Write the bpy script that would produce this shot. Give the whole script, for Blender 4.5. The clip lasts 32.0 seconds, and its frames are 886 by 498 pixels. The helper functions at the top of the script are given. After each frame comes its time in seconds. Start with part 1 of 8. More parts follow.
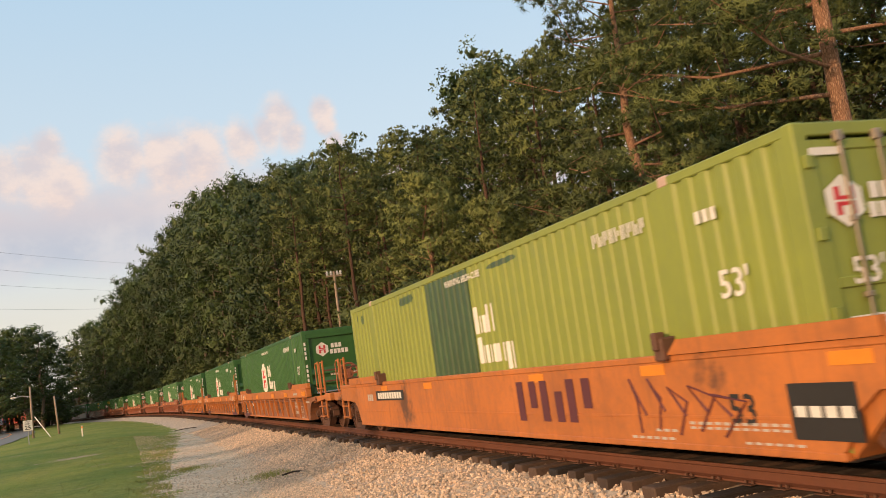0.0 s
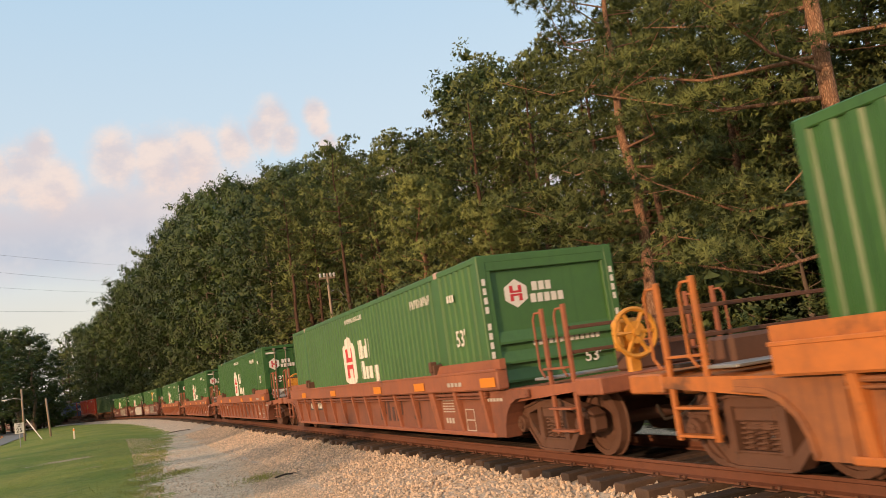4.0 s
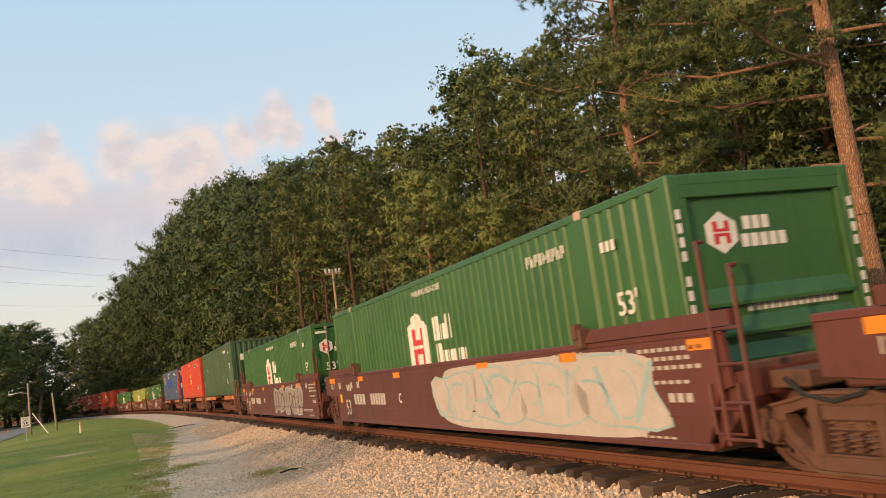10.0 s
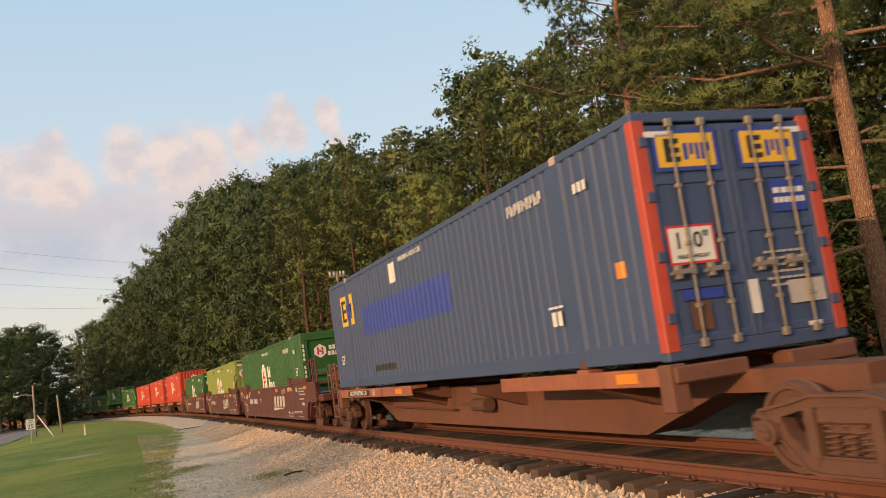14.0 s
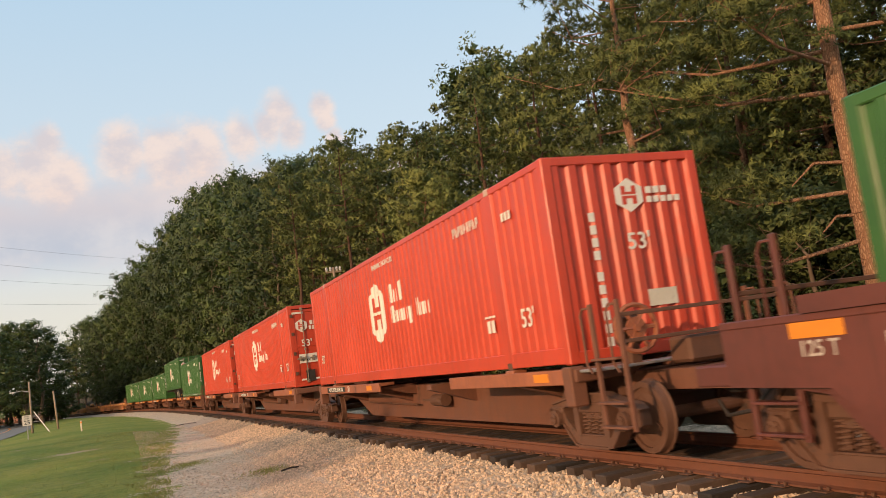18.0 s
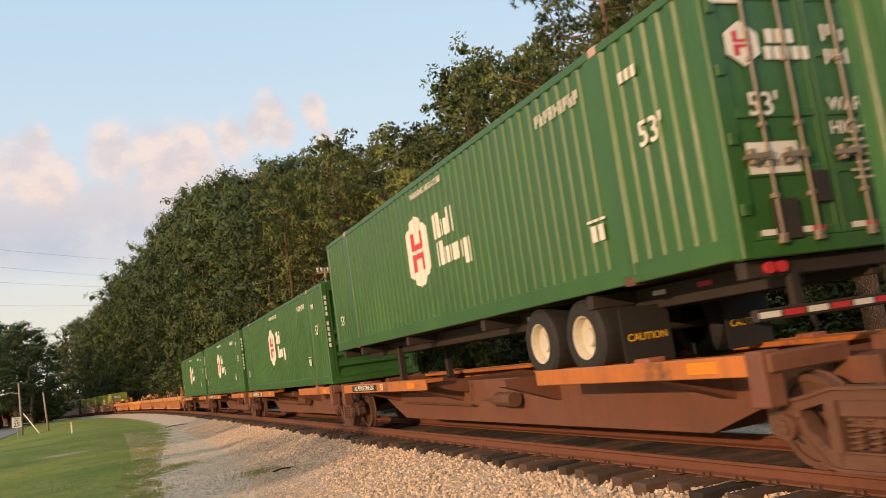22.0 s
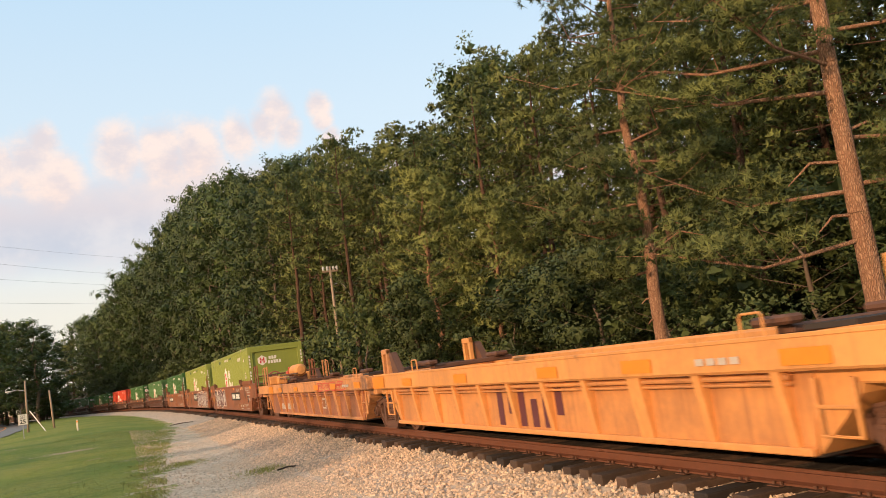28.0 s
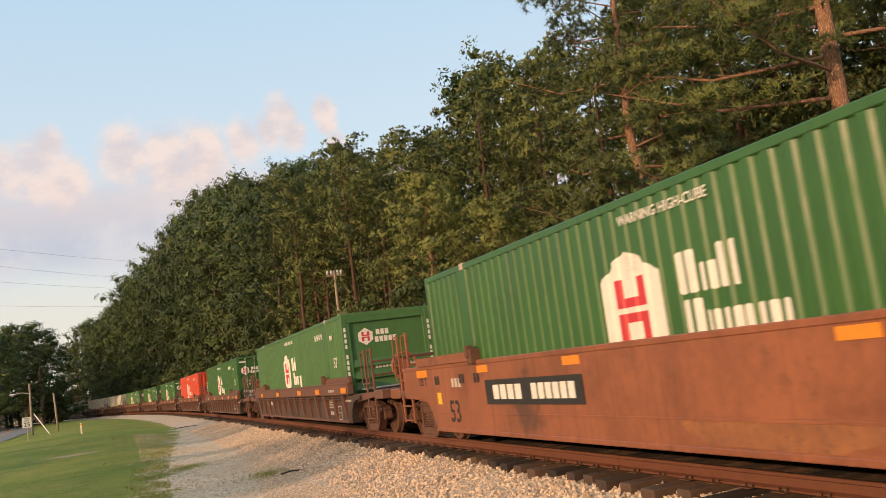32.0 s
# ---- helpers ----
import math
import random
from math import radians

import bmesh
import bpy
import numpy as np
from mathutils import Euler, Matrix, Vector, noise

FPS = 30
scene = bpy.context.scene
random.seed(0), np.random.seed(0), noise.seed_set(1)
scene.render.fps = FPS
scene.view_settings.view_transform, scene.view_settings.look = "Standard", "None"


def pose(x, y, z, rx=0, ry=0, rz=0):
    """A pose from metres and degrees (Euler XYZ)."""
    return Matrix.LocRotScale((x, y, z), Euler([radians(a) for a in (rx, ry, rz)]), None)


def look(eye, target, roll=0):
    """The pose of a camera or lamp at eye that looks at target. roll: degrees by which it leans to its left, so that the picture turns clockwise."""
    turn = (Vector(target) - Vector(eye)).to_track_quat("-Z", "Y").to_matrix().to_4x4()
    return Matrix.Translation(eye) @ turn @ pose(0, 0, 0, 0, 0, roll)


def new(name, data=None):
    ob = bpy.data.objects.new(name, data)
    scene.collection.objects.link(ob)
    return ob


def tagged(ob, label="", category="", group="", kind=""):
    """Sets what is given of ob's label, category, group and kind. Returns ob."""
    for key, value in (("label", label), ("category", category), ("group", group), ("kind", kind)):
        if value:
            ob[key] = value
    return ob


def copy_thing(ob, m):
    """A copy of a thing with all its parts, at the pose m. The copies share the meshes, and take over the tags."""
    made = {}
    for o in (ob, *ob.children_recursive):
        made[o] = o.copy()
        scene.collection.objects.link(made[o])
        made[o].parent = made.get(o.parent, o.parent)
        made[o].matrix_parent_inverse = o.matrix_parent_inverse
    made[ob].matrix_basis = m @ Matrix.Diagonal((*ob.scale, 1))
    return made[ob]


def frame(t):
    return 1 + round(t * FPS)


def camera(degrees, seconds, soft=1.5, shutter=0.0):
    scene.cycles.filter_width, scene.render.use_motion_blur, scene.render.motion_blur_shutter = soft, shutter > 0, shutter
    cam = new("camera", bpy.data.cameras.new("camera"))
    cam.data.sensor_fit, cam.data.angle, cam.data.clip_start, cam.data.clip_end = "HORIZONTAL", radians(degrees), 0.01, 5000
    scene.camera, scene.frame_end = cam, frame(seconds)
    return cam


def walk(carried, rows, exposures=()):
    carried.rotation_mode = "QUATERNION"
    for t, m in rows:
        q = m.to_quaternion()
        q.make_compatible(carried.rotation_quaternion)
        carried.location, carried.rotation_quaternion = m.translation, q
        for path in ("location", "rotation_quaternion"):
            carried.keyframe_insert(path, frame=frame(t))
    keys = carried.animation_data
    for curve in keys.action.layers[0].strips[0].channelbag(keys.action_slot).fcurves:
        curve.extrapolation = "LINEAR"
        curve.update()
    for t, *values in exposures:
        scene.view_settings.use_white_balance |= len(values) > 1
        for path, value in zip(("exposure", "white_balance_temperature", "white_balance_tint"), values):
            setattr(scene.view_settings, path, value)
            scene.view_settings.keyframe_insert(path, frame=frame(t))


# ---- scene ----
# The eye stands still beside the track; only its aim drifts: seconds, yaw to the left, pitch, lean (degrees).
EYE = (0.0, 0.0, 1.5626)
AIM = [
    (0, 0.03, 7.32, -8.07), (0.5, -0.02, 7.24, -8.22), (1, -0.07, 7.19, -8.06), (1.5, -0.13, 7.25, -7.96), (2, -0.19, 7.28, -8.07),
    (2.5, -0.23, 7.25, -8.24), (3, -0.35, 7.30, -8.22), (3.5, -0.42, 7.33, -8.14), (5.5, -0.38, 7.66, -7.97), (6, -0.41, 7.67, -8.01),
    (6.5, -0.37, 7.70, -8.12), (7, -0.30, 7.60, -8.24), (7.5, -0.31, 7.42, -8.20), (8, -0.30, 7.37, -7.96), (8.5, -0.22, 7.38, -7.99),
    (9, -0.08, 7.30, -8.07), (9.5, -0.06, 7.14, -8.05), (10, -0.04, 7.20, -7.82), (10.5, 0.01, 7.33, -7.69), (11, -0.05, 7.36, -7.66),
    (11.5, -0.11, 7.30, -7.71), (12, -0.11, 7.22, -7.76), (12.5, -0.03, 7.18, -7.72), (13, 0.00, 7.19, -7.68), (13.5, 0.11, 7.31, -7.75),
    (14, 0.22, 7.41, -7.77), (14.5, 0.28, 7.46, -7.78), (16.5, 0.21, 7.08, -7.80), (17, 0.22, 7.10, -7.77), (17.5, 0.11, 7.08, -7.82),
    (18, 0.03, 7.08, -7.87), (18.5, -0.01, 7.10, -8.02), (19, -0.06, 7.13, -8.02), (19.5, -0.03, 7.18, -7.97), (20, -0.04, 7.16, -8.01),
    (20.5, -0.11, 7.07, -8.06), (21, -0.18, 7.06, -8.06), (21.5, -0.36, 6.99, -8.03), (22, -0.54, 7.01, -8.07), (22.5, -0.56, 7.01, -8.23),
    (23, -0.51, 6.91, -8.21), (23.5, -0.51, 6.79, -8.17), (24, -0.66, 6.77, -8.22), (24.5, -0.88, 6.77, -8.37), (25, -0.97, 6.81, -8.41),
    (25.5, -0.98, 6.91, -8.35), (27.5, -0.31, 7.02, -7.92), (28, -0.18, 7.01, -7.82), (28.5, -0.23, 7.07, -7.64), (29, -0.22, 7.15, -7.66),
    (29.5, 0.03, 7.24, -7.75), (30, 0.24, 7.22, -7.68), (30.5, 0.25, 7.21, -7.55), (31, 0.22, 7.28, -7.50), (31.5, 0.14, 7.33, -7.45),
    (32, 0.06, 7.35, -7.59),
]


def aim(yaw, pitch, lean):
    a, b = radians(yaw), radians(pitch)
    d = Vector((-math.sin(a) * math.cos(b), math.cos(a) * math.cos(b), math.sin(b)))
    return look(EYE, Vector(EYE) + d * 10, lean)


cam = camera(54.23, 32.0, soft=0.85, shutter=0.10)
walk(cam, [(t, aim(a, b, c)) for t, a, b, c in AIM], exposures=[(0, -0.04), (3, -0.05), (6, 0.02), (8, 0.07), (9.5, -0.02), (14, -0.10), (17, -0.02), (20, -0.12), (22, 0.0), (24.7, 0.05), (25.5, -0.18), (26.3, -0.1), (27.6, 0.14), (29.3, 0.16), (30.2, 0.0), (32, 0.0)])

# ---- light: a low warm evening sun behind the viewer, a pale sky with a lavender cloud bank ----
SUN_TO = Vector((-0.66, -0.74, 0.235)).normalized()
world = bpy.data.worlds.new("world")
scene.world = world
world.use_nodes = True


class Nodes:
    """Short notation for node trees."""

    def __init__(self, tree):
        self.t = tree
        tree.nodes.clear()

    def n(self, kind, **kw):
        node = self.t.nodes.new(kind)
        ins = kw.pop("ins", {})
        for k, val in kw.items():
            setattr(node, k, val)
        for k, val in ins.items():
            if isinstance(val, bpy.types.NodeSocket):
                self.t.links.new(val, node.inputs[k])
            else:
                node.inputs[k].default_value = val
        return node

    def m(self, op, a, b=0.0, c=0.0, clamp=False):
        return self.n("ShaderNodeMath", operation=op, use_clamp=clamp, ins={0: a, 1: b, 2: c}).outputs[0]

    def mix(self, fac, a, b, blend="MIX"):
        node = self.n("ShaderNodeMix", data_type="RGBA", blend_type=blend)
        for key, val in ((0, fac), (6, a), (7, b)):
            if isinstance(val, bpy.types.NodeSocket):
                self.t.links.new(val, node.inputs[key])
            elif key == 0:
                node.inputs[key].default_value = val
            else:
                node.inputs[key].default_value = (*val[:3], 1)
        return node.outputs[2]

    def rng(self, val, a, b, c=0.0, d=1.0, smooth=True):
        node = self.n("ShaderNodeMapRange", interpolation_type="SMOOTHSTEP" if smooth else "LINEAR", ins={0: val, 1: a, 2: b, 3: c, 4: d})
        return node.outputs[0]

    def noise(self, vec, scale, detail=4.0, rough=0.55):
        return self.n("ShaderNodeTexNoise", ins={"Vector": vec, "Scale": scale, "Detail": detail, "Roughness": rough}).outputs[0]


def build_sky():
    w = Nodes(world.node_tree)
    sky = w.n("ShaderNodeTexSky", sky_type="NISHITA", sun_disc=False, sun_elevation=math.asin(SUN_TO.z),
              sun_rotation=math.atan2(SUN_TO.x, SUN_TO.y), altitude=200, air_density=1.0, dust_density=0.6, ozone_density=1.0)
    co = w.n("ShaderNodeTexCoord").outputs["Generated"]
    sep = w.n("ShaderNodeSeparateXYZ", ins={0: co})
    az = w.m("ARCTAN2", sep.outputs[0], sep.outputs[1])
    el = w.m("ARCSINE", sep.outputs[2])
    flat = w.n("ShaderNodeCombineXYZ", ins={0: w.m("MULTIPLY", az, 1.0), 1: w.m("MULTIPLY", el, 1.25), 2: 0.37}).outputs[0]
    big = w.noise(flat, 5.5, 2.0)
    fine = w.noise(flat, 24.0, 5.0, 0.6)
    wisp = w.noise(flat, 9.0, 5.0, 0.6)
    # heads of cumulus along the top of the bank: azimuth, elevation, size (radians)
    heads = None
    for a, e, r in ((-0.425, 0.280, 0.023), (-0.436, 0.255, 0.039), (-0.467, 0.252, 0.030), (-0.413, 0.242, 0.034), (-0.347, 0.266, 0.036), (-0.302, 0.262, 0.041), (-0.265, 0.264, 0.038), (-0.216, 0.275, 0.026), (-0.186, 0.285, 0.023), (-0.170, 0.299, 0.026), (-0.159, 0.278, 0.021), (-0.121, 0.302, 0.018), (-0.118, 0.285, 0.015), (-0.110, 0.266, 0.014), (-0.352, 0.274, 0.023)):
        dx = w.m("DIVIDE", w.m("SUBTRACT", az, a), r)
        dy = w.m("DIVIDE", w.m("SUBTRACT", el, e), r * 1.1)
        d = w.m("SUBTRACT", 1.0, w.m("SQRT", w.m("ADD", w.m("MULTIPLY", dx, dx), w.m("MULTIPLY", dy, dy))))
        heads = d if heads is None else w.m("MAXIMUM", heads, d)
    puff = w.rng(w.m("ADD", heads, w.m("MULTIPLY", w.m("SUBTRACT", fine, 0.5), 1.0)), -0.12, 0.62)
    top = w.m("ADD", 0.250, w.m("MULTIPLY", w.m("SUBTRACT", big, 0.5), 0.10))
    bank = w.m("MULTIPLY", w.rng(w.m("SUBTRACT", el, w.m("ADD", top, w.m("MULTIPLY", w.m("SUBTRACT", wisp, 0.5), 0.05))), 0.012, -0.035),
               w.rng(w.m("ADD", el, w.m("MULTIPLY", w.m("SUBTRACT", wisp, 0.5), 0.06)), 0.128, 0.165))
    # evening sky: blue overhead, paler with height falling, warm and milky at the horizon; the scattering model keeps its share
    ramp = w.mix(w.rng(el, 0.09, 0.20), (0.80, 0.74, 0.655), (0.675, 0.775, 0.845))
    ramp = w.mix(w.rng(el, 0.16, 0.62), ramp, (0.45, 0.67, 0.87))
    base = w.mix(0.12, ramp, w.mix(1.0, sky.outputs[0], (0.2, 0.2, 0.2), "MULTIPLY"))
    grey = w.mix(w.rng(wisp, 0.38, 0.62), (0.53, 0.555, 0.64), (0.68, 0.66, 0.69))
    col = w.mix(w.m("MULTIPLY", bank, 0.88), base, grey)
    # the bank's upper part catches a rosy light
    col = w.mix(w.m("MULTIPLY", w.m("MULTIPLY", bank, w.rng(el, 0.165, 0.225)), 0.6), col, (0.80, 0.665, 0.64))
    pink = w.mix(w.rng(fine, 0.35, 0.65), (0.72, 0.61, 0.61), (0.96, 0.745, 0.64))
    col = w.mix(w.m("MULTIPLY", puff, 0.78), col, pink)
    to_sun = w.n("ShaderNodeVectorMath", operation="DOT_PRODUCT", ins={0: co, 1: tuple(SUN_TO)}).outputs["Value"]
    col = w.mix(w.m("MULTIPLY", w.rng(to_sun, 0.05, 1.0), 0.85), col, (1.25, 0.95, 0.64))
    bg = w.n("ShaderNodeBackground", ins={"Color": col, "Strength": 1.04})
    w.n("ShaderNodeOutputWorld", ins={"Surface": bg.outputs[0]})


build_sky()
sun = new("sun", bpy.data.lights.new("sun", "SUN"))
sun.data.energy, sun.data.angle, sun.data.color = 3.5, radians(0.7), (1.0, 0.60, 0.33)
sun.matrix_world = look((0, 0, 60), Vector((0, 0, 60)) - SUN_TO)


# ---- materials ----
MATS = {}


def mat(name, color, rough=0.6, metal=0.0, var=0.25, scale=3.0, tint=None, bump=0.0, bscale=30.0, streak=0.0, obj=0.0, island=0.0, spec=0.5, dirt=None, dirt_at=0.6, trans=0.0):
    """A painted, stained or grown surface: colour varied at two scales, dirt, streaks that run down, fine relief."""
    m = bpy.data.materials.new(name)
    m.use_nodes = True
    w = Nodes(m.node_tree)
    co = w.n("ShaderNodeTexCoord").outputs["Object"]
    tint = tint or tuple(c * 0.55 for c in color)
    f = w.m("ADD", w.m("MULTIPLY", w.noise(co, scale, 5.0, 0.6), 0.65), w.m("MULTIPLY", w.noise(co, scale * 9.0, 3.0, 0.6), 0.35))
    col = w.mix(w.rng(f, 0.5 - 0.22, 0.5 + 0.22, 0.0, 1.0), tuple(c * (1 - var) + t * var for c, t in zip(color, tint)), tuple(min(1, c * (1 + var * 0.25)) for c in color))
    if streak:
        sc = w.n("ShaderNodeMapping", ins={"Vector": co, "Scale": (9.0, 9.0, 0.35)}).outputs[0]
        col = w.mix(w.m("MULTIPLY", w.rng(w.noise(sc, 1.0, 4.0, 0.65), 0.5, 0.78), streak), col, tint)
    if dirt:
        col = w.mix(w.rng(w.noise(co, scale * 0.6, 6.0, 0.7), dirt_at, dirt_at + 0.14), col, dirt)
    for k, node, sock in ((obj, "ShaderNodeObjectInfo", "Random"), (island, "ShaderNodeNewGeometry", "Random Per Island")):
        if k:
            src = w.n(node).outputs[sock]
            col = w.mix(1.0, col, w.n("ShaderNodeCombineColor", ins={0: w.rng(src, 0, 1, 1 - k, 1 + k * 0.6, False), 1: w.rng(src, 0, 1, 1 - k * 0.9, 1 + k * 0.5, False), 2: w.rng(src, 0, 1, 1 - k * 0.8, 1 + k * 0.35, False)}).outputs[0], "MULTIPLY")
    b = w.n("ShaderNodeBsdfPrincipled", ins={"Base Color": col, "Metallic": metal, "Specular IOR Level": spec,
            "Roughness": w.rng(f, 0.2, 0.8, max(0.05, rough - 0.12), min(1.0, rough + 0.12))})
    if trans:
        b.inputs["Transmission Weight"].default_value = 0.0
    if bump:
        bp = w.n("ShaderNodeBump", ins={"Strength": bump, "Distance": 0.02, "Height": w.noise(co, bscale, 4.0, 0.6)})
        w.t.links.new(bp.outputs[0], b.inputs["Normal"])
    out = b.outputs[0]
    if trans:
        tr = w.n("ShaderNodeBsdfTranslucent", ins={"Color": col})
        out = w.n("ShaderNodeMixShader", ins={0: trans, 1: out, 2: tr.outputs[0]}).outputs[0]
    w.n("ShaderNodeOutputMaterial", ins={"Surface": out})
    MATS[name] = m
    return m


def bark_material(name, pale, warm, crack):
    """Plates of bark, taller than wide, parted by dark furrows."""
    m = bpy.data.materials.new(name)
    m.use_nodes = True
    w = Nodes(m.node_tree)
    co = w.n("ShaderNodeTexCoord").outputs["Object"]
    warp = w.n("ShaderNodeMapping", ins={"Vector": co, "Scale": (30.0, 30.0, 10.0)}).outputs[0]
    warp = w.n("ShaderNodeVectorMath", operation="ADD", ins={0: warp, 1: w.n("ShaderNodeTexNoise", ins={"Vector": co, "Scale": 6.0, "Detail": 3.0}).outputs["Color"]}).outputs[0]
    cell = w.n("ShaderNodeTexVoronoi", feature="DISTANCE_TO_EDGE", ins={"Vector": warp, "Scale": 1.0}).outputs[0]
    tone = w.n("ShaderNodeTexVoronoi", ins={"Vector": warp, "Scale": 1.0}).outputs["Color"]
    col = w.mix(w.rng(tone, 0.1, 0.9), warm, pale)
    col = w.mix(w.m("MULTIPLY", w.rng(w.noise(co, 22.0, 4.0, 0.65), 0.4, 0.7), 0.5), col, warm)
    furrow = w.m("ADD", 0.25, w.m("MULTIPLY", w.rng(cell, 0.0, 0.22), 0.75))
    col = w.mix(furrow, crack, col)
    bp = w.n("ShaderNodeBump", ins={"Strength": 0.9, "Distance": 0.03, "Height": w.m("ADD", furrow, w.m("MULTIPLY", w.noise(co, 30.0, 3.0), 0.3))})
    b = w.n("ShaderNodeBsdfPrincipled", ins={"Base Color": col, "Roughness": 0.9, "Specular IOR Level": 0.2, "Normal": bp.outputs[0]})
    w.n("ShaderNodeOutputMaterial", ins={"Surface": b.outputs[0]})
    MATS[name] = m
    return m


# train paint
RUST = (0.10, 0.045, 0.025)
GREEN = mat("dark_green_paint", (0.040, 0.128, 0.027), 0.42, var=0.4, scale=0.7, streak=0.45, tint=(0.018, 0.066, 0.02), spec=0.5, dirt=(0.05, 0.105, 0.045), dirt_at=0.62)
GREEN_B = mat("faded_green_paint", (0.06, 0.16, 0.045), 0.55, var=0.4, scale=0.6, streak=0.45, tint=(0.035, 0.085, 0.035))
LIME = mat("sun_bleached_lime_paint", (0.245, 0.29, 0.048), 0.5, var=0.35, scale=0.7, streak=0.4, tint=(0.17, 0.22, 0.05))
OLIVE = mat("dull_olive_paint", (0.05, 0.105, 0.042), 0.42, var=0.6, scale=0.8, streak=0.8, tint=(0.05, 0.07, 0.04))
OLIVE_B = mat("repainted_olive_patch", (0.07, 0.125, 0.056), 0.5, var=0.35, scale=1.2, streak=0.3)
RED = mat("orange_red_paint", (0.55, 0.066, 0.030), 0.40, var=0.35, scale=0.7, streak=0.5, tint=(0.33, 0.04, 0.022), spec=0.45, dirt=(0.42, 0.075, 0.045), dirt_at=0.6)
BLUE = mat("dull_blue_paint", (0.055, 0.085, 0.17), 0.6, var=0.3, scale=0.8, streak=0.35, tint=(0.03, 0.05, 0.11))
CREAM = mat("cream_paint", (0.62, 0.58, 0.48), 0.5, var=0.25, scale=0.8, streak=0.4)
REDWORN = mat("scuffed_red_paint", (0.50, 0.07, 0.035), 0.5, var=0.4, scale=3.0, streak=0.4, dirt=(0.45, 0.33, 0.28), dirt_at=0.6)
LOCKBAR = mat("dull_zinc_bar", (0.33, 0.28, 0.22), 0.5, metal=0.4, var=0.4, scale=9.0, dirt=(0.12, 0.07, 0.045), dirt_at=0.56)
ORANGE = mat("weathered_orange_paint", (0.50, 0.165, 0.035), 0.6, var=0.55, scale=1.1, streak=0.6, tint=(0.22, 0.085, 0.035), dirt=(0.13, 0.06, 0.03), dirt_at=0.58, bump=0.08)
YELLOW = mat("faded_yellow_paint", (0.66, 0.31, 0.095), 0.6, var=0.5, scale=1.2, streak=0.5, tint=(0.38, 0.17, 0.06), dirt=(0.16, 0.08, 0.04), dirt_at=0.62, bump=0.08)
BROWN = mat("rust_brown_paint", (0.33, 0.115, 0.054), 0.65, var=0.55, scale=1.2, streak=0.5, tint=(0.17, 0.06, 0.038), dirt=(0.10, 0.052, 0.036), dirt_at=0.58, bump=0.1)
OXIDE = mat("dark_oxide_paint", (0.128, 0.038, 0.029), 0.45, var=0.6, scale=1.0, streak=0.6, tint=(0.072, 0.026, 0.021), dirt=(0.07, 0.045, 0.035), dirt_at=0.63)
COPPER = mat("copper_brown_paint", (0.28, 0.098, 0.044), 0.45, var=0.7, scale=1.1, streak=0.7, tint=(0.13, 0.05, 0.03), dirt=(0.11, 0.05, 0.032), dirt_at=0.56, bump=0.06)
# side panels between the ribs: rust and road grime over what is left of the paint
ORANGE_GRIMY = mat("rusted_orange_panel", (0.30, 0.115, 0.04), 0.7, var=0.75, scale=0.9, streak=0.8, tint=(0.12, 0.055, 0.035), dirt=(0.085, 0.045, 0.034), dirt_at=0.52, bump=0.15)
BROWN_GRIMY = mat("rusted_brown_panel", (0.235, 0.085, 0.046), 0.72, var=0.7, scale=0.9, streak=0.8, tint=(0.13, 0.052, 0.034), dirt=(0.30, 0.115, 0.055), dirt_at=0.58, bump=0.15)
YELLOW_GRIMY = mat("rusted_yellow_panel", (0.60, 0.27, 0.085), 0.65, var=0.6, scale=0.8, streak=0.7, tint=(0.28, 0.12, 0.055), dirt=(0.15, 0.075, 0.05), dirt_at=0.56, bump=0.15)
UMBER = mat("dark_umber_paint", (0.15, 0.066, 0.042), 0.65, var=0.55, scale=1.2, streak=0.5, tint=(0.08, 0.04, 0.03), dirt=(0.06, 0.04, 0.032), dirt_at=0.58, bump=0.1)
UMBER_GRIMY = mat("grimy_umber_panel", (0.075, 0.042, 0.033), 0.72, var=0.6, scale=0.9, streak=0.7, tint=(0.045, 0.032, 0.028), dirt=(0.14, 0.062, 0.038), dirt_at=0.62, bump=0.15)
RUSTY = mat("rust_over_peach_panel", (0.38, 0.155, 0.072), 0.7, var=0.9, scale=0.7, streak=0.7, tint=(0.17, 0.072, 0.045), dirt=(0.16, 0.066, 0.045), dirt_at=0.5, bump=0.15)
DUSKY = mat("dusty_worn_yellow_paint", (0.60, 0.28, 0.10), 0.65, var=0.7, scale=1.0, streak=0.7, tint=(0.22, 0.10, 0.06), dirt=(0.14, 0.075, 0.05), dirt_at=0.56, bump=0.1)
IRON = mat("rusty_cast_iron", (0.135, 0.066, 0.042), 0.75, metal=0.1, var=0.5, scale=4.0, dirt=(0.05, 0.035, 0.028), bump=0.25)
SPINE = mat("dull_brown_underframe", (0.175, 0.072, 0.043), 0.75, var=0.5, scale=2.0, streak=0.4, tint=(0.095, 0.045, 0.03), dirt=(0.06, 0.04, 0.03), dirt_at=0.6, bump=0.15)
DARK = mat("grimy_dark_steel", (0.035, 0.027, 0.023), 0.7, var=0.5, scale=4.0, bump=0.15)
WHITE = mat("white_marking", (0.74, 0.72, 0.66), 0.6, var=0.2, scale=3.0, dirt=(0.45, 0.42, 0.36), dirt_at=0.6)
BUFF = mat("grey_lettering", (0.50, 0.45, 0.40), 0.6, var=0.3, scale=3.0)
CASTING = mat("pale_primed_steel", (0.55, 0.40, 0.33), 0.6, var=0.4, scale=6.0, dirt=RUST)
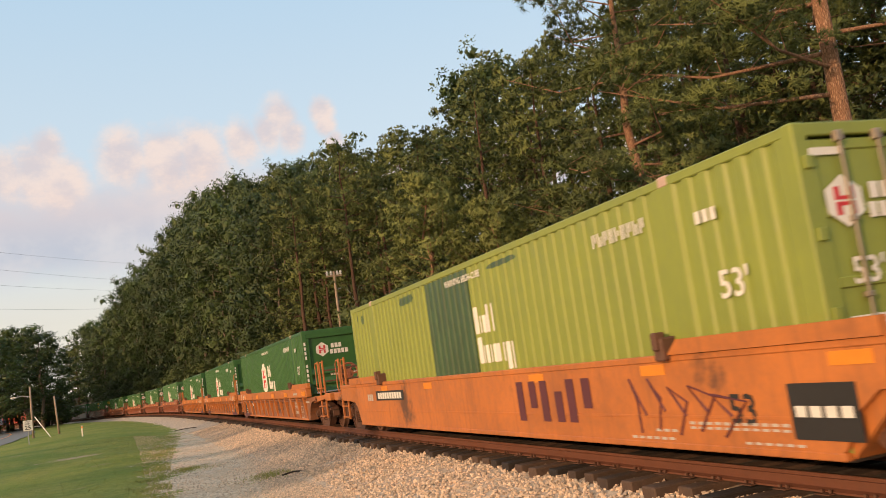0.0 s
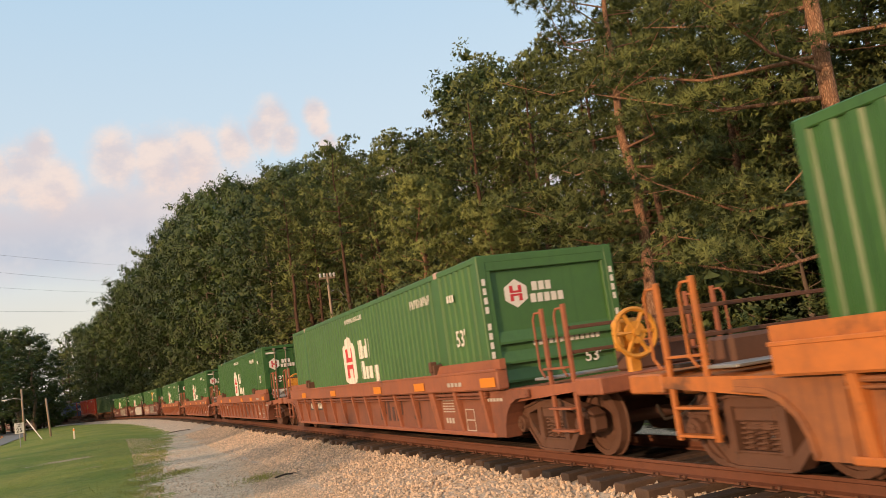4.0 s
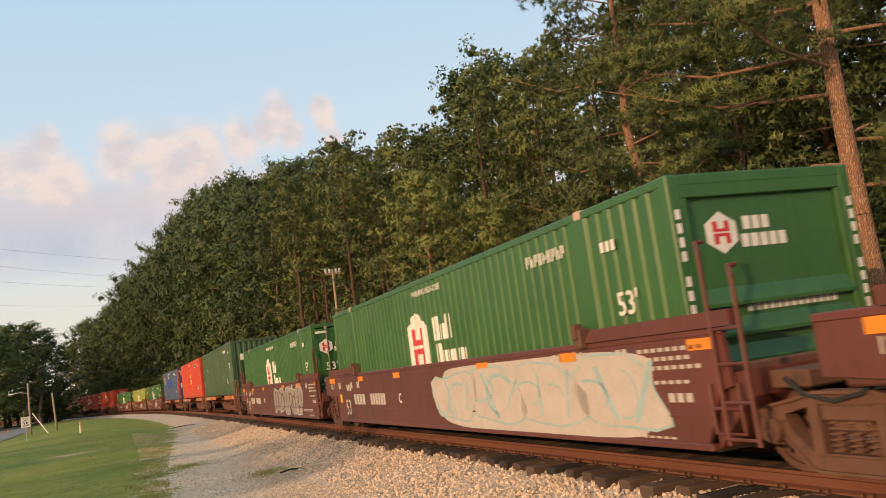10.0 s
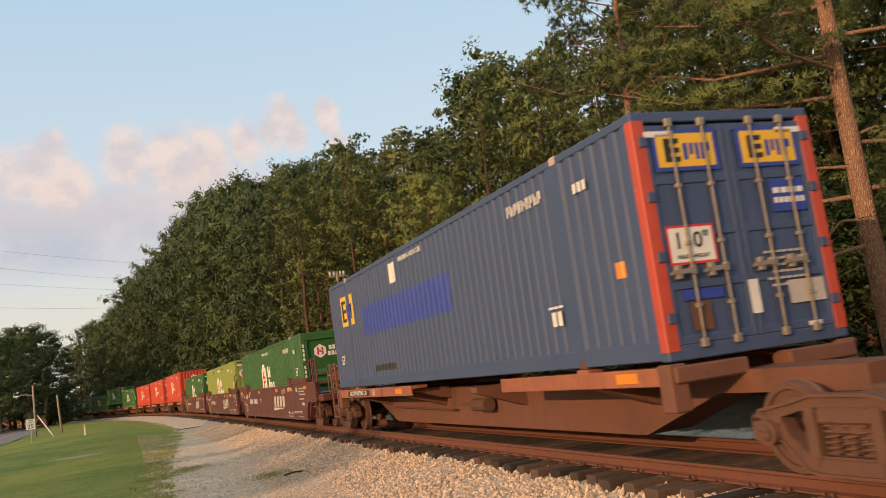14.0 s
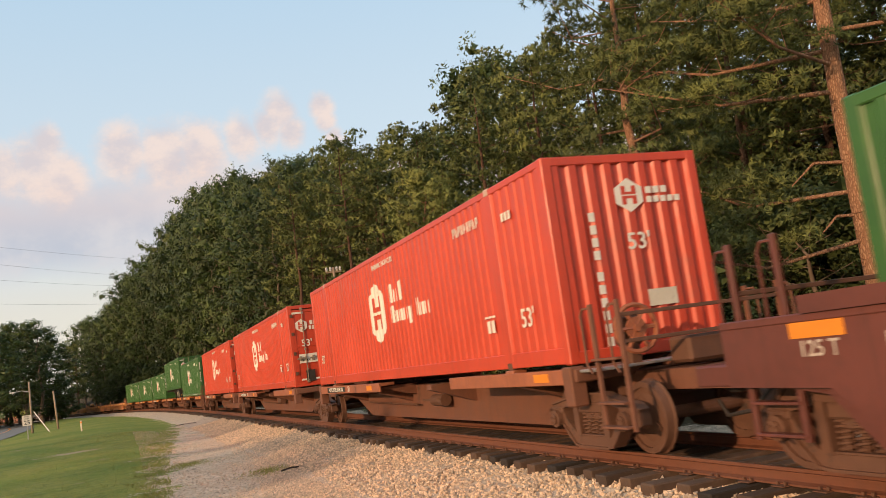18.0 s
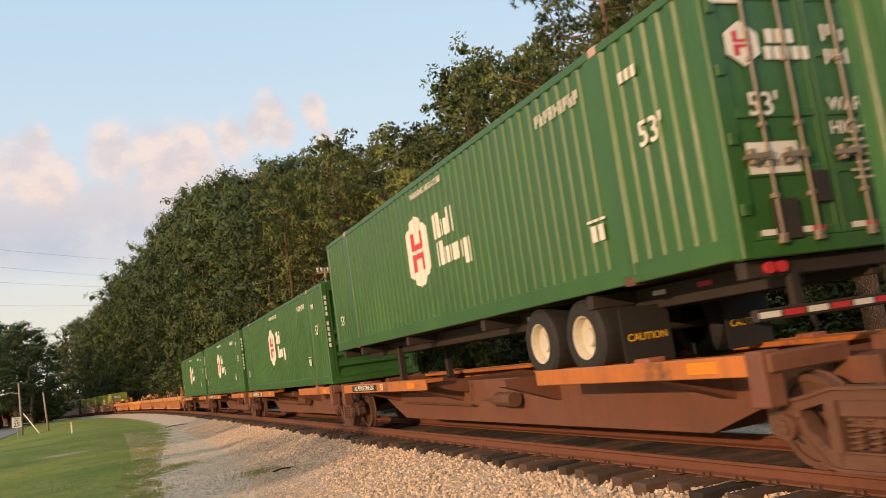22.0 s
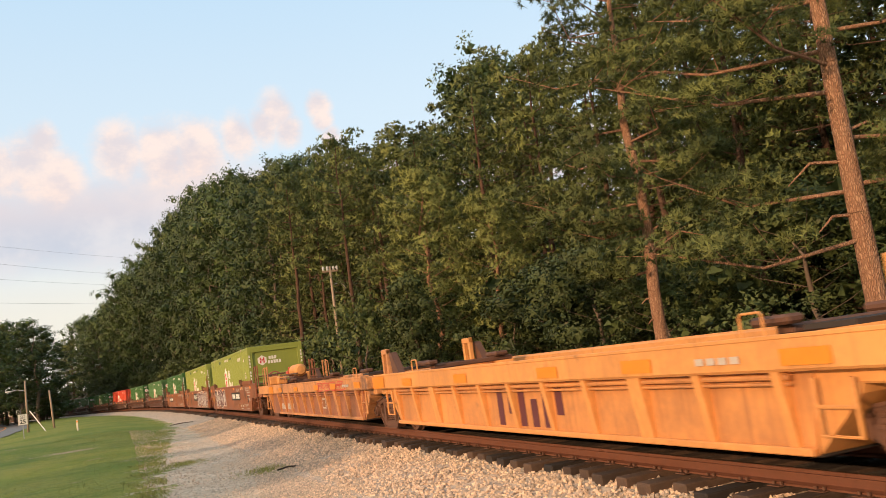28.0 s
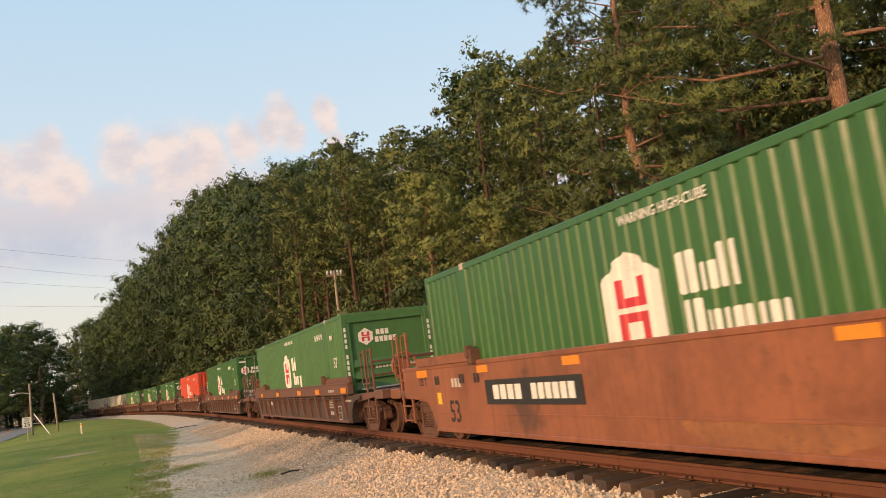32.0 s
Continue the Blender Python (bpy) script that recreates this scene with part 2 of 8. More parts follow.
SIGNAL = mat("amber_reflector", (0.74, 0.255, 0.022), 0.4, var=0.2, scale=6.0)
REDMARK = mat("red_marking", (0.55, 0.04, 0.05), 0.5, var=0.2, scale=3.0)
REDMARK_B = mat("bright_red_patch", (0.62, 0.03, 0.025), 0.45, var=0.2, scale=2.0)
MAROON = mat("maroon_marking", (0.11, 0.03, 0.038), 0.6, var=0.3, scale=3.0)
BLACKMARK = mat("black_marking", (0.025, 0.023, 0.022), 0.55, var=0.2, scale=3.0)
GOLD = mat("golden_yellow_sticker", (0.78, 0.46, 0.03), 0.5, var=0.15, scale=3.0)
BLUEMARK = mat("royal_blue_marking", (0.03, 0.06, 0.33), 0.5, var=0.2, scale=3.0)
RUBBER = mat("black_rubber", (0.02, 0.02, 0.02), 0.8, var=0.3, scale=8.0)
TEAL = mat("pale_teal_spray_paint", (0.33, 0.47, 0.47), 0.6, var=0.4, scale=2.0)
SALMON = mat("salmon_spray_paint", (0.46, 0.27, 0.21), 0.6, var=0.4, scale=2.0)
STONEGREY = mat("grey_spray_paint", (0.30, 0.26, 0.22), 0.6, var=0.5, scale=2.0)
BRAKE = mat("orange_yellow_brake_paint", (0.66, 0.30, 0.04), 0.5, var=0.4, scale=5.0, dirt=(0.20, 0.10, 0.04), dirt_at=0.6)
FADED = mat("faded_dark_marking", (0.085, 0.042, 0.033), 0.65, var=0.5, scale=3.0)
# track and ground
RAIL_SIDE = mat("rusty_rail", (0.16, 0.06, 0.032), 0.75, var=0.4, scale=6.0, bump=0.15)
RAIL_TOP = mat("worn_rail_head", (0.30, 0.22, 0.17), 0.35, metal=0.7, var=0.3, scale=8.0)
TIMBER = mat("creosoted_timber", (0.085, 0.055, 0.04), 0.85, var=0.8, scale=5.0, obj=0.7, bump=0.5, bscale=14.0)
TIMBER_FAR = mat("creosoted_timber_far", (0.072, 0.05, 0.04), 0.85, var=0.5, scale=5.0, island=0.4, bump=0.5, bscale=14.0)
STONE = mat("crushed_granite", (0.66, 0.515, 0.39), 0.9, var=0.35, scale=9.0, island=0.5, tint=(0.31, 0.24, 0.19))
BALLAST = mat("ballast_bed", (0.60, 0.49, 0.375), 0.95, var=0.8, scale=6.5, tint=(0.14, 0.125, 0.11), bump=1.0, bscale=24.0)
LEAF_PINE = mat("pine_needles", (0.185, 0.225, 0.068), 0.6, var=0.65, scale=0.5, island=0.35, obj=0.42, tint=(0.045, 0.062, 0.02), trans=0.03, spec=0.3)
LEAF_OAK = mat("broad_leaves", (0.088, 0.130, 0.038), 0.55, var=0.65, scale=0.5, island=0.35, obj=0.42, tint=(0.035, 0.056, 0.016), trans=0.08, spec=0.35)
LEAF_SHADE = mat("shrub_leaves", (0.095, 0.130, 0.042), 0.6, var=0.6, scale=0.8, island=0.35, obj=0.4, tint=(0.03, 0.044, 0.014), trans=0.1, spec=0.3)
LEAF_YOUNG = mat("young_needles", (0.27, 0.305, 0.09), 0.6, var=0.5, scale=0.8, island=0.3, tint=(0.09, 0.12, 0.04), trans=0.12, spec=0.3)
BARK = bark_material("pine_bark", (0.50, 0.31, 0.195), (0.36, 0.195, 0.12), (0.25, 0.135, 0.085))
# same bark, colour darkened to stand for trunks in the shade of the woods
BARK_SHADED = bark_material("shaded_pine_bark", (0.21, 0.125, 0.085), (0.14, 0.08, 0.055), (0.07, 0.045, 0.034))
BARK_GREY = mat("grey_bark", (0.17, 0.13, 0.10), 0.9, var=0.6, scale=5.0, bump=0.8, bscale=9.0)
POLE = mat("weathered_pole_wood", (0.34, 0.26, 0.19), 0.9, var=0.5, scale=6.0, bump=0.4)
GALV = mat("galvanised_steel", (0.45, 0.45, 0.45), 0.45, metal=0.7, var=0.2, scale=6.0)
ASPHALT = mat("asphalt", (0.20, 0.195, 0.185), 0.85, var=0.3, scale=1.0, bump=0.3)
CERAMIC = mat("pale_insulator", (0.6, 0.6, 0.6), 0.3)
GRASS_BLADE = mat("grass_blades", (0.26, 0.275, 0.055), 0.7, var=0.5, scale=0.25, island=0.35, tint=(0.40, 0.34, 0.10), trans=0.25)


# ---- the line of the track: z = 0 is the top of the rails; s runs up the line, away from the viewer ----
def bend(s):
    if s < 0:
        return TRACK_K
    if s < 215:
        return TRACK_K + TRACK_K2 * s
    return (TRACK_K + TRACK_K2 * 215) * max(0.0, 1 - max(0.0, s - 330) / 60)


TRACK_K, TRACK_K2 = -0.000263, 0.00001283
N_BACK, N_FORE = 760, 1000
_th = {0: 0.37067}
_xy = {0: (7.4638, 0.0)}
for i in range(N_FORE):
    a0 = _th[i]
    a1 = a0 + bend(i + 0.5)
    a = (a0 + a1) / 2
    _th[i + 1], _xy[i + 1] = a1, (_xy[i][0] - math.sin(a), _xy[i][1] + math.cos(a))
for i in range(0, -N_BACK, -1):
    a0 = _th[i]
    a1 = a0 - bend(i - 0.5)
    a = (a0 + a1) / 2
    _th[i - 1], _xy[i - 1] = a1, (_xy[i][0] + math.sin(a), _xy[i][1] - math.cos(a))


def line(s, lat=0.0, z=0.0):
    """A point of the line, lat metres to the viewer's side of its centre, and the heading there."""
    i = min(max(math.floor(s), -N_BACK), N_FORE - 1)
    f = s - i
    a = _th[i] * (1 - f) + _th[i + 1] * f
    x = _xy[i][0] * (1 - f) + _xy[i + 1][0] * f
    y = _xy[i][1] * (1 - f) + _xy[i + 1][1] * f
    return Vector((x - math.cos(a) * lat, y - math.sin(a) * lat, z)), a


LINE_S = np.arange(-N_BACK, N_FORE + 1)
LINE_X = np.array([_xy[int(i)][0] for i in LINE_S])
LINE_Y = np.array([_xy[int(i)][1] for i in LINE_S])
LINE_T = np.array([_th[int(i)] for i in LINE_S])


def s_lat(x, y):
    i = int(np.argmin((LINE_X - x) ** 2 + (LINE_Y - y) ** 2))
    a = LINE_T[i]
    dx, dy = x - LINE_X[i], y - LINE_Y[i]
    return LINE_S[i] + (-math.sin(a) * dx + math.cos(a) * dy), -(dx * math.cos(a) + dy * math.sin(a))


def smooth(x, a, b):
    t = min(1.0, max(0.0, (x - a) / (b - a)))
    return t * t * (3 - 2 * t)


def ground_at(s, lat):
    """Height of the natural ground beside the line."""
    if lat >= 0:
        z = -0.62 + 0.42 * smooth(lat, 3.4, 8.0) * smooth(s, 22, 55)
        z -= 0.9 * smooth(lat, 12, 30) * (1 - 0.6 * smooth(s, 60, 120))
        z += 3.0 * smooth(s, 190, 300) * smooth(lat, 15, 60)
    else:
        hill = 1.0 + 13.0 * smooth(s, 55, 135) - 7.0 * smooth(s, 185, 260)
        z = -0.62 + hill * smooth(-lat, 6.5, 28.0)
    return z


def height(x, y):
    s, lat = s_lat(x, y)
    far = smooth(math.hypot(x, y), 300, 900)
    return ground_at(s, lat) * (1 - far) - 1.0 * far + 0.06 * noise.noise((x * 0.15, y * 0.15, 0.0)) * (1 - smooth(abs(lat), 4, 2))


# ---- mesh building ----
class Shape:
    """Collects simple solids into one mesh."""

    def __init__(self):
        self.v, self.f = [], []

    def convex(self, vs, fs):
        c = sum((Vector(p) for p in vs), Vector()) / len(vs)
        o = len(self.v)
        self.v += [tuple(p) for p in vs]
        for f in fs:
            p = [Vector(vs[i]) for i in f]
            nrm = (p[1] - p[0]).cross(p[2] - p[0])
            mid = sum(p, Vector()) / len(p)
            f = list(f) if nrm.dot(mid - c) >= 0 else list(reversed(f))
            self.f.append([o + i for i in f])
        return self

    def box(self, x0, x1, y0, y1, z0, z1, c=0.0):
        if c <= 0:
            vs = [(x, y, z) for x in (x0, x1) for y in (y0, y1) for z in (z0, z1)]
            return self.convex(vs, [(0, 1, 3, 2), (4, 6, 7, 5), (0, 4, 5, 1), (2, 3, 7, 6), (0, 2, 6, 4), (1, 5, 7, 3)])
        vs, idx = [], {}
        for i, x in enumerate((x0, x1)):
            for j, y in enumerate((y0, y1)):
                for k, z in enumerate((z0, z1)):
                    sx, sy, sz = (1 - 2 * i) * c, (1 - 2 * j) * c, (1 - 2 * k) * c
                    for a, p in enumerate(((x, y + sy, z + sz), (x + sx, y, z + sz), (x + sx, y + sy, z))):
                        idx[i, j, k, a] = len(vs)
                        vs.append(p)
        fs = []
        for i in (0, 1):
            fs.append([idx[i, 0, 0, 0], idx[i, 1, 0, 0], idx[i, 1, 1, 0], idx[i, 0, 1, 0]])
            fs.append([idx[0, i, 0, 1], idx[1, i, 0, 1], idx[1, i, 1, 1], idx[0, i, 1, 1]])
            fs.append([idx[0, 0, i, 2], idx[1, 0, i, 2], idx[1, 1, i, 2], idx[0, 1, i, 2]])
            for j in (0, 1):
                fs.append([idx[i, j, 0, 0], idx[i, j, 1, 0], idx[i, j, 1, 1], idx[i, j, 0, 1]])
                fs.append([idx[i, 0, j, 0], idx[i, 1, j, 0], idx[i, 1, j, 2], idx[i, 0, j, 2]])
                fs.append([idx[0, i, j, 1], idx[1, i, j, 1], idx[1, i, j, 2], idx[0, i, j, 2]])
                for k in (0, 1):
                    fs.append([idx[i, j, k, 0], idx[i, j, k, 1], idx[i, j, k, 2]])
        return self.convex(vs, fs)

    def prism(self, poly, axis, a, b):
        """A polygon drawn out along an axis from a to b. Polygon in (y, z) for x, (x, z) for y, (x, y) for z."""
        put = {"x": lambda p, t: (t, p[0], p[1]), "y": lambda p, t: (p[0], t, p[1]), "z": lambda p, t: (p[0], p[1], t)}[axis]
        n, o = len(poly), len(self.v)
        area = sum(poly[i][0] * poly[(i + 1) % n][1] - poly[(i + 1) % n][0] * poly[i][1] for i in range(n))
        if (area < 0) != (axis == "y"):
            poly = list(reversed(poly))
        if a > b:
            a, b = b, a
        self.v += [put(p, a) for p in poly] + [put(p, b) for p in poly]
        self.f.append([o + i for i in reversed(range(n))])
        self.f.append([o + n + i for i in range(n)])
        for i in range(n):
            j = (i + 1) % n
            self.f.append([o + i, o + j, o + n + j, o + n + i])
        return self

    def rod(self, p0, p1, r, n=8, r2=None, caps=True):
        p0, p1 = Vector(p0), Vector(p1)
        r2 = r if r2 is None else r2
        d = (p1 - p0).normalized()
        u = d.orthogonal().normalized()
        w = d.cross(u)
        o = len(self.v)
        for p, q in ((p0, r), (p1, r2)):
            self.v += [tuple(p + (u * math.cos(2 * math.pi * i / n) + w * math.sin(2 * math.pi * i / n)) * q) for i in range(n)]
        for i in range(n):
            j = (i + 1) % n
            self.f.append([o + i, o + j, o + n + j, o + n + i])
        if caps:
            self.f.append([o + i for i in reversed(range(n))])
            self.f.append([o + n + i for i in range(n)])
        return self

    def pipe(self, pts, r, n=6):
        """One bent tube through the points, closed at both ends."""
        pts = [Vector(q) for q in pts]
        o = len(self.v)
        ring = Vector((0.31, 0.52, 0.79))
        for i, q in enumerate(pts):
            d = (pts[min(i + 1, len(pts) - 1)] - pts[max(i - 1, 0)])
            d = d.normalized() if d.length > 1e-6 else Vector((0, 0, 1))
            u = (ring - d * ring.dot(d))
            u = u.normalized() if u.length > 1e-3 else d.orthogonal().normalized()
            ring = u
            e = d.cross(u)
            self.v += [tuple(q + (u * math.cos(2 * math.pi * k / n) + e * math.sin(2 * math.pi * k / n)) * r) for k in range(n)]
        for i in range(len(pts) - 1):
            for k in range(n):
                j = (k + 1) % n
                self.f.append([o + i * n + k, o + i * n + j, o + (i + 1) * n + j, o + (i + 1) * n + k])
        self.f.append([o + k for k in reversed(range(n))])
        self.f.append([o + (len(pts) - 1) * n + k for k in range(n)])
        return self

    def mirror_y(self):
        self.v = [(x, -y, z) for x, y, z in self.v]
        self.f = [list(reversed(q)) for q in self.f]
        return self

    def lathe(self, prof, axis_y=False, n=28):
        """Profile of (radius, height) turned about z, or about x where axis_y is set."""
        o = len(self.v)
        for r, h in prof:
            for i in range(n):
                a = 2 * math.pi * i / n
                self.v.append((h, r * math.cos(a), r * math.sin(a)) if axis_y else (r * math.cos(a), r * math.sin(a), h))
        for k in range(len(prof) - 1):
            for i in range(n):
                j = (i + 1) % n
                self.f.append([o + k * n + i, o + k * n + j, o + (k + 1) * n + j, o + (k + 1) * n + i])
        return self

    def strip(self, pts_a, pts_b):
        o, n = len(self.v), len(pts_a)
        self.v += list(pts_a) + list(pts_b)
        for i in range(n - 1):
            self.f.append([o + i, o + i + 1, o + n + i + 1, o + n + i])
        return self

    def mesh(self, name, material, smooth_shade=False):
        me = bpy.data.meshes.new(name)
        me.from_pydata(self.v, [], self.f)
        if smooth_shade:
            me.polygons.foreach_set("use_smooth", [True] * len(me.polygons))
        me.materials.append(material)
        me.update()
        return me


CACHE = {}


def shared(key, material, make, smooth_shade=False):
    """The mesh of that key in that material: built once."""
    full = (key, material.name)
    if full not in CACHE:
        CACHE[full] = make().mesh(str(key), material, smooth_shade)
    return CACHE[full]


def part(name, me, parent, at=None, label=""):
    ob = new(name, me)
    ob.parent = parent
    if at is not None:
        ob.matrix_basis = at
    if label:
        ob["label"] = label
    return ob


def thing(name, label, category, group="", kind="", me=None):
    return tagged(new(name, me), label, category, group, kind)


def T(x=0.0, y=0.0, z=0.0, rz=0.0):
    return pose(x, y, z, 0, 0, rz)


def letters(text, size, material):
    key = ("text", text, size, material.name)
    if key not in CACHE:
        cu = bpy.data.curves.new("text", "FONT")
        cu.body, cu.size, cu.align_x, cu.align_y, cu.resolution_u = text, size, "CENTER", "CENTER", 2
        cu.extrude = 0.002
        cu.offset = size * 0.012
        ob = bpy.data.objects.new("text", cu)
        me = bpy.data.meshes.new_from_object(ob)
        me.materials.clear()
        me.materials.append(material)
        bpy.data.objects.remove(ob)
        CACHE[key] = me
    return CACHE[key]


FACE_SIDE = Matrix(((0, 0, -1), (-1, 0, 0), (0, 1, 0))).to_4x4()  # marks on the viewer's side of the train
FACE_END = Matrix(((1, 0, 0), (0, 0, -1), (0, 1, 0))).to_4x4()  # marks on the leading end


def on_side(y, z, x=-1.300):
    return Matrix.Translation((x, y, z)) @ FACE_SIDE


def on_end(x, z, y=-8.083):
    return Matrix.Translation((x, y, z)) @ FACE_END


def bars(n, w, h, gap, split=False):
    """A row of plain bars that stands for writing: n signs of width w and height h."""
    def make():
        s = Shape()
        total = n * w + (n - 1) * gap
        for i in range(n):
            x = -total / 2 + i * (w + gap)
            if split:
                k = w * 0.34
                s.box(x, x + k, -h / 2, h / 2, 0, 0.004)
                s.box(x + w - k, x + w, -h / 2 * (1 if i % 2 else 0.35), h / 2 * (0.45 if i % 3 == 1 else 1), 0, 0.004)
            else:
                s.box(x, x + w, -h / 2, h / 2, 0, 0.004)
        return s
    return make


def bar_mesh(n, w, h, gap, material, split=False):
    return shared(("bars", n, w, h, gap, split), material, bars(n, w, h, gap, split))


def slant_bars(n, w, h, gap, material):
    """Plain leaning bars in place of a name."""
    def build():
        s = Shape()
        for i in range(n):
            a = (i - (n - 1) / 2) * (w + gap)
            s.prism([(a - w / 2, -h / 2), (a + w / 2, -h / 2), (a + w / 2 + h * 0.25, h / 2), (a - w / 2 + h * 0.25, h / 2)], "z", 0, 0.003)
        return s
    return shared(("slant", n, w, h), material, build)




# ---- containers: 16.15 m long, 2.59 m wide, 2.90 m high; y runs up the line, the viewer's side is -x ----
CL, CW, CH = 8.077, 1.295, 2.896


def wave(y0, y1, pitch=0.28, depth=0.027):
    """Plan of a corrugated sheet: (along, inward) pairs."""
    n = max(1, round((y1 - y0) / pitch))
    p = (y1 - y0) / n
    out = []
    for i in range(n):
        a = y0 + i * p
        out += [(a, 0.0), (a + p * 0.40, 0.0), (a + p * 0.53, depth), (a + p * 0.87, depth)]
    return out + [(y1, 0.0)]


def side_panel_shape():
    s = Shape()
    for a, b in ((-CL + 0.14, -6.25), (-5.95, 5.95), (6.25, CL - 0.14)):
        w = wave(a, b)
        s.strip([(-1.287 + d, y, 0.245) for y, d in w], [(-1.287 + d, y, CH - 0.11) for y, d in w])
        s.strip([(-1.238, a, 0.16), (-1.238, b, 0.16)], [(-1.238, a, CH - 0.11), (-1.238, b, CH - 0.11)])
    return s


def end_panel_shape():
    s = Shape()
    w = wave(-CW + 0.15, CW - 0.15, 0.275, 0.045)
    s.strip([(x, -CL + 0.015 + d, 0.16) for x, d in w], [(x, -CL + 0.015 + d, CH - 0.12) for x, d in w])
    s.box(-CW + 0.15, CW - 0.15, -CL + 0.065, -CL + 0.075, 0.16, CH - 0.12)
    return s


def louvre_panel_shape():
    """A flat front wall set back in a raised frame."""
    s = Shape()
    y = -CL
    s.box(-1.17, 1.17, y + 0.075, y + 0.10, 0.12, CH - 0.1)
    return s


def slat_shape():
    """One pressed rib of the front wall: slopes out towards its lower lip."""
    return Shape().prism([(0.085, 0.0), (-0.004, 0.0), (-0.004, 0.04), (0.06, 0.21), (0.085, 0.21)], "x", -1.06, 1.06)


def door_shape():
    s = Shape()
    s.box(-0.575, 0.575, 0.02, 0.06, 0.0, 2.56, 0.006)
    return s


def lock_bar_shape():
    """A full-height bar with cam keepers, guides, a handle and its catch."""
    s = Shape()
    s.rod((0, -0.03, -0.05), (0, -0.03, 2.62), 0.016, 8)
    for z in (-0.05, 2.53):
        s.box(-0.045, 0.045, -0.050, 0.01, z, z + 0.10, 0.008)
    for z in (0.40, 1.12, 1.80):
        s.box(-0.038, 0.038, -0.048, 0.01, z, z + 0.05, 0.006)
    s.prism([(0.0, 0.86), (-0.30, 0.84), (-0.33, 0.81), (-0.33, 0.79), (-0.05, 0.80), (0.0, 0.80)], "y", -0.062, -0.042)
    s.box(-0.24, -0.16, -0.055, 0.02, 0.74, 0.90, 0.008)
    s.box(-0.035, 0.035, -0.06, -0.01, 0.78, 0.89, 0.008)
    return s


def casting_shape():
    return Shape().box(-0.085, 0.085, -0.09, 0.09, 0, 0.118, 0.012)


def fold(y):
    """How far the side wall lies inward at y."""
    for a, b in ((-CL + 0.14, -6.25), (-5.95, 5.95), (6.25, CL - 0.14)):
        if a <= y <= b:
            w = wave(a, b)
            return float(np.interp(y, [q for q, _ in w], [d for _, d in w]))
    return -0.012


FOLDS = sorted(y for a, b in ((-CL + 0.14, -6.25), (-5.95, 5.95), (6.25, CL - 0.14)) for y, _ in wave(a, b))


def painted(parent, name, material, polys, yc, zc, lift=0.003, label=""):
    """Flat convex shapes of (u, v) painted on the viewer's side wall: they follow its folds."""
    def edge(poly, u, pick):
        hits = []
        for (a, b), (c, d) in zip(poly, poly[1:] + poly[:1]):
            if abs(a - c) < 1e-9:
                if abs(u - a) < 1e-6:
                    hits += [b, d]
            elif min(a, c) - 1e-6 <= u <= max(a, c) + 1e-6:
                hits.append(b + (d - b) * (u - a) / (c - a))
        return pick(hits)

    def build():
        sh = Shape()
        for poly in polys:
            poly = list(poly)
            lo, hi = min(q[0] for q in poly), max(q[0] for q in poly)
            us = sorted(set([q[0] for q in poly] + [yc - y for y in FOLDS if lo < yc - y < hi]))
            us = [us[0]] + [b for a, b in zip(us, us[1:]) if b - a > 1e-4]
            top = [(-1.287 + fold(yc - u) - lift, yc - u, zc + edge(poly, u, max)) for u in us]
            low = [(-1.287 + fold(yc - u) - lift, yc - u, zc + edge(poly, u, min)) for u in us]
            sh.strip(top, low)
        return sh
    key = ("painted", tuple(tuple((round(a, 4), round(b, 4)) for a, b in q) for q in polys), yc, zc, lift)
    return part(name, shared(key, material, build), parent, None, label)


def rect(u0, u1, v0, v1):
    return [(u0, v0), (u1, v0), (u1, v1), (u0, v1)]


def blocks(x0, sizes, gap):
    """Plain blocks in a row that stand for a name: (width, foot, head) each."""
    out = []
    for w, a, b in sizes:
        k = w * 0.40
        for q in (x0, x0 + w - k):
            out.append([(q, a + 0.02), (q + 0.02, a), (q + k - 0.02, a), (q + k, a + 0.02), (q + k, b - 0.02), (q + k - 0.02, b), (q + 0.02, b), (q, b - 0.02)])
        x0 += w + gap
    return out


def hexagon(w, h, cut=0.25):
    return [(-w / 2, -h / 2 + h * cut), (0, -h / 2), (w / 2, -h / 2 + h * cut), (w / 2, h / 2 - h * cut), (0, h / 2), (-w / 2, h / 2 - h * cut)]


def emblem(parent, at, w, h, back, front):
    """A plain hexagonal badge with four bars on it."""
    poly = hexagon(w, h, 0.28)
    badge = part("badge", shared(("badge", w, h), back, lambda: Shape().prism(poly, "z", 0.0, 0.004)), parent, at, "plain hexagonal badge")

    a, b, t, g = w * 0.265, h * 0.27, w * 0.15, 0.02 * h
    cup = [(-a, b), (-a, g), (a, g), (a, b), (a - t, b), (a - t, g + t * 0.55), (-a + t, g + t * 0.55), (-a + t, b)]
    part("badge_bar", shared(("badge_bar", w, h), front, lambda: Shape().prism(cup, "z", 0.004, 0.008)), badge)
    part("badge_bar", shared(("badge_bar", w, h), front, lambda: Shape().prism(cup, "z", 0.004, 0.008)), badge, pose(0, 0, 0, 0, 0, 180))
    return badge


def column_mesh(n, w, h, ink):
    """A number that runs down a post, as plain bars."""
    def build():
        s = Shape()
        for i in range(n):
            z = -i * h * 1.4 - (0.12 if i > 3 else 0)
            s.box(-w / 2, w / 2, z - h / 2, z + h / 2, 0, 0.003)
        return s
    return shared(("column", n, w, h), ink, build)


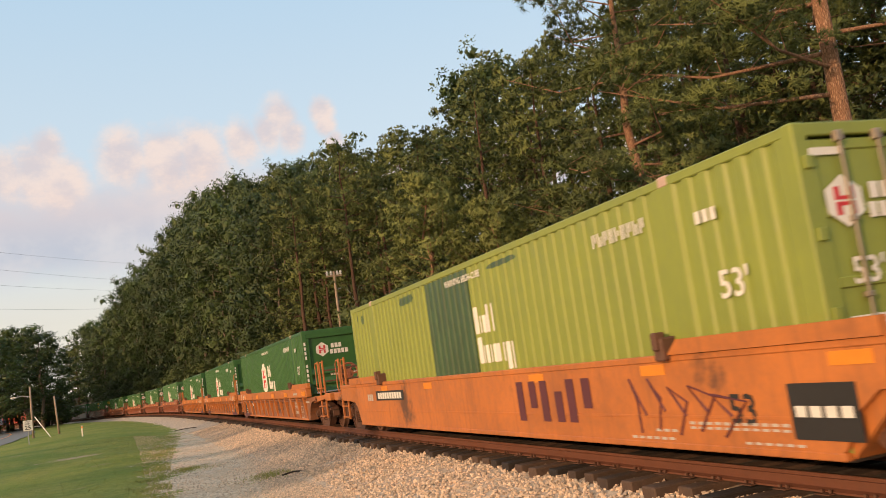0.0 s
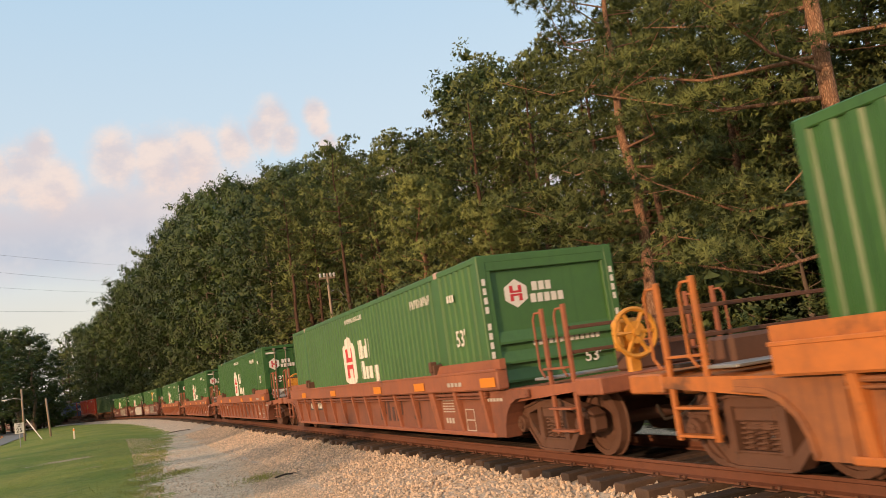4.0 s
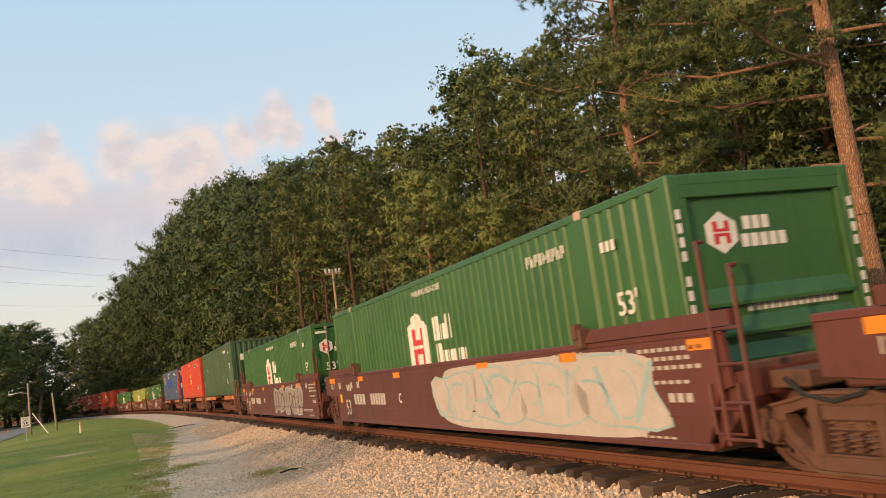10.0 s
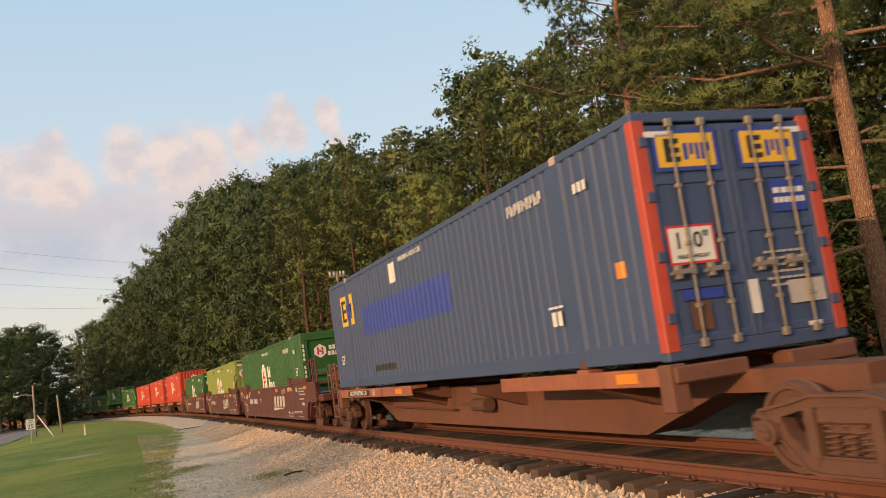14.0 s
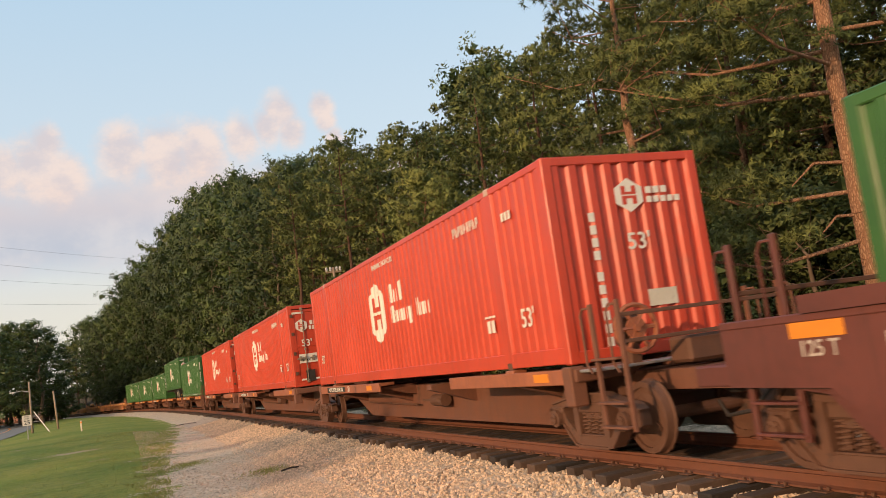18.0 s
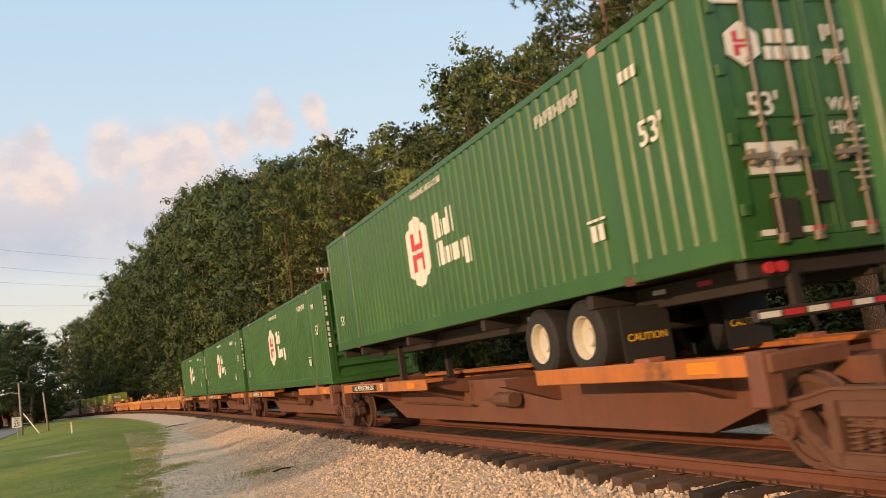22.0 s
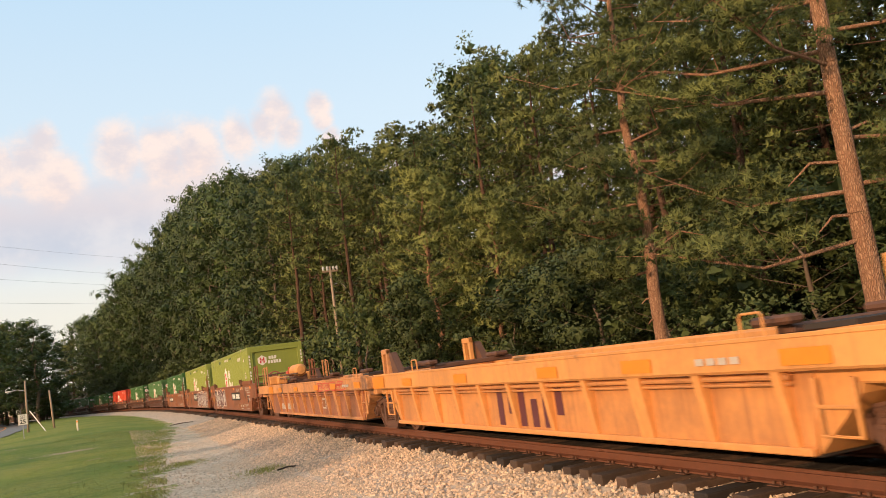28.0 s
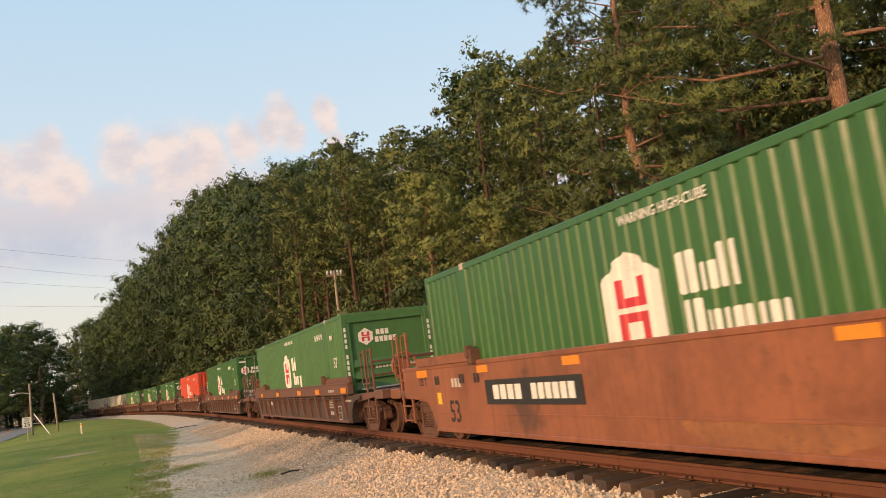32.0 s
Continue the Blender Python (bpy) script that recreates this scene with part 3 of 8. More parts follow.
def container(paint, near, brand, label, marks=True, trailer=False):
    """near: what the leading end shows - 'door', 'louvre' or 'wave'. brand: 'badge' green box, 'outline' red box, 'sticker' box with a square sticker, 'plain'."""
    c = thing("shipping_container", label, "container", "containers on the train")
    for sx in (0, 180):
        part("side_panel", shared("side_panel", paint, side_panel_shape), c, T(rz=sx))
        part("top_rail", shared("top_rail", paint, lambda: Shape().box(-CW, -CW + 0.07, -CL + 0.1, CL - 0.1, CH - 0.115, CH - 0.01, 0.012)), c, T(rz=sx))
        part("bottom_rail", shared("bottom_rail", paint, lambda: Shape().box(-CW, -CW + 0.06, -CL + 0.1, CL - 0.1, 0.02, 0.25, 0.012)), c, T(rz=sx))
        for y in (-6.096, 6.096):
            part("post", shared("post", paint, lambda: Shape().box(-CW - 0.004, -CW + 0.08, -0.155, 0.155, 0.1, CH - 0.1, 0.016)), c, T(0, 0, 0, sx) @ T(0, y))
    part("roof", shared("roof", paint, lambda: Shape().box(-CW + 0.06, CW - 0.06, -CL + 0.1, CL - 0.1, CH - 0.045, CH - 0.02)), c)
    part("floor", shared("cfloor", DARK, lambda: Shape().box(-CW + 0.06, CW - 0.06, -CL + 0.1, CL - 0.1, 0.05, 0.15)), c)
    for x in (-1.215, 1.215):
        for y in (-8.0, 8.0):
            part("corner_post", shared("corner_post", paint, lambda: Shape().box(-0.083, 0.083, -0.08, 0.08, 0.0, CH - 0.0, 0.018)), c, T(x, y))
        for y in (-6.096, 6.096):
            part("corner_casting", shared("casting", CASTING, casting_shape), c, T(x, y, CH - 0.112))
            part("corner_casting", shared("casting", IRON, casting_shape), c, T(x, y, -0.004))
    for k, y in ((near, 0), ("wave", 180)):
        turn = T(rz=y)
        part("end_rail", shared("end_rail", paint, lambda: Shape().box(-CW + 0.14, CW - 0.14, -CL + 0.0, -CL + 0.08, CH - 0.13, CH - 0.004, 0.012)), c, turn)
        part("end_sill", shared("end_sill", paint, lambda: Shape().box(-CW + 0.14, CW - 0.14, -CL + 0.0, -CL + 0.08, 0.0, 0.17, 0.012)), c, turn)
        if k == "wave":
            part("end_panel", shared("end_panel", paint, end_panel_shape), c, turn)
        elif k == "louvre":
            part("front_panel", shared("front_panel", paint, louvre_panel_shape), c, turn)
            part("panel_frame", shared("panel_frame_h", paint, lambda: Shape().box(-1.17, 1.17, -CL + 0.005, -CL + 0.08, CH - 0.27, CH - 0.1, 0.01)), c)
            for x in (-1.115, 1.115):
                part("panel_frame", shared("panel_frame_v", paint, lambda: Shape().box(-0.055, 0.055, -CL + 0.005, -CL + 0.08, 0.12, CH - 0.27, 0.01)), c, T(x))
            for z in (0.17, 0.47, 0.77, 1.07, 1.40):
                part("slat", shared("slat", paint, slat_shape), c, T(0, -CL, z))
        else:
            for sx in (-1, 1):
                d = part("door", shared("door", paint, door_shape), c, T(sx * 0.582, -CL - 0.0, 0.17))
                for x in (-0.535, 0.535):
                    part("door_stile", shared("door_stile", paint, lambda: Shape().box(-0.04, 0.04, 0.0, 0.03, 0.0, 2.56, 0.006)), d, T(x))
                for z in (0.0, 0.62, 1.22, 1.85, 2.46):
                    part("door_rib", shared("door_rib", paint, lambda: Shape().box(-0.5, 0.5, 0.002, 0.03, 0, 0.10, 0.01)), d, T(0, 0, z))
                for x in (-0.22, 0.24):
                    part("lock_bar", shared("lock_bar", LOCKBAR, lock_bar_shape), d, T(x * 1.0))
                for z in (0.25, 0.95, 1.65, 2.3):
                    part("hinge", shared("hinge", IRON if paint is RED else paint, lambda: Shape().box(-0.05, 0.05, -0.03, 0.02, 0, 0.12, 0.008)), d, T(sx * 0.60, 0, z))
    if not marks:
        return c
    ink = WHITE
    low = brand == "outline" or paint is RED
    near53 = 0.74 if low else 2.08 if brand == "sticker" and paint is GREEN else 1.60
    if paint is not BLUE:
        part("marking", letters("53'", 0.40, ink), c, on_side(-6.98, near53))
    part("marking", letters("53'", 0.34, ink), c, on_side(7.25, 0.75))
    if paint is RED and brand == "sticker":
        part("plate", shared("number_plate", ink, lambda: Shape().box(-0.85, 0.85, -0.12, 0.12, 0, 0.003)), c, on_side(-4.8, 2.42))
        part("marking", bar_mesh(9, 0.10, 0.15, 0.07, BLACKMARK), c, on_side(-4.8, 2.42, -1.304))
    else:
        part("marking", bar_mesh(9, 0.09, 0.17, 0.045, ink, True), c, on_side(-5.05, 2.46))
    part("marking", bar_mesh(3, 0.085, 0.13, 0.04, ink), c, on_side(-6.72, 2.34))
    part("marking", bar_mesh(2, 0.12, 0.20, 0.05, ink), c, on_side(-5.6, 0.72))
    part("marking", bar_mesh(3, 0.12, 0.035, 0.03, ink), c, on_side(-5.6, 0.88))
    if brand in ("badge", "outline"):
        part("marking", letters("WARNING HIGH-CUBE", 0.165, ink), c, on_side(0.10, 2.61))
        w2, h2 = 1.32, 1.40
        painted(c, "badge", ink, [rect(-w2 / 2, w2 / 2, -h2 * 0.28, h2 * 0.28)] + [[(-w2 / 2, k * h2 * 0.28), (-w2 * 0.28, k * h2 * 0.37), (-w2 * 0.24, k * h2 * 0.43), (0, k * h2 / 2), (w2 * 0.24, k * h2 * 0.43), (w2 * 0.28, k * h2 * 0.37), (w2 / 2, k * h2 * 0.28)] for k in (-1, 1)], 0.95, 1.56, 0.003, "plain white hexagonal badge")
        a, b, t, g = w2 * 0.255, h2 * 0.27, w2 * 0.14, 0.025 * h2
        painted(c, "badge_bar", REDMARK if brand == "badge" else RED, [rect(-a, -a + t, g, b), rect(a - t, a, g, b), rect(-a + t, a - t, g, g + t * 0.6), rect(-a, -a + t, -b, -g), rect(a - t, a, -b, -g), rect(-a + t, a - t, -g - t * 0.6, -g)], 0.95, 1.56, 0.006)
        if brand == "badge":
            painted(c, "lettering", ink, blocks(-0.53, ((0.31, 0.0, 0.46), (0.27, 0.0, 0.30), (0.27, 0.0, 0.46)), 0.07), -0.55, 1.62)
            painted(c, "lettering", ink, blocks(-0.78, ((0.32, 0.0, 0.44), (0.20, 0.0, 0.30), (0.28, 0.0, 0.30), (0.28, 0.0, 0.30), (0.28, -0.13, 0.30)), 0.06), -0.82, 1.12)
        else:
            painted(c, "lettering", ink, blocks(-0.55, ((0.26, 0.0, 0.42), (0.23, 0.0, 0.28), (0.23, 0.0, 0.42)), 0.15), -0.62, 1.68)
            painted(c, "lettering", ink, blocks(-0.72, ((0.27, 0.0, 0.38), (0.16, 0.0, 0.26), (0.23, 0.0, 0.26), (0.23, 0.0, 0.26), (0.23, -0.1, 0.26)), 0.11), -0.78, 1.24)
            painted(c, "lettering", ink, blocks(0.0, ((0.09, 0.0, 0.38), (0.22, 0.0, 0.26), (0.21, 0.0, 0.26)), 0.10), -1.95, 1.24)
    if brand == "sticker":
        y, z, w2, h2 = (-2.75, 2.12, 1.5, 0.92) if paint is GREEN else (0.0, 1.50, 1.4, 0.74) if paint is RED else (6.3, 2.05, 1.3, 0.8)
        part("marking", letters("WARNING HIGH-CUBE", 0.15, ink), c, on_side(0.5 if paint is not RED else 0.0, 2.64))
        painted(c, "sticker", GOLD, [rect(-w2 / 2, w2 / 2, -h2 / 2, h2 / 2)], y, z, 0.003, "golden yellow sticker")
        painted(c, "sticker_bar", BLACKMARK, [rect(-0.40 * w2, -0.30 * w2, -0.36 * h2, 0.36 * h2)] + [rect(-0.30 * w2, -0.13 * w2, q * h2 - 0.055 * h2, q * h2 + 0.055 * h2) for q in (-0.305, 0.0, 0.305)], y, z, 0.006)
        painted(c, "sticker_bar", BLUEMARK, [rect(q * w2 - 0.04 * w2, q * w2 + 0.04 * w2, -0.30 * h2, 0.20 * h2) for q in (-0.06, 0.05, 0.15, 0.27)] + [rect(0.27 * w2, 0.42 * w2, -0.06 * h2, 0.20 * h2)], y, z, 0.006)
        if paint is RED:
            painted(c, "patch", REDMARK_B, [rect(-0.62, 0.62, -0.80, 0.62)], 1.36, 1.5, 0.002)
            painted(c, "patch", REDMARK_B, [rect(-0.5, 0.5, -0.42, 0.55)], -1.25, 1.5, 0.002)
        if paint is BLUE:
            painted(c, "patch", BLUEMARK, [rect(-3.2, 3.2, -0.36, 0.36)], 1.6, 1.62, 0.002)
            painted(c, "plate", WHITE, [rect(-0.22, 0.22, -0.22, 0.22)], 1.9, 2.45)
            painted(c, "plate", BLACKMARK, [rect(-0.9, 0.9, -0.07, 0.07)], 3.3, 0.42)
            painted(c, "plate", SIGNAL, [rect(-0.09, 0.09, -0.10, 0.10)], -7.35, 1.15)
            for x in (-1.215, 1.215):
                part("edge_strip", shared("edge_strip", REDWORN, lambda: Shape().box(-0.088, 0.088, -0.09, 0.06, 0.1, CH - 0.1, 0.012)), c, T(x, -7.995))
        if paint is GREEN:
            part("plate", shared("diamond", WHITE, lambda: Shape().prism([(-0.2, 0), (0, -0.24), (0.2, 0), (0, 0.24)], "z", 0, 0.004)), c, on_side(-4.1, 2.28))
            part("plate", shared("diamond", WHITE, lambda: Shape().prism([(-0.3, 0), (0, -0.36), (0.3, 0), (0, 0.36)], "z", 0, 0.004)), c, on_end(-0.72, 1.72, -CL + 0.01))
    if paint is OLIVE and near == "wave":
        for x, z, w2, h2 in ((-0.55, 1.98, 0.27, 0.17), (-0.35, 0.98, 0.16, 0.18)):
            part("plate", shared(("end_plate", w2), WHITE, lambda: Shape().box(-w2, w2, -h2, h2, 0, 0.004)), c, on_end(x, z, -CL + 0.008))
        for y, z, w2, h2, m in ((-3.6, 1.1, 0.7, 0.3, OLIVE_B), (2.4, 1.4, 0.4, 0.6, OLIVE_B), (5.4, 0.9, 0.8, 0.4, OLIVE_B), (-1.0, 2.0, 0.7, 0.35, OLIVE_B), (-6.9, 1.0, 0.55, 0.5, OLIVE_B)):
            painted(c, "patch", m, [rect(-w2, w2, -h2, h2)], y, z)
        for y in (6.4, 6.0, -2.2, -5.9):
            part("streak", shared("streak", IRON, lambda: Shape().prism([(-0.05, 0.0), (0.05, 0.0), (0.02, -1.4), (-0.03, -1.6)], "z", 0, 0.0015)), c, on_side(y, 2.75, -1.2905))
        part("plate", shared("small_diamond", WHITE, lambda: Shape().prism([(-0.12, 0), (0, -0.15), (0.12, 0), (0, 0.15)], "z", 0, 0.004)), c, on_side(5.0, 1.75, -1.292))
    # leading end
    if near == "louvre":
        e = -CL + 0.07
        emblem(c, on_end(-0.62, 2.22, e), 0.42, 0.48, ink, REDMARK)
        part("lettering", bar_mesh(3, 0.10, 0.15, 0.03, ink), c, on_end(-0.13, 2.31, e))
        part("lettering", bar_mesh(5, 0.10, 0.15, 0.03, ink), c, on_end(-0.05, 2.11, e))
        part("marking", bar_mesh(13, 0.07, 0.08, 0.03, ink), c, on_end(0.2, 1.36, e))
        part("marking", letters("53'", 0.28, ink), c, on_end(0.62, 1.02, -CL - 0.004))
        for x in (-1.215, 1.215):
            part("marking", column_mesh(9, 0.062, 0.11, ink), c, on_end(x, 2.45, -CL - 0.006))
    elif near == "door":
        e = -CL - 0.004
        if brand == "sticker":
            for x in (-0.6, 0.6):
                part("sticker", shared("door_sticker", GOLD, lambda: Shape().box(-0.4, 0.4, -0.2, 0.2, 0, 0.004)), c, on_end(x, 2.42, e - 0.0))
                part("sticker_back", shared("door_sticker_back", BLUEMARK, lambda: Shape().box(-0.46, 0.46, -0.25, 0.25, 0, 0.002)), c, on_end(x, 2.42, e))
                part("sticker_bar", shared("door_sticker_bar", BLACKMARK, lambda: Shape().box(-0.30, -0.22, -0.14, 0.14, 0, 0.003).box(-0.22, -0.09, 0.08, 0.14, 0, 0.003).box(-0.22, -0.09, -0.03, 0.03, 0, 0.003).box(-0.22, -0.09, -0.14, -0.08, 0, 0.003)), c, on_end(x, 2.42, e - 0.005))
                part("sticker_bar", shared("door_sticker_blue", BLUEMARK, lambda: Shape().box(-0.04, 0.02, -0.12, 0.08, 0, 0.003).box(0.05, 0.10, -0.06, 0.08, 0, 0.003).box(0.13, 0.18, -0.12, 0.08, 0, 0.003).box(0.21, 0.27, -0.12, 0.08, 0, 0.003).box(0.27, 0.34, -0.02, 0.08, 0, 0.003)), c, on_end(x, 2.42, e - 0.005))
            part("plate_edge", shared("plate_edge", REDMARK, lambda: Shape().box(-0.33, 0.33, -0.23, 0.23, 0, 0.003)), c, on_end(-0.74, 1.30, e))
            part("plate", shared("plate", WHITE, lambda: Shape().box(-0.3, 0.3, -0.2, 0.2, 0, 0.003)), c, on_end(-0.74, 1.30, e - 0.003))
            part("marking", letters("110\"", 0.27, BLACKMARK), c, on_end(-0.74, 1.34, e - 0.008))
            part("marking", letters("INSIDE HEIGHT", 0.065, BLACKMARK), c, on_end(-0.74, 1.16, e - 0.008))
            for m_, x, z, w_, h_ in ((BLUEMARK, 0.78, 1.80, 0.26, 0.2), (BUFF, 0.80, 0.62, 0.27, 0.14), (WHITE, 0.02, 0.62, 0.07, 0.2), (BLUEMARK, -0.70, 0.72, 0.28, 0.06), (IRON, -0.76, 0.48, 0.14, 0.17), (WHITE, 0.83, 0.22, 0.10, 0.025)):
                part("plate", shared(("door_plate", w_, h_), m_, lambda: Shape().box(-w_, w_, -h_, h_, 0, 0.003)), c, on_end(x, z, e))
            part("marking", bar_mesh(4, 0.09, 0.07, 0.03, WHITE), c, on_end(0.78, 1.86, e - 0.005))
            part("marking", bar_mesh(6, 0.06, 0.07, 0.02, WHITE), c, on_end(0.78, 1.74, e - 0.005))
        else:
            emblem(c, on_end(-0.85, 2.16, e), 0.42, 0.48, ink, REDMARK if brand == "badge" else RED)
            part("lettering", bar_mesh(3, 0.10, 0.15, 0.03, ink), c, on_end(-0.36, 2.24, e))
            part("lettering", bar_mesh(5, 0.09, 0.14, 0.03, ink), c, on_end(-0.30, 2.06, e))
            part("marking", letters("53'", 0.34, ink), c, on_end(-0.72, 1.52, e))
            part("marking", letters("WARNING", 0.20, ink), c, on_end(0.60, 1.50, e))
            part("marking", letters("HIGH CUBE", 0.20, ink), c, on_end(0.60, 1.25, e))
            part("plate", shared("weight_plate", WHITE, lambda: Shape().box(-0.32, 0.32, -0.16, 0.16, 0, 0.004)), c, on_end(-0.72, 0.98, e))
            part("marking", letters("24,000 lbs", 0.11, BLACKMARK), c, on_end(-0.72, 0.92, e - 0.005))
            part("marking", bar_mesh(4, 0.12, 0.18, 0.05, ink, True), c, on_end(0.52, 2.28, e))
            part("marking", bar_mesh(6, 0.10, 0.16, 0.04, ink, True), c, on_end(0.60, 2.02, e))
            for x, z, w_, h_ in ((-0.70, 0.36, 0.16, 0.20), (-0.18, 0.66, 0.10, 0.16)):
                part("plate", shared(("grey_plate", w_), DARK, lambda: Shape().box(-w_, w_, -h_, h_, 0, 0.02, 0.004)), c, on_end(x, z, e))
            for i, x in enumerate((-0.86, -0.40, 0.30, 0.76)):
                part("tape", shared("door_tape_w", WHITE, lambda: Shape().box(-0.18, 0.0, -0.03, 0.03, 0, 0.003)), c, on_end(x, 0.24, e))
                part("tape", shared("door_tape_r", REDMARK, lambda: Shape().box(0.0, 0.16, -0.03, 0.03, 0, 0.003)), c, on_end(x, 0.24, e))
        for k, (z, n_) in enumerate(((1.12, 7), (1.04, 6), (0.96, 8), (0.88, 5), (0.80, 7), (0.72, 6))):
            part("marking", bar_mesh(n_, 0.07, 0.030, 0.022, BUFF), c, on_end(0.56, z, e))
        for x in (-0.95, 0.95):
            part("reflector", shared("door_refl", WHITE, lambda: Shape().box(-0.2, 0.2, -0.035, 0.035, 0, 0.004)), c, on_end(x, 2.62, e))
    else:
        e = -CL + 0.01
        if brand == "sticker":
            st = part("sticker", shared("end_sticker", GOLD, lambda: Shape().box(-0.36, 0.36, -0.25, 0.25, 0, 0.004)), c, on_end(-0.10, 2.36, e))
            for x, w, hh, m in ((-0.38, 0.13, 0.56, BLACKMARK), (-0.22, 0.16, 0.10, BLACKMARK), (0.04, 0.10, 0.38, BLUEMARK), (0.2, 0.10, 0.38, BLUEMARK), (0.37, 0.12, 0.38, BLUEMARK)):
                part("sticker_bar", shared(("ebar", w, hh), m, lambda: Shape().box(-w * 0.33, w * 0.33, -hh * 0.33, hh * 0.33, 0.004, 0.008)), st, T(x * 0.66))
        if brand == "outline":
            emblem(c, on_end(0.05, 2.28, e), 0.46, 0.5, ink, RED)
            part("lettering", bar_mesh(3, 0.10, 0.10, 0.03, ink), c, on_end(0.52, 2.34, e))
            part("lettering", bar_mesh(5, 0.09, 0.09, 0.03, ink), c, on_end(0.62, 2.20, e))
        if paint is RED:
            part("plate", shared("load_plate", CREAM, lambda: Shape().box(-0.24, 0.24, -0.12, 0.12, 0, 0.004)), c, on_end(0.35, 0.78, e))
        part("marking", column_mesh(10, 0.10, 0.13, ink), c, on_end(0.78 if paint is not RED else -0.62, 2.0, e))
        part("marking", letters("53'", 0.34, ink), c, on_end(0.10, 1.6, e))
    return c


# ---- rolling stock ----
WHEEL_R = 0.46


def wheelset_shape():
    s = Shape()
    for sx in (-1, 1):
        prof = [(0.09, 0.02), (0.30, 0.045), (0.385, 0.03), (0.385, 0.0), (WHEEL_R - 0.005, 0.0), (WHEEL_R, 0.06), (WHEEL_R + 0.005, 0.10), (WHEEL_R + 0.028, 0.115), (WHEEL_R + 0.022, 0.14),
                (0.385, 0.14), (0.385, 0.11), (0.30, 0.10), (0.09, 0.13), (0.075, 0.13)]
        s.lathe([(r, sx * (0.80 - h)) for r, h in prof], True, 22)
        s.lathe([(0.0, sx * 0.92), (0.11, sx * 0.92), (0.11, sx * 0.78), (0.09, sx * 0.78)], True, 14)
        # a balance mark on the plate lets the turning show
        s.box(sx * 0.778 - 0.012, sx * 0.778 + 0.012, -0.035, 0.035, 0.20, 0.30)
    s.rod((-0.8, 0, 0), (0.8, 0, 0), 0.085, 12)
    return s


def side_frame_shape():
    """A cast side frame: arched top member, tension member, columns and pedestals round three windows, with raised edges."""
    s = Shape()
    for k in (-1, 1):
        q = lambda pts: [(k * a, b) for a, b in pts]
        s.prism(q([(0.0, 0.82), (0.34, 0.82), (0.62, 0.755), (1.06, 0.68), (1.20, 0.60), (1.20, 0.555), (0.80, 0.60), (0.52, 0.665), (0.36, 0.70), (0.0, 0.70)]), "x", -0.085, 0.085)
        s.prism(q([(1.20, 0.60), (1.20, 0.40), (1.13, 0.355), (1.06, 0.355), (1.06, 0.60)]), "x", -0.085, 0.085)
        s.prism(q([(0.80, 0.61), (0.90, 0.60), (0.80, 0.44), (0.80, 0.38), (0.50, 0.10), (0.36, 0.08), (0.36, 0.23), (0.46, 0.25), (0.70, 0.46)]), "x", -0.085, 0.085)
        s.prism(q([(0.0, 0.08), (0.37, 0.08), (0.37, 0.24), (0.0, 0.24)]), "x", -0.085, 0.085)
        s.prism(q([(0.32, 0.22), (0.45, 0.24), (0.45, 0.70), (0.32, 0.71)]), "x", -0.10, 0.10)
        # raised edge along the top and the tension member
        s.prism(q([(0.0, 0.825), (0.34, 0.825), (0.62, 0.76), (1.06, 0.685), (1.06, 0.655), (0.62, 0.73), (0.34, 0.795), (0.0, 0.795)]), "x", -0.115, -0.08)
        s.prism(q([(0.0, 0.075), (0.36, 0.075), (0.50, 0.095), (0.80, 0.375), (0.775, 0.40), (0.49, 0.125), (0.36, 0.105), (0.0, 0.105)]), "x", -0.115, -0.08)
        y = k * 0.915
        s.box(-0.11, 0.09, y - 0.15, y + 0.15, 0.53, 0.63, 0.02)
        s.rod((-0.17, y, WHEEL_R), (0.05, y, WHEEL_R), 0.125, 14)
        s.rod((-0.20, y, WHEEL_R), (-0.16, y, WHEEL_R), 0.075, 10)
        for a in (0.6, 2.7, 4.8):
            s.rod((-0.215, y + 0.045 * math.cos(a), WHEEL_R + 0.045 * math.sin(a)), (-0.19, y + 0.045 * math.cos(a), WHEEL_R + 0.045 * math.sin(a)), 0.014, 6)
    s.box(-0.10, 0.09, -0.30, 0.30, 0.55, 0.70, 0.02)
    return s


def spring_shape():
    s = Shape()
    for y in (-0.2, 0.0, 0.2):
        turns = 44
        s.pipe([(0.078 * math.cos(0.8 * k), y + 0.078 * math.sin(0.8 * k), 0.26 + 0.28 * k / turns) for k in range(turns + 1)], 0.016, 5)
        s.rod((0, y, 0.25), (0, y, 0.55), 0.045, 8)
    s.box(-0.10, 0.10, -0.30, 0.30, 0.238, 0.26, 0.004)
    return s


WHEELS = []


def truck(parent, y, mark=True):
    """A two-axle truck under parent, centred y metres along it."""
    t = new("truck", shared("bolster", IRON, lambda: Shape().box(-1.05, 1.05, -0.22, 0.22, 0.44, 0.68, 0.03).box(-0.45, 0.45, -0.35, 0.35, 0.62, 0.82, 0.02)))
    t.parent = parent
    t.matrix_basis = T(0, y)
    for dy in (-0.915, 0.915):
        w = part("wheelset", shared("wheelset", IRON, wheelset_shape), t, T(0, dy, WHEEL_R))
        WHEELS.append((w, parent, dy))
    for sx in (0, 180):
        part("side_frame", shared("side_frame", IRON, side_frame_shape), t, T(rz=sx) @ T(-0.99, 0, 0))
        part("spring_nest", shared("spring_nest", IRON, spring_shape), t, T(rz=sx) @ T(-0.99, 0, 0))
    return t


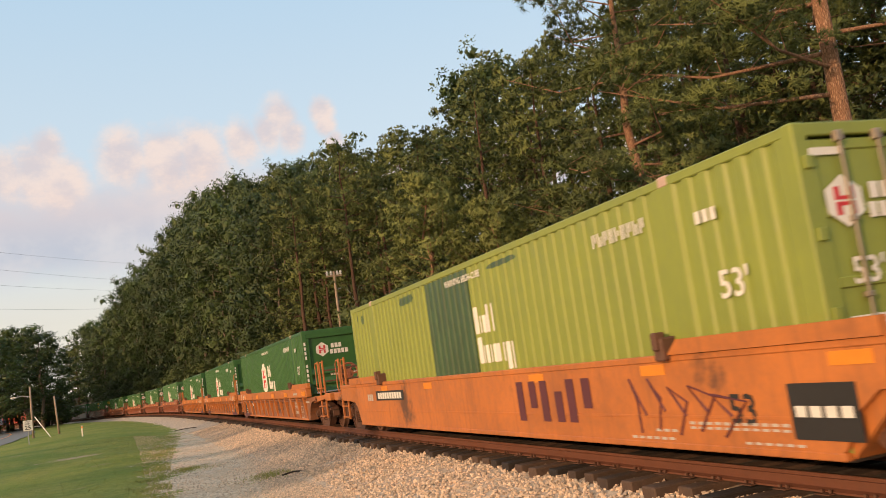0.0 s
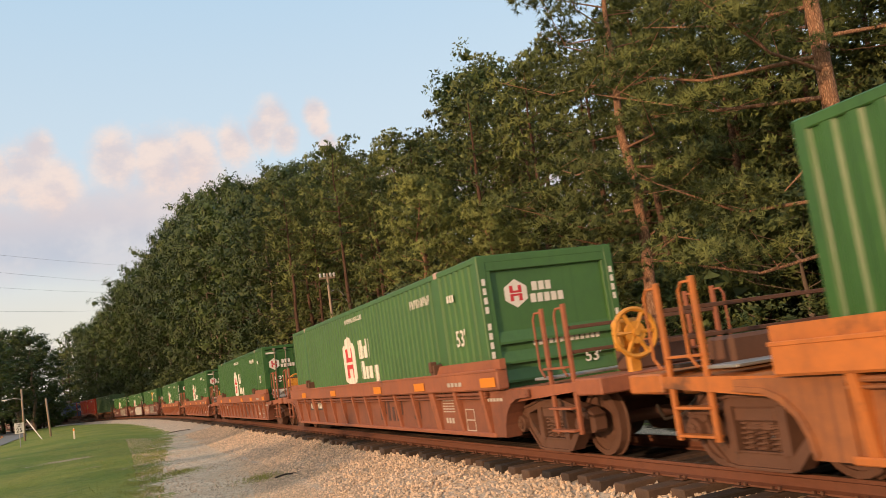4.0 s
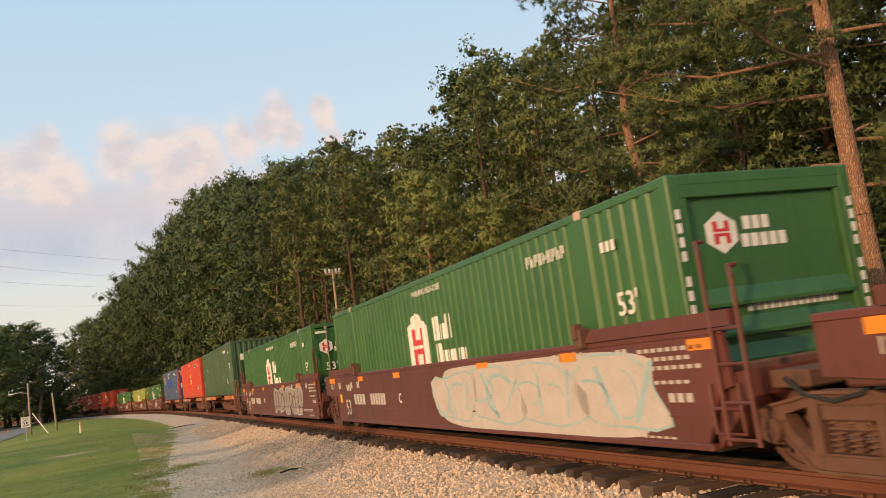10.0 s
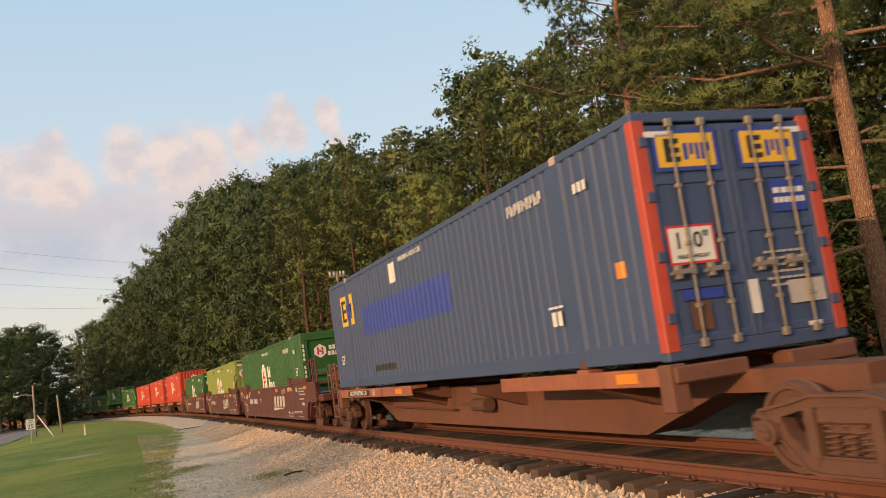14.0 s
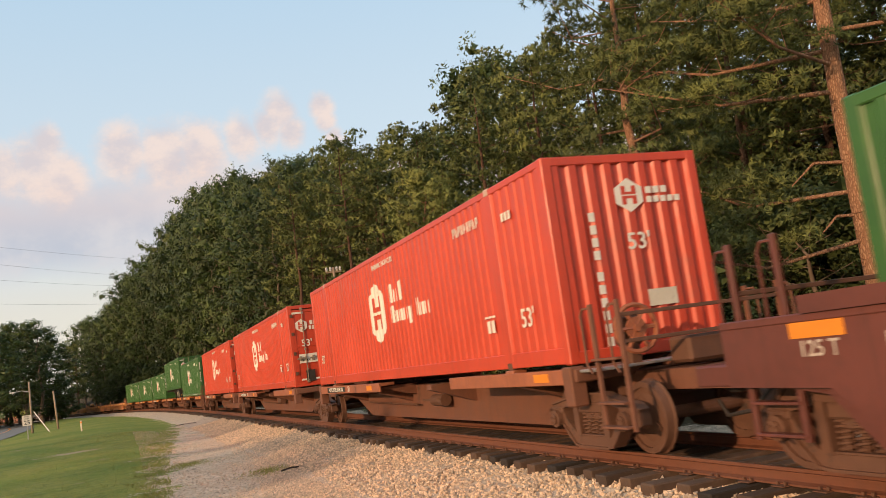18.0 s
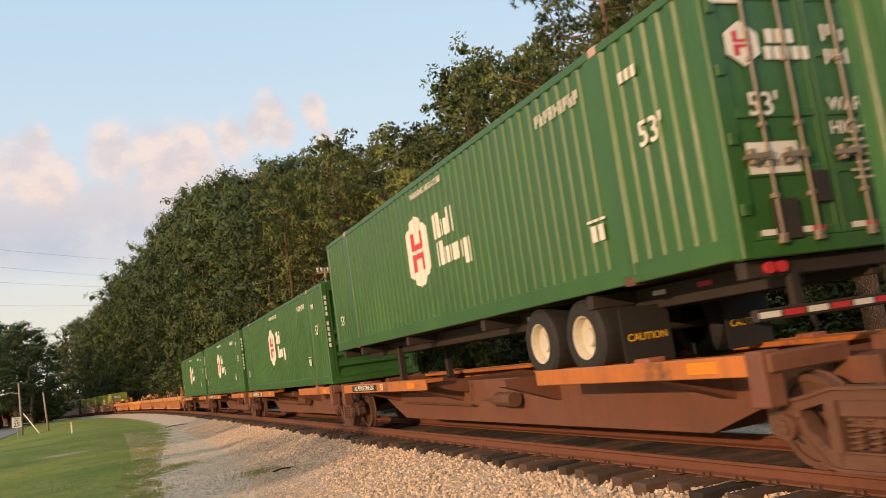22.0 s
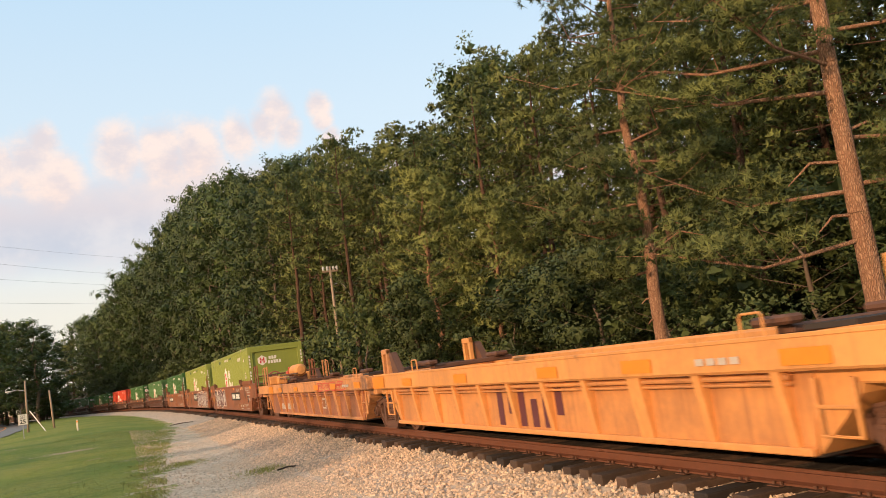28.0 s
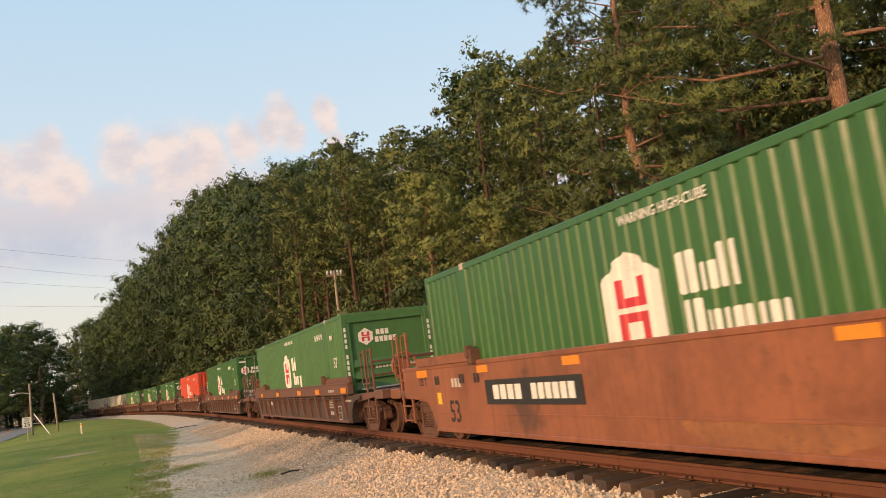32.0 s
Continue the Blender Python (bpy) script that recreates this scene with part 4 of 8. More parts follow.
def coupler_shape():
    s = Shape()
    s.box(-0.1, 0.1, -0.9, 0.3, 0.72, 0.95, 0.02)
    s.box(-0.2, 0.16, -1.1, -0.85, 0.68, 1.0, 0.04)
    s.pipe([(0.25, -0.1, 0.8), (0.33, -0.45, 0.5), (0.25, -1.0, 0.42), (0.2, -1.2, 0.6)], 0.025, 6)
    return s


def grab_post_shape(h):
    """A flat upright with a bent grab iron beside it, from the step up past the platform."""
    s = Shape()
    s.box(-0.025, 0.025, -0.036, 0.036, 0, h, 0.006)
    s.pipe([(-0.06, 0.05, h * 0.45), (-0.06, 0.17, h * 0.52), (-0.06, 0.17, h * 0.92), (-0.05, 0.12, h * 0.97), (0.0, 0.0, h * 0.97)], 0.017, 6)
    return s


def joint_ladder_shape():
    """Two tall rails with rungs, by which to climb at a joint."""
    s = Shape()
    for y, h in ((-0.22, 1.75), (0.22, 2.05)):
        s.pipe([(0, y, 0), (0, y, h - 0.1), (0.03, y + 0.05, h), (0.12, y + 0.05, h)], 0.026, 6)
    for z in (0.06, 0.42, 0.80, 1.15):
        s.rod((0, -0.22, z), (0, 0.22, z), 0.018, 6)
    return s


def brake_wheel_shape():
    s = Shape()
    n = 20
    ring = [(0, 0.31 * math.cos(2 * math.pi * i / n), 0.31 * math.sin(2 * math.pi * i / n)) for i in range(n + 1)]
    s.pipe(ring, 0.035, 6)
    for i in range(6):
        a = math.pi * i / 3
        s.rod((0, 0, 0), (0, 0.31 * math.cos(a), 0.31 * math.sin(a)), 0.03, 5)
    s.rod((-0.02, 0, 0), (0.02, 0, 0), 0.15, 14)
    s.rod((-0.05, 0, 0), (0.16, 0, 0), 0.05, 10)
    return s


def sill_end(w, h, kind, top_z):
    """Lower edge of a smooth side plate at one end, from the well's corner up to the chord: (distance from the middle, z)."""
    if kind == 2:
        return [(w, 0.27), (w + 0.12, 0.36), (w + 0.30, 0.66), (w + 0.58, 0.86), (w + 1.9, 0.88), (w + 1.9, top_z)]
    if kind == 0:
        return [(w, 0.27), (w + 0.14, 0.50), (w + 0.34, 0.86), (w + 0.56, 0.92), (w + 0.52, top_z)]
    return [(w, 0.27), (w + 0.40, 0.56), (h - 0.95, 0.93), (h - 0.10, 0.98), (h - 0.10, top_z)]


PANEL = {"weathered_orange_paint": ORANGE_GRIMY, "rust_brown_paint": BROWN_GRIMY, "faded_yellow_paint": YELLOW_GRIMY, "dark_umber_paint": UMBER_GRIMY, "dusty_worn_yellow_paint": RUSTY}


def arch_shape(w):
    """Closing panel past the well, cut by an arch for the wheel, with a rolled lip along the cut."""
    arc = [(w + 0.52, 0.27), (w + 0.56, 0.46), (w + 0.66, 0.64), (w + 0.84, 0.79), (w + 1.08, 0.87), (w + 1.45, 0.89)]
    s = Shape().prism([(-w - 0.05, 0.27)] + [(-y, z) for y, z in arc] + [(-w - 1.45, 1.0), (-w - 0.05, 1.0)], "x", -1.35, -1.32)
    for (a, c), (b, d) in zip(arc, arc[1:]):
        s.prism([(-a, c), (-b, d), (-b + 0.055, d + 0.045), (-a + 0.055, c + 0.045)], "x", -1.375, -1.10)
    return s


def well_body(car, paint, hf, hb, of, ob, ribbed, top_z, w=7.95):
    """Side plates, chords, floor and end decks of a well. hf, hb: length ahead of and behind the middle; of, ob: the kind of that end, 2, 1 or 0 as for well_car."""
    x = 1.36
    for rz in (0, 180):
        turn = T(rz=rz)
        a, b, oa, oc = (hf, hb, of, ob) if rz == 0 else (hb, hf, ob, of)
        if ribbed:
            panel = PANEL[paint.name]
            ea, ec = (1.05 if q == 0 and w > 7 else h - w - 0.72 if q == 2 and w > 7 else 0.4 for q, h in ((oa, a), (oc, b)))
            part("side_plate", shared(("plate_r", w), panel, lambda: Shape().prism([(-w - 0.1, 0.27), (w + 0.1, 0.27), (w + 0.22, 1.0), (-w - 0.22, 1.0)], "x", -x + 0.045, -x + 0.075)), car, turn)
            part("top_chord", shared(("chord_r", a - ea, b - ec, top_z), paint, lambda: Shape().box(-x - 0.12, -x + 0.08, -a + ea, b - ec, 1.02, top_z, 0.025).box(-x - 0.13, -x - 0.10, -a + ea, b - ec, top_z - 0.03, top_z + 0.012, 0.006)), car, turn)
            n = round(2 * w / 1.22)
            for i in range(n + 1):
                yy = -w + 0.12 + (2 * w - 0.24) * i / n
                wide = i in (2, n - 2)
                part("rib", shared(("rib", wide), paint, lambda: Shape().prism([(-0.135, 0.0), (0.0, 0.0), (0.0, -0.73), (-0.03, -0.73), (-0.045, -0.62)], "y", -0.13 if wide else -0.055, 0.13 if wide else 0.055)), car, turn @ T(-x + 0.045, yy, 1.02))
            for z, r in ((0.965, 0.028), (0.90, 0.016)):
                part("brake_pipe", shared(("pipe", w, z), panel, lambda: Shape().rod((-x - 0.03, -w, z), (-x - 0.03, w, z), r, 8)), car, turn)
            if w > 7:
                part("wheel_arch", shared(("arch", w), panel, lambda: arch_shape(w)), car, turn)
                part("wheel_arch", shared(("arch_b", w), panel, lambda: arch_shape(w).mirror_y()), car, turn)
            else:
                for outer, sy, e in ((oa, -1, a - 3.2), (oc, 1, b - 2.9)):
                    if outer == 2:
                        part("end_plate", shared(("end_plate_r", w, e, sy), panel, lambda: Shape().prism([(sy * (w - 0.05), 0.27), (sy * e, 0.27), (sy * e, 1.03), (sy * (w - 0.05), 1.03)], "x", -x + 0.03, -x + 0.06)), car, turn)
                        part("rib", shared(("rib", False), paint, lambda: Shape()), car, turn @ T(-x + 0.045, sy * (e - 0.1), 1.02))
        else:
            fore, aft = sill_end(w, a, oa, top_z), sill_end(w, b, oc, top_z)
            poly = [(-y, z) for y, z in reversed(fore)] + [(y, z) for y, z in aft]
            part("side_plate", shared(("plate_s", w, a, b, oa, oc, top_z), paint, lambda: Shape().prism(poly, "x", -x, -x + 0.05)), car, turn)
            part("top_chord", shared(("chord_s", fore[-1][0], aft[-1][0], top_z), paint, lambda: Shape().box(-x - 0.015, -x + 0.09, -fore[-1][0], aft[-1][0], top_z - 0.06, top_z + 0.02, 0.012)), car, turn)
            part("seam", shared(("seam", w), paint, lambda: Shape().box(-x - 0.006, -x + 0.01, -w, w, 0.60, 0.63, 0.002)), car, turn)
        part("bottom_chord", shared(("bchord", w), paint, lambda: Shape().box(-x - 0.01, -x + 0.10, -w - 0.1, w + 0.1, 0.255, 0.33, 0.012)), car, turn)
    part("floor", shared(("well_floor", w), DARK, lambda: Shape().box(-1.28, 1.28, -w - 0.1, w + 0.1, 0.24, 0.29)), car)
    for rz, h, outer in ((0, hf, of), (180, hb, ob)):
        turn = T(rz=rz)
        part("bulkhead", shared(("bulkhead", w, h), paint, lambda: Shape().prism([(-w - 0.12, 0.27), (-w - 0.10, 1.0), (-h + 0.9, 1.06), (-h + 0.9, 0.94), (-w - 0.7, 0.80)], "x", -1.29, 1.29)), car, turn)
        if outer == 0 and w > 7:
            part("end_sill", shared(("end_sill", h, outer), IRON, lambda: Shape().box(-1.0, 1.0, -h + 0.40, -w - 0.40, 0.84, 1.02, 0.02).box(-1.22, 1.22, -w - 0.62, -w - 0.48, 0.70, 1.12, 0.02)), car, turn)
        else:
            part("end_sill", shared(("end_sill", h, top_z, outer), paint, lambda: Shape().box(-1.30, 1.30, -h + 0.28, -h + 0.95, 0.88, 1.10 if outer == 2 else top_z - 0.03, 0.02)), car, turn)
        part("draft_sill", shared(("draft_sill", h), paint, lambda: Shape().box(-0.42, 0.42, -h + 0.05, -h + 1.3, 0.76, 0.98, 0.03)), car, turn)


def dress_end(car, paint, half, top_z, lead, deck=1.08, wheel_at=1.8):
    """Coupler, steps, grab irons, rails and brake gear at a coupled end; lead: the end that faces the viewer."""
    turn = T(rz=0 if lead else 180)
    part("coupler", shared("coupler", DARK, coupler_shape), car, turn @ T(0, -half + 0.35))
    for sx in (-1, 1):
        for dy in (1.05, 1.70):
            part("grab_post", shared(("grab_post", top_z), paint, lambda: grab_post_shape(top_z + 0.42)), car, turn @ T(sx * 1.24, -half + dy, 0.36, 0 if sx < 0 else 180))
        for z in (0.40, 0.70, 1.25):
            part("step", shared("step", paint, lambda: Shape().box(-0.09, 0.03, -0.32, 0.32, 0, 0.03, 0.005)), car, turn @ T(sx * 1.26, -half + 1.38, z))
    for z in (deck + 0.35, deck + 0.68):
        part("hand_rail", shared("hand_rail", IRON, lambda: Shape().box(-1.2, 1.2, -0.02, 0.02, 0, 0.05, 0.006)), car, turn @ T(0, -half + 1.05, z))
    part("platform_box", shared("platform_box", IRON, lambda: Shape().box(-0.55, 0.45, -0.2, 0.25, 0, 0.34, 0.04)), car, turn @ T(0.3, -half + 1.3, deck))
    part("walkway", shared("end_walkway", GALV, lambda: Shape().box(-1.25, 1.25, -0.25, 0.25, 0, 0.04, 0.008)), car, turn @ T(0, -half + 1.95, deck + 0.03))
    if lead:
        part("brake_stand", shared("brake_stand", BRAKE if paint is BROWN else IRON, lambda: Shape().box(-0.09, 0.09, -0.05, 0.05, 0, 0.62, 0.02).box(-0.2, 0.16, -0.07, 0.14, 0.30, 0.72, 0.05)), car, T(-0.62, -half + wheel_at, deck))
        part("brake_wheel", shared("brake_wheel", BRAKE if paint is BROWN else BROWN, brake_wheel_shape), car, T(-0.62, -half + wheel_at - 0.14, deck + 0.52, 0) @ pose(0, 0, 0, 0, 0, 90))
    else:
        part("walkway", shared("walkway", DARK, lambda: Shape().box(-1.2, 1.2, -0.28, 0.0, 0, 0.04)), car, turn @ T(0, -half + 1.2, deck + 0.06))


def guides(car, paint, y0, top_z):
    """Sloped container guides that stand up on the chord near the well's ends."""
    for sx in (-1, 1):
        for sy in (-1, 1):
            part("guide", shared(("guide", y0), paint, lambda: Shape().prism([(-1.55, 0.0), (1.35, 0.0), (1.15, 0.16), (-1.55, 0.16)], "x", -0.05, 0.05)), car,
                 T(sx * 1.36, sy * y0, top_z, 0 if sy < 0 else 180))
            part("guide_bracket", shared("guide_bracket", IRON, lambda: Shape().box(-0.10, 0.12, -0.09, 0.09, -0.06, 0.20, 0.02).box(-0.14, 0.0, -0.05, 0.05, 0.06, 0.26, 0.015)), car,
                 T(sx * 1.37, sy * (y0 - 1.42), top_z, 0 if sx < 0 else 180))


def well_marks(car, style, top_z, well):
    x = -1.362 if style != "ribbed" else -1.463
    if style == "ribbed":
        x = -1.493
        for y in (-well - 0.35, -well * 0.62, -well * 0.25, well * 0.3, well * 0.8):
            part("reflector", shared("refl_r", SIGNAL, lambda: Shape().box(-0.30, 0.30, -0.075, 0.075, 0, 0.004)), car, on_side(y, 1.15, x))
        part("marking", bar_mesh(4, 0.13, 0.07, 0.05, BUFF), car, on_side(-well * 0.86, 1.15, x))
        if well < 7:
            return
        x = -1.3165
        part("marking", letters("53", 0.52, FADED), car, on_side(-4.12, 0.66, x))
        part("lettering", bar_mesh(3, 0.50, 0.42, 0.12, FADED, True), car, on_side(-2.3, 0.66, x))
        for k in range(5):
            part("marking", bar_mesh(4, 0.12, 0.022, 0.03, BUFF), car, on_side(-5.95, 0.86 - k * 0.05, x))
        part("plate", shared("frame_plate", BUFF, lambda: Shape().box(-0.20, 0.20, 0.17, 0.19, 0, 0.003).box(-0.20, 0.20, -0.19, -0.17, 0, 0.003).box(-0.20, -0.18, -0.17, 0.17, 0, 0.003).box(0.18, 0.20, -0.17, 0.17, 0, 0.003).box(-0.18, 0.18, -0.01, 0.01, 0, 0.003)), car, on_side(-6.95, 0.52, x))
        part("marking", bar_mesh(3, 0.10, 0.10, 0.05, BUFF), car, on_side(-5.95, 0.50, x))
        part("marking", bar_mesh(6, 0.10, 0.05, 0.03, BUFF), car, on_side(-8.1, 0.86, -1.353))
        part("marking", bar_mesh(9, 0.12, 0.16, 0.05, WHITE), car, on_side(5.5, 0.80, x))
        part("plate", shared("number_board", BLACKMARK, lambda: Shape().box(-0.85, 0.85, -0.13, 0.13, 0, 0.002)), car, on_side(5.5, 0.80, x + 0.0015))
        return
    zc = top_z - 0.14
    for y in (-8.3, -5.4, -2.4, 2.5, 5.6):
        part("reflector", shared("refl_s", SIGNAL, lambda: Shape().box(-0.24, 0.24, -0.06, 0.06, 0, 0.004)), car, on_side(y, zc, x))
    for y, z, n, w, h in ((-4.2, zc - 0.04, 2, 0.08, 0.16), (-5.1, zc - 0.02, 2, 0.09, 0.14), (-5.7, zc - 0.02, 2, 0.09, 0.14), (-6.75, zc - 0.05, 2, 0.09, 0.16), (-3.7, zc - 0.02, 4, 0.06, 0.035), (-3.7, zc - 0.08, 5, 0.06, 0.03), (-3.7, zc - 0.14, 4, 0.06, 0.03), (-7.7, zc - 0.02, 9, 0.09, 0.045), (-7.6, zc - 0.12, 7, 0.09, 0.045), (-7.7, zc - 0.22, 8, 0.09, 0.045), (-7.6, zc - 0.38, 6, 0.09, 0.04), (-7.8, zc - 0.55, 3, 0.11, 0.1), (-4.9, 0.50, 2, 0.11, 0.10), (-5.5, 0.52, 3, 0.10, 0.03), (-5.5, 0.46, 3, 0.10, 0.03), (-5.2, 0.37, 6, 0.10, 0.03), (-6.7, 0.55, 11, 0.09, 0.03), (-6.7, 0.50, 11, 0.09, 0.025), (-7.2, 0.37, 6, 0.09, 0.025), (6.9, zc - 0.2, 3, 0.12, 0.16))[0 if top_z > 1.4 else 14:]:
        part("marking", bar_mesh(n, w, h, 0.05, BUFF), car, on_side(y, z, x))


def rear_marks(car, ink, x, top_z):
    """Size figure, load limit and plates by the joint behind."""
    part("marking", letters("53", 0.56, ink), car, on_side(7.1, 0.62, x))
    part("marking", letters("125 T", 0.20, ink), car, on_side(8.75, top_z - 0.30, x))
    part("reflector", shared("refl_big", SIGNAL, lambda: Shape().box(-0.32, 0.32, -0.07, 0.07, 0, 0.004)), car, on_side(8.75, top_z - 0.13, x))
    part("plate", shared("small_plate", GOLD, lambda: Shape().box(-0.11, 0.11, -0.11, 0.11, 0, 0.003)), car, on_side(7.85, 0.88, x))
    for y in (7.9, 6.6, 5.9):
        part("marking", bar_mesh(2, 0.10, 0.16, 0.04, ink), car, on_side(y, top_z - 0.28, x))


def blob(rnd, w, h, grow=0.0):
    """An uneven rounded outline of a sprayed sign."""
    n, out = 18, []
    ph = [rnd.uniform(0, 6.28) for _ in range(3)]
    for i in range(n):
        a = 2 * math.pi * i / n
        k = 1 + 0.16 * math.sin(2 * a + ph[0]) + 0.12 * math.sin(3 * a + ph[1]) + 0.07 * math.sin(5 * a + ph[2])
        out.append((math.copysign(abs(math.cos(a)) ** 0.55, math.cos(a)) * w / 2 * k + grow * math.cos(a), math.copysign(abs(math.sin(a)) ** 0.55, math.sin(a)) * h / 2 * min(k, 1.04) + grow * math.sin(a)))
    return out


def spray(car, y0, y1, z0, z1, mats, seed, x=-1.362, n=None):
    """Spray-painted signs side by side: an outline, a fill and a few inner strokes each."""
    rnd = random.Random(seed)
    n = n or max(3, int((y1 - y0) / 1.15))
    step = (y1 - y0) / n
    for i in range(n):
        cy, cz = y0 + step * (i + 0.5), (z0 + z1) / 2
        st = rnd.getstate()
        poly = blob(rnd, step * 1.02, (z1 - z0) * 0.92)
        rnd.setstate(st)
        wide = blob(rnd, step * 1.02, (z1 - z0) * 0.92, 0.035)
        at = Matrix.Translation((x, cy, cz)) @ FACE_SIDE
        sign = part("spray_paint", Shape().prism(wide, "z", 0.0, 0.0015).mesh("spray_paint", mats[1]), car, at)
        part("spray_fill", Shape().prism(poly, "z", 0.0015, 0.003).mesh("spray_fill", mats[0]), sign)
        ink = mats[2] if len(mats) > 2 else mats[1]
        for j in range(4):
            if mats[0] is MAROON or j % 2:
                lean, hb = rnd.uniform(-0.28, 0.28), (z1 - z0) * rnd.uniform(0.22, 0.42)
                t = rnd.uniform(0.03, 0.06)
                part("spray_stroke", Shape().prism([(-lean - t, -hb), (-lean + t, -hb), (lean + t, hb), (lean - t, hb)], "z", 0.003, 0.0045).mesh("spray_stroke", ink), sign, T((j - 1.5) * step * 0.23))
                continue
            a0, turn = rnd.uniform(0, 6.28), rnd.uniform(1.8, 4.4) * rnd.choice((-1, 1))
            ry, rz = step * rnd.uniform(0.15, 0.32), (z1 - z0) * rnd.uniform(0.14, 0.34)
            t = rnd.uniform(0.025, 0.07)
            pa = [((math.cos(a0 + turn * k / 12)) * (ry + t / 2), math.sin(a0 + turn * k / 12) * (rz + t / 2), 0.0045) for k in range(13)]
            pb = [((math.cos(a0 + turn * k / 12)) * (ry - t / 2), math.sin(a0 + turn * k / 12) * (rz - t / 2), 0.0045) for k in range(13)]
            part("spray_stroke", Shape().strip(pa, pb).mesh("spray_stroke", ink), sign, T((j - 1.5) * step * 0.22, rnd.uniform(-0.12, 0.12) * (z1 - z0)))


def reservoir(car, hb, top_z):
    """Air tank, brake valve and boxes on the end deck of an empty car."""
    tank = part("air_tank", shared("air_tank", YELLOW, lambda: Shape().lathe([(0.0, -0.74), (0.16, -0.72), (0.235, -0.62), (0.24, 0.62), (0.16, 0.72), (0.0, 0.74)], False, 18)), car, T(-0.35, hb - 3.6, top_z + 0.46) @ pose(0, 0, 0, 90, 0, 0), "yellow air reservoir")
    for d in (-0.5, 0.5):
        part("saddle", shared("saddle", IRON, lambda: Shape().box(-0.26, 0.26, -0.04, 0.04, -0.42, -0.16, 0.01)), car, T(-0.35, hb - 3.6 + d, top_z + 0.46))
    part("valve", shared("valve", REDWORN, lambda: Shape().box(-0.14, 0.14, -0.14, 0.14, 0, 0.2, 0.05).pipe([(0, -0.1, 0.1), (0, -0.1, 0.32), (0, 0.12, 0.32), (0, 0.12, 0.1)], 0.025, 6)), car, T(-0.5, hb - 2.65, top_z + 0.30), "red brake valve")
    for x_, y_, s_ in ((-0.95, 1.55, 0.24), (-0.72, 2.0, 0.2), (0.2, 1.8, 0.26)):
        part("valve_box", shared(("valve_box", s_), YELLOW, lambda: Shape().box(-s_, s_, -s_ * 0.9, s_ * 0.9, 0, s_ * 1.5, 0.04)), car, T(x_, hb - y_, top_z + 0.0))
    for z in (0.20, 0.32):
        part("deck_rail", shared("deck_rail", IRON, lambda: Shape().box(-0.03, 0.03, 0.0, 3.6, 0, 0.05, 0.01)), car, T(-1.0 + z, hb - 5.2, top_z + z))


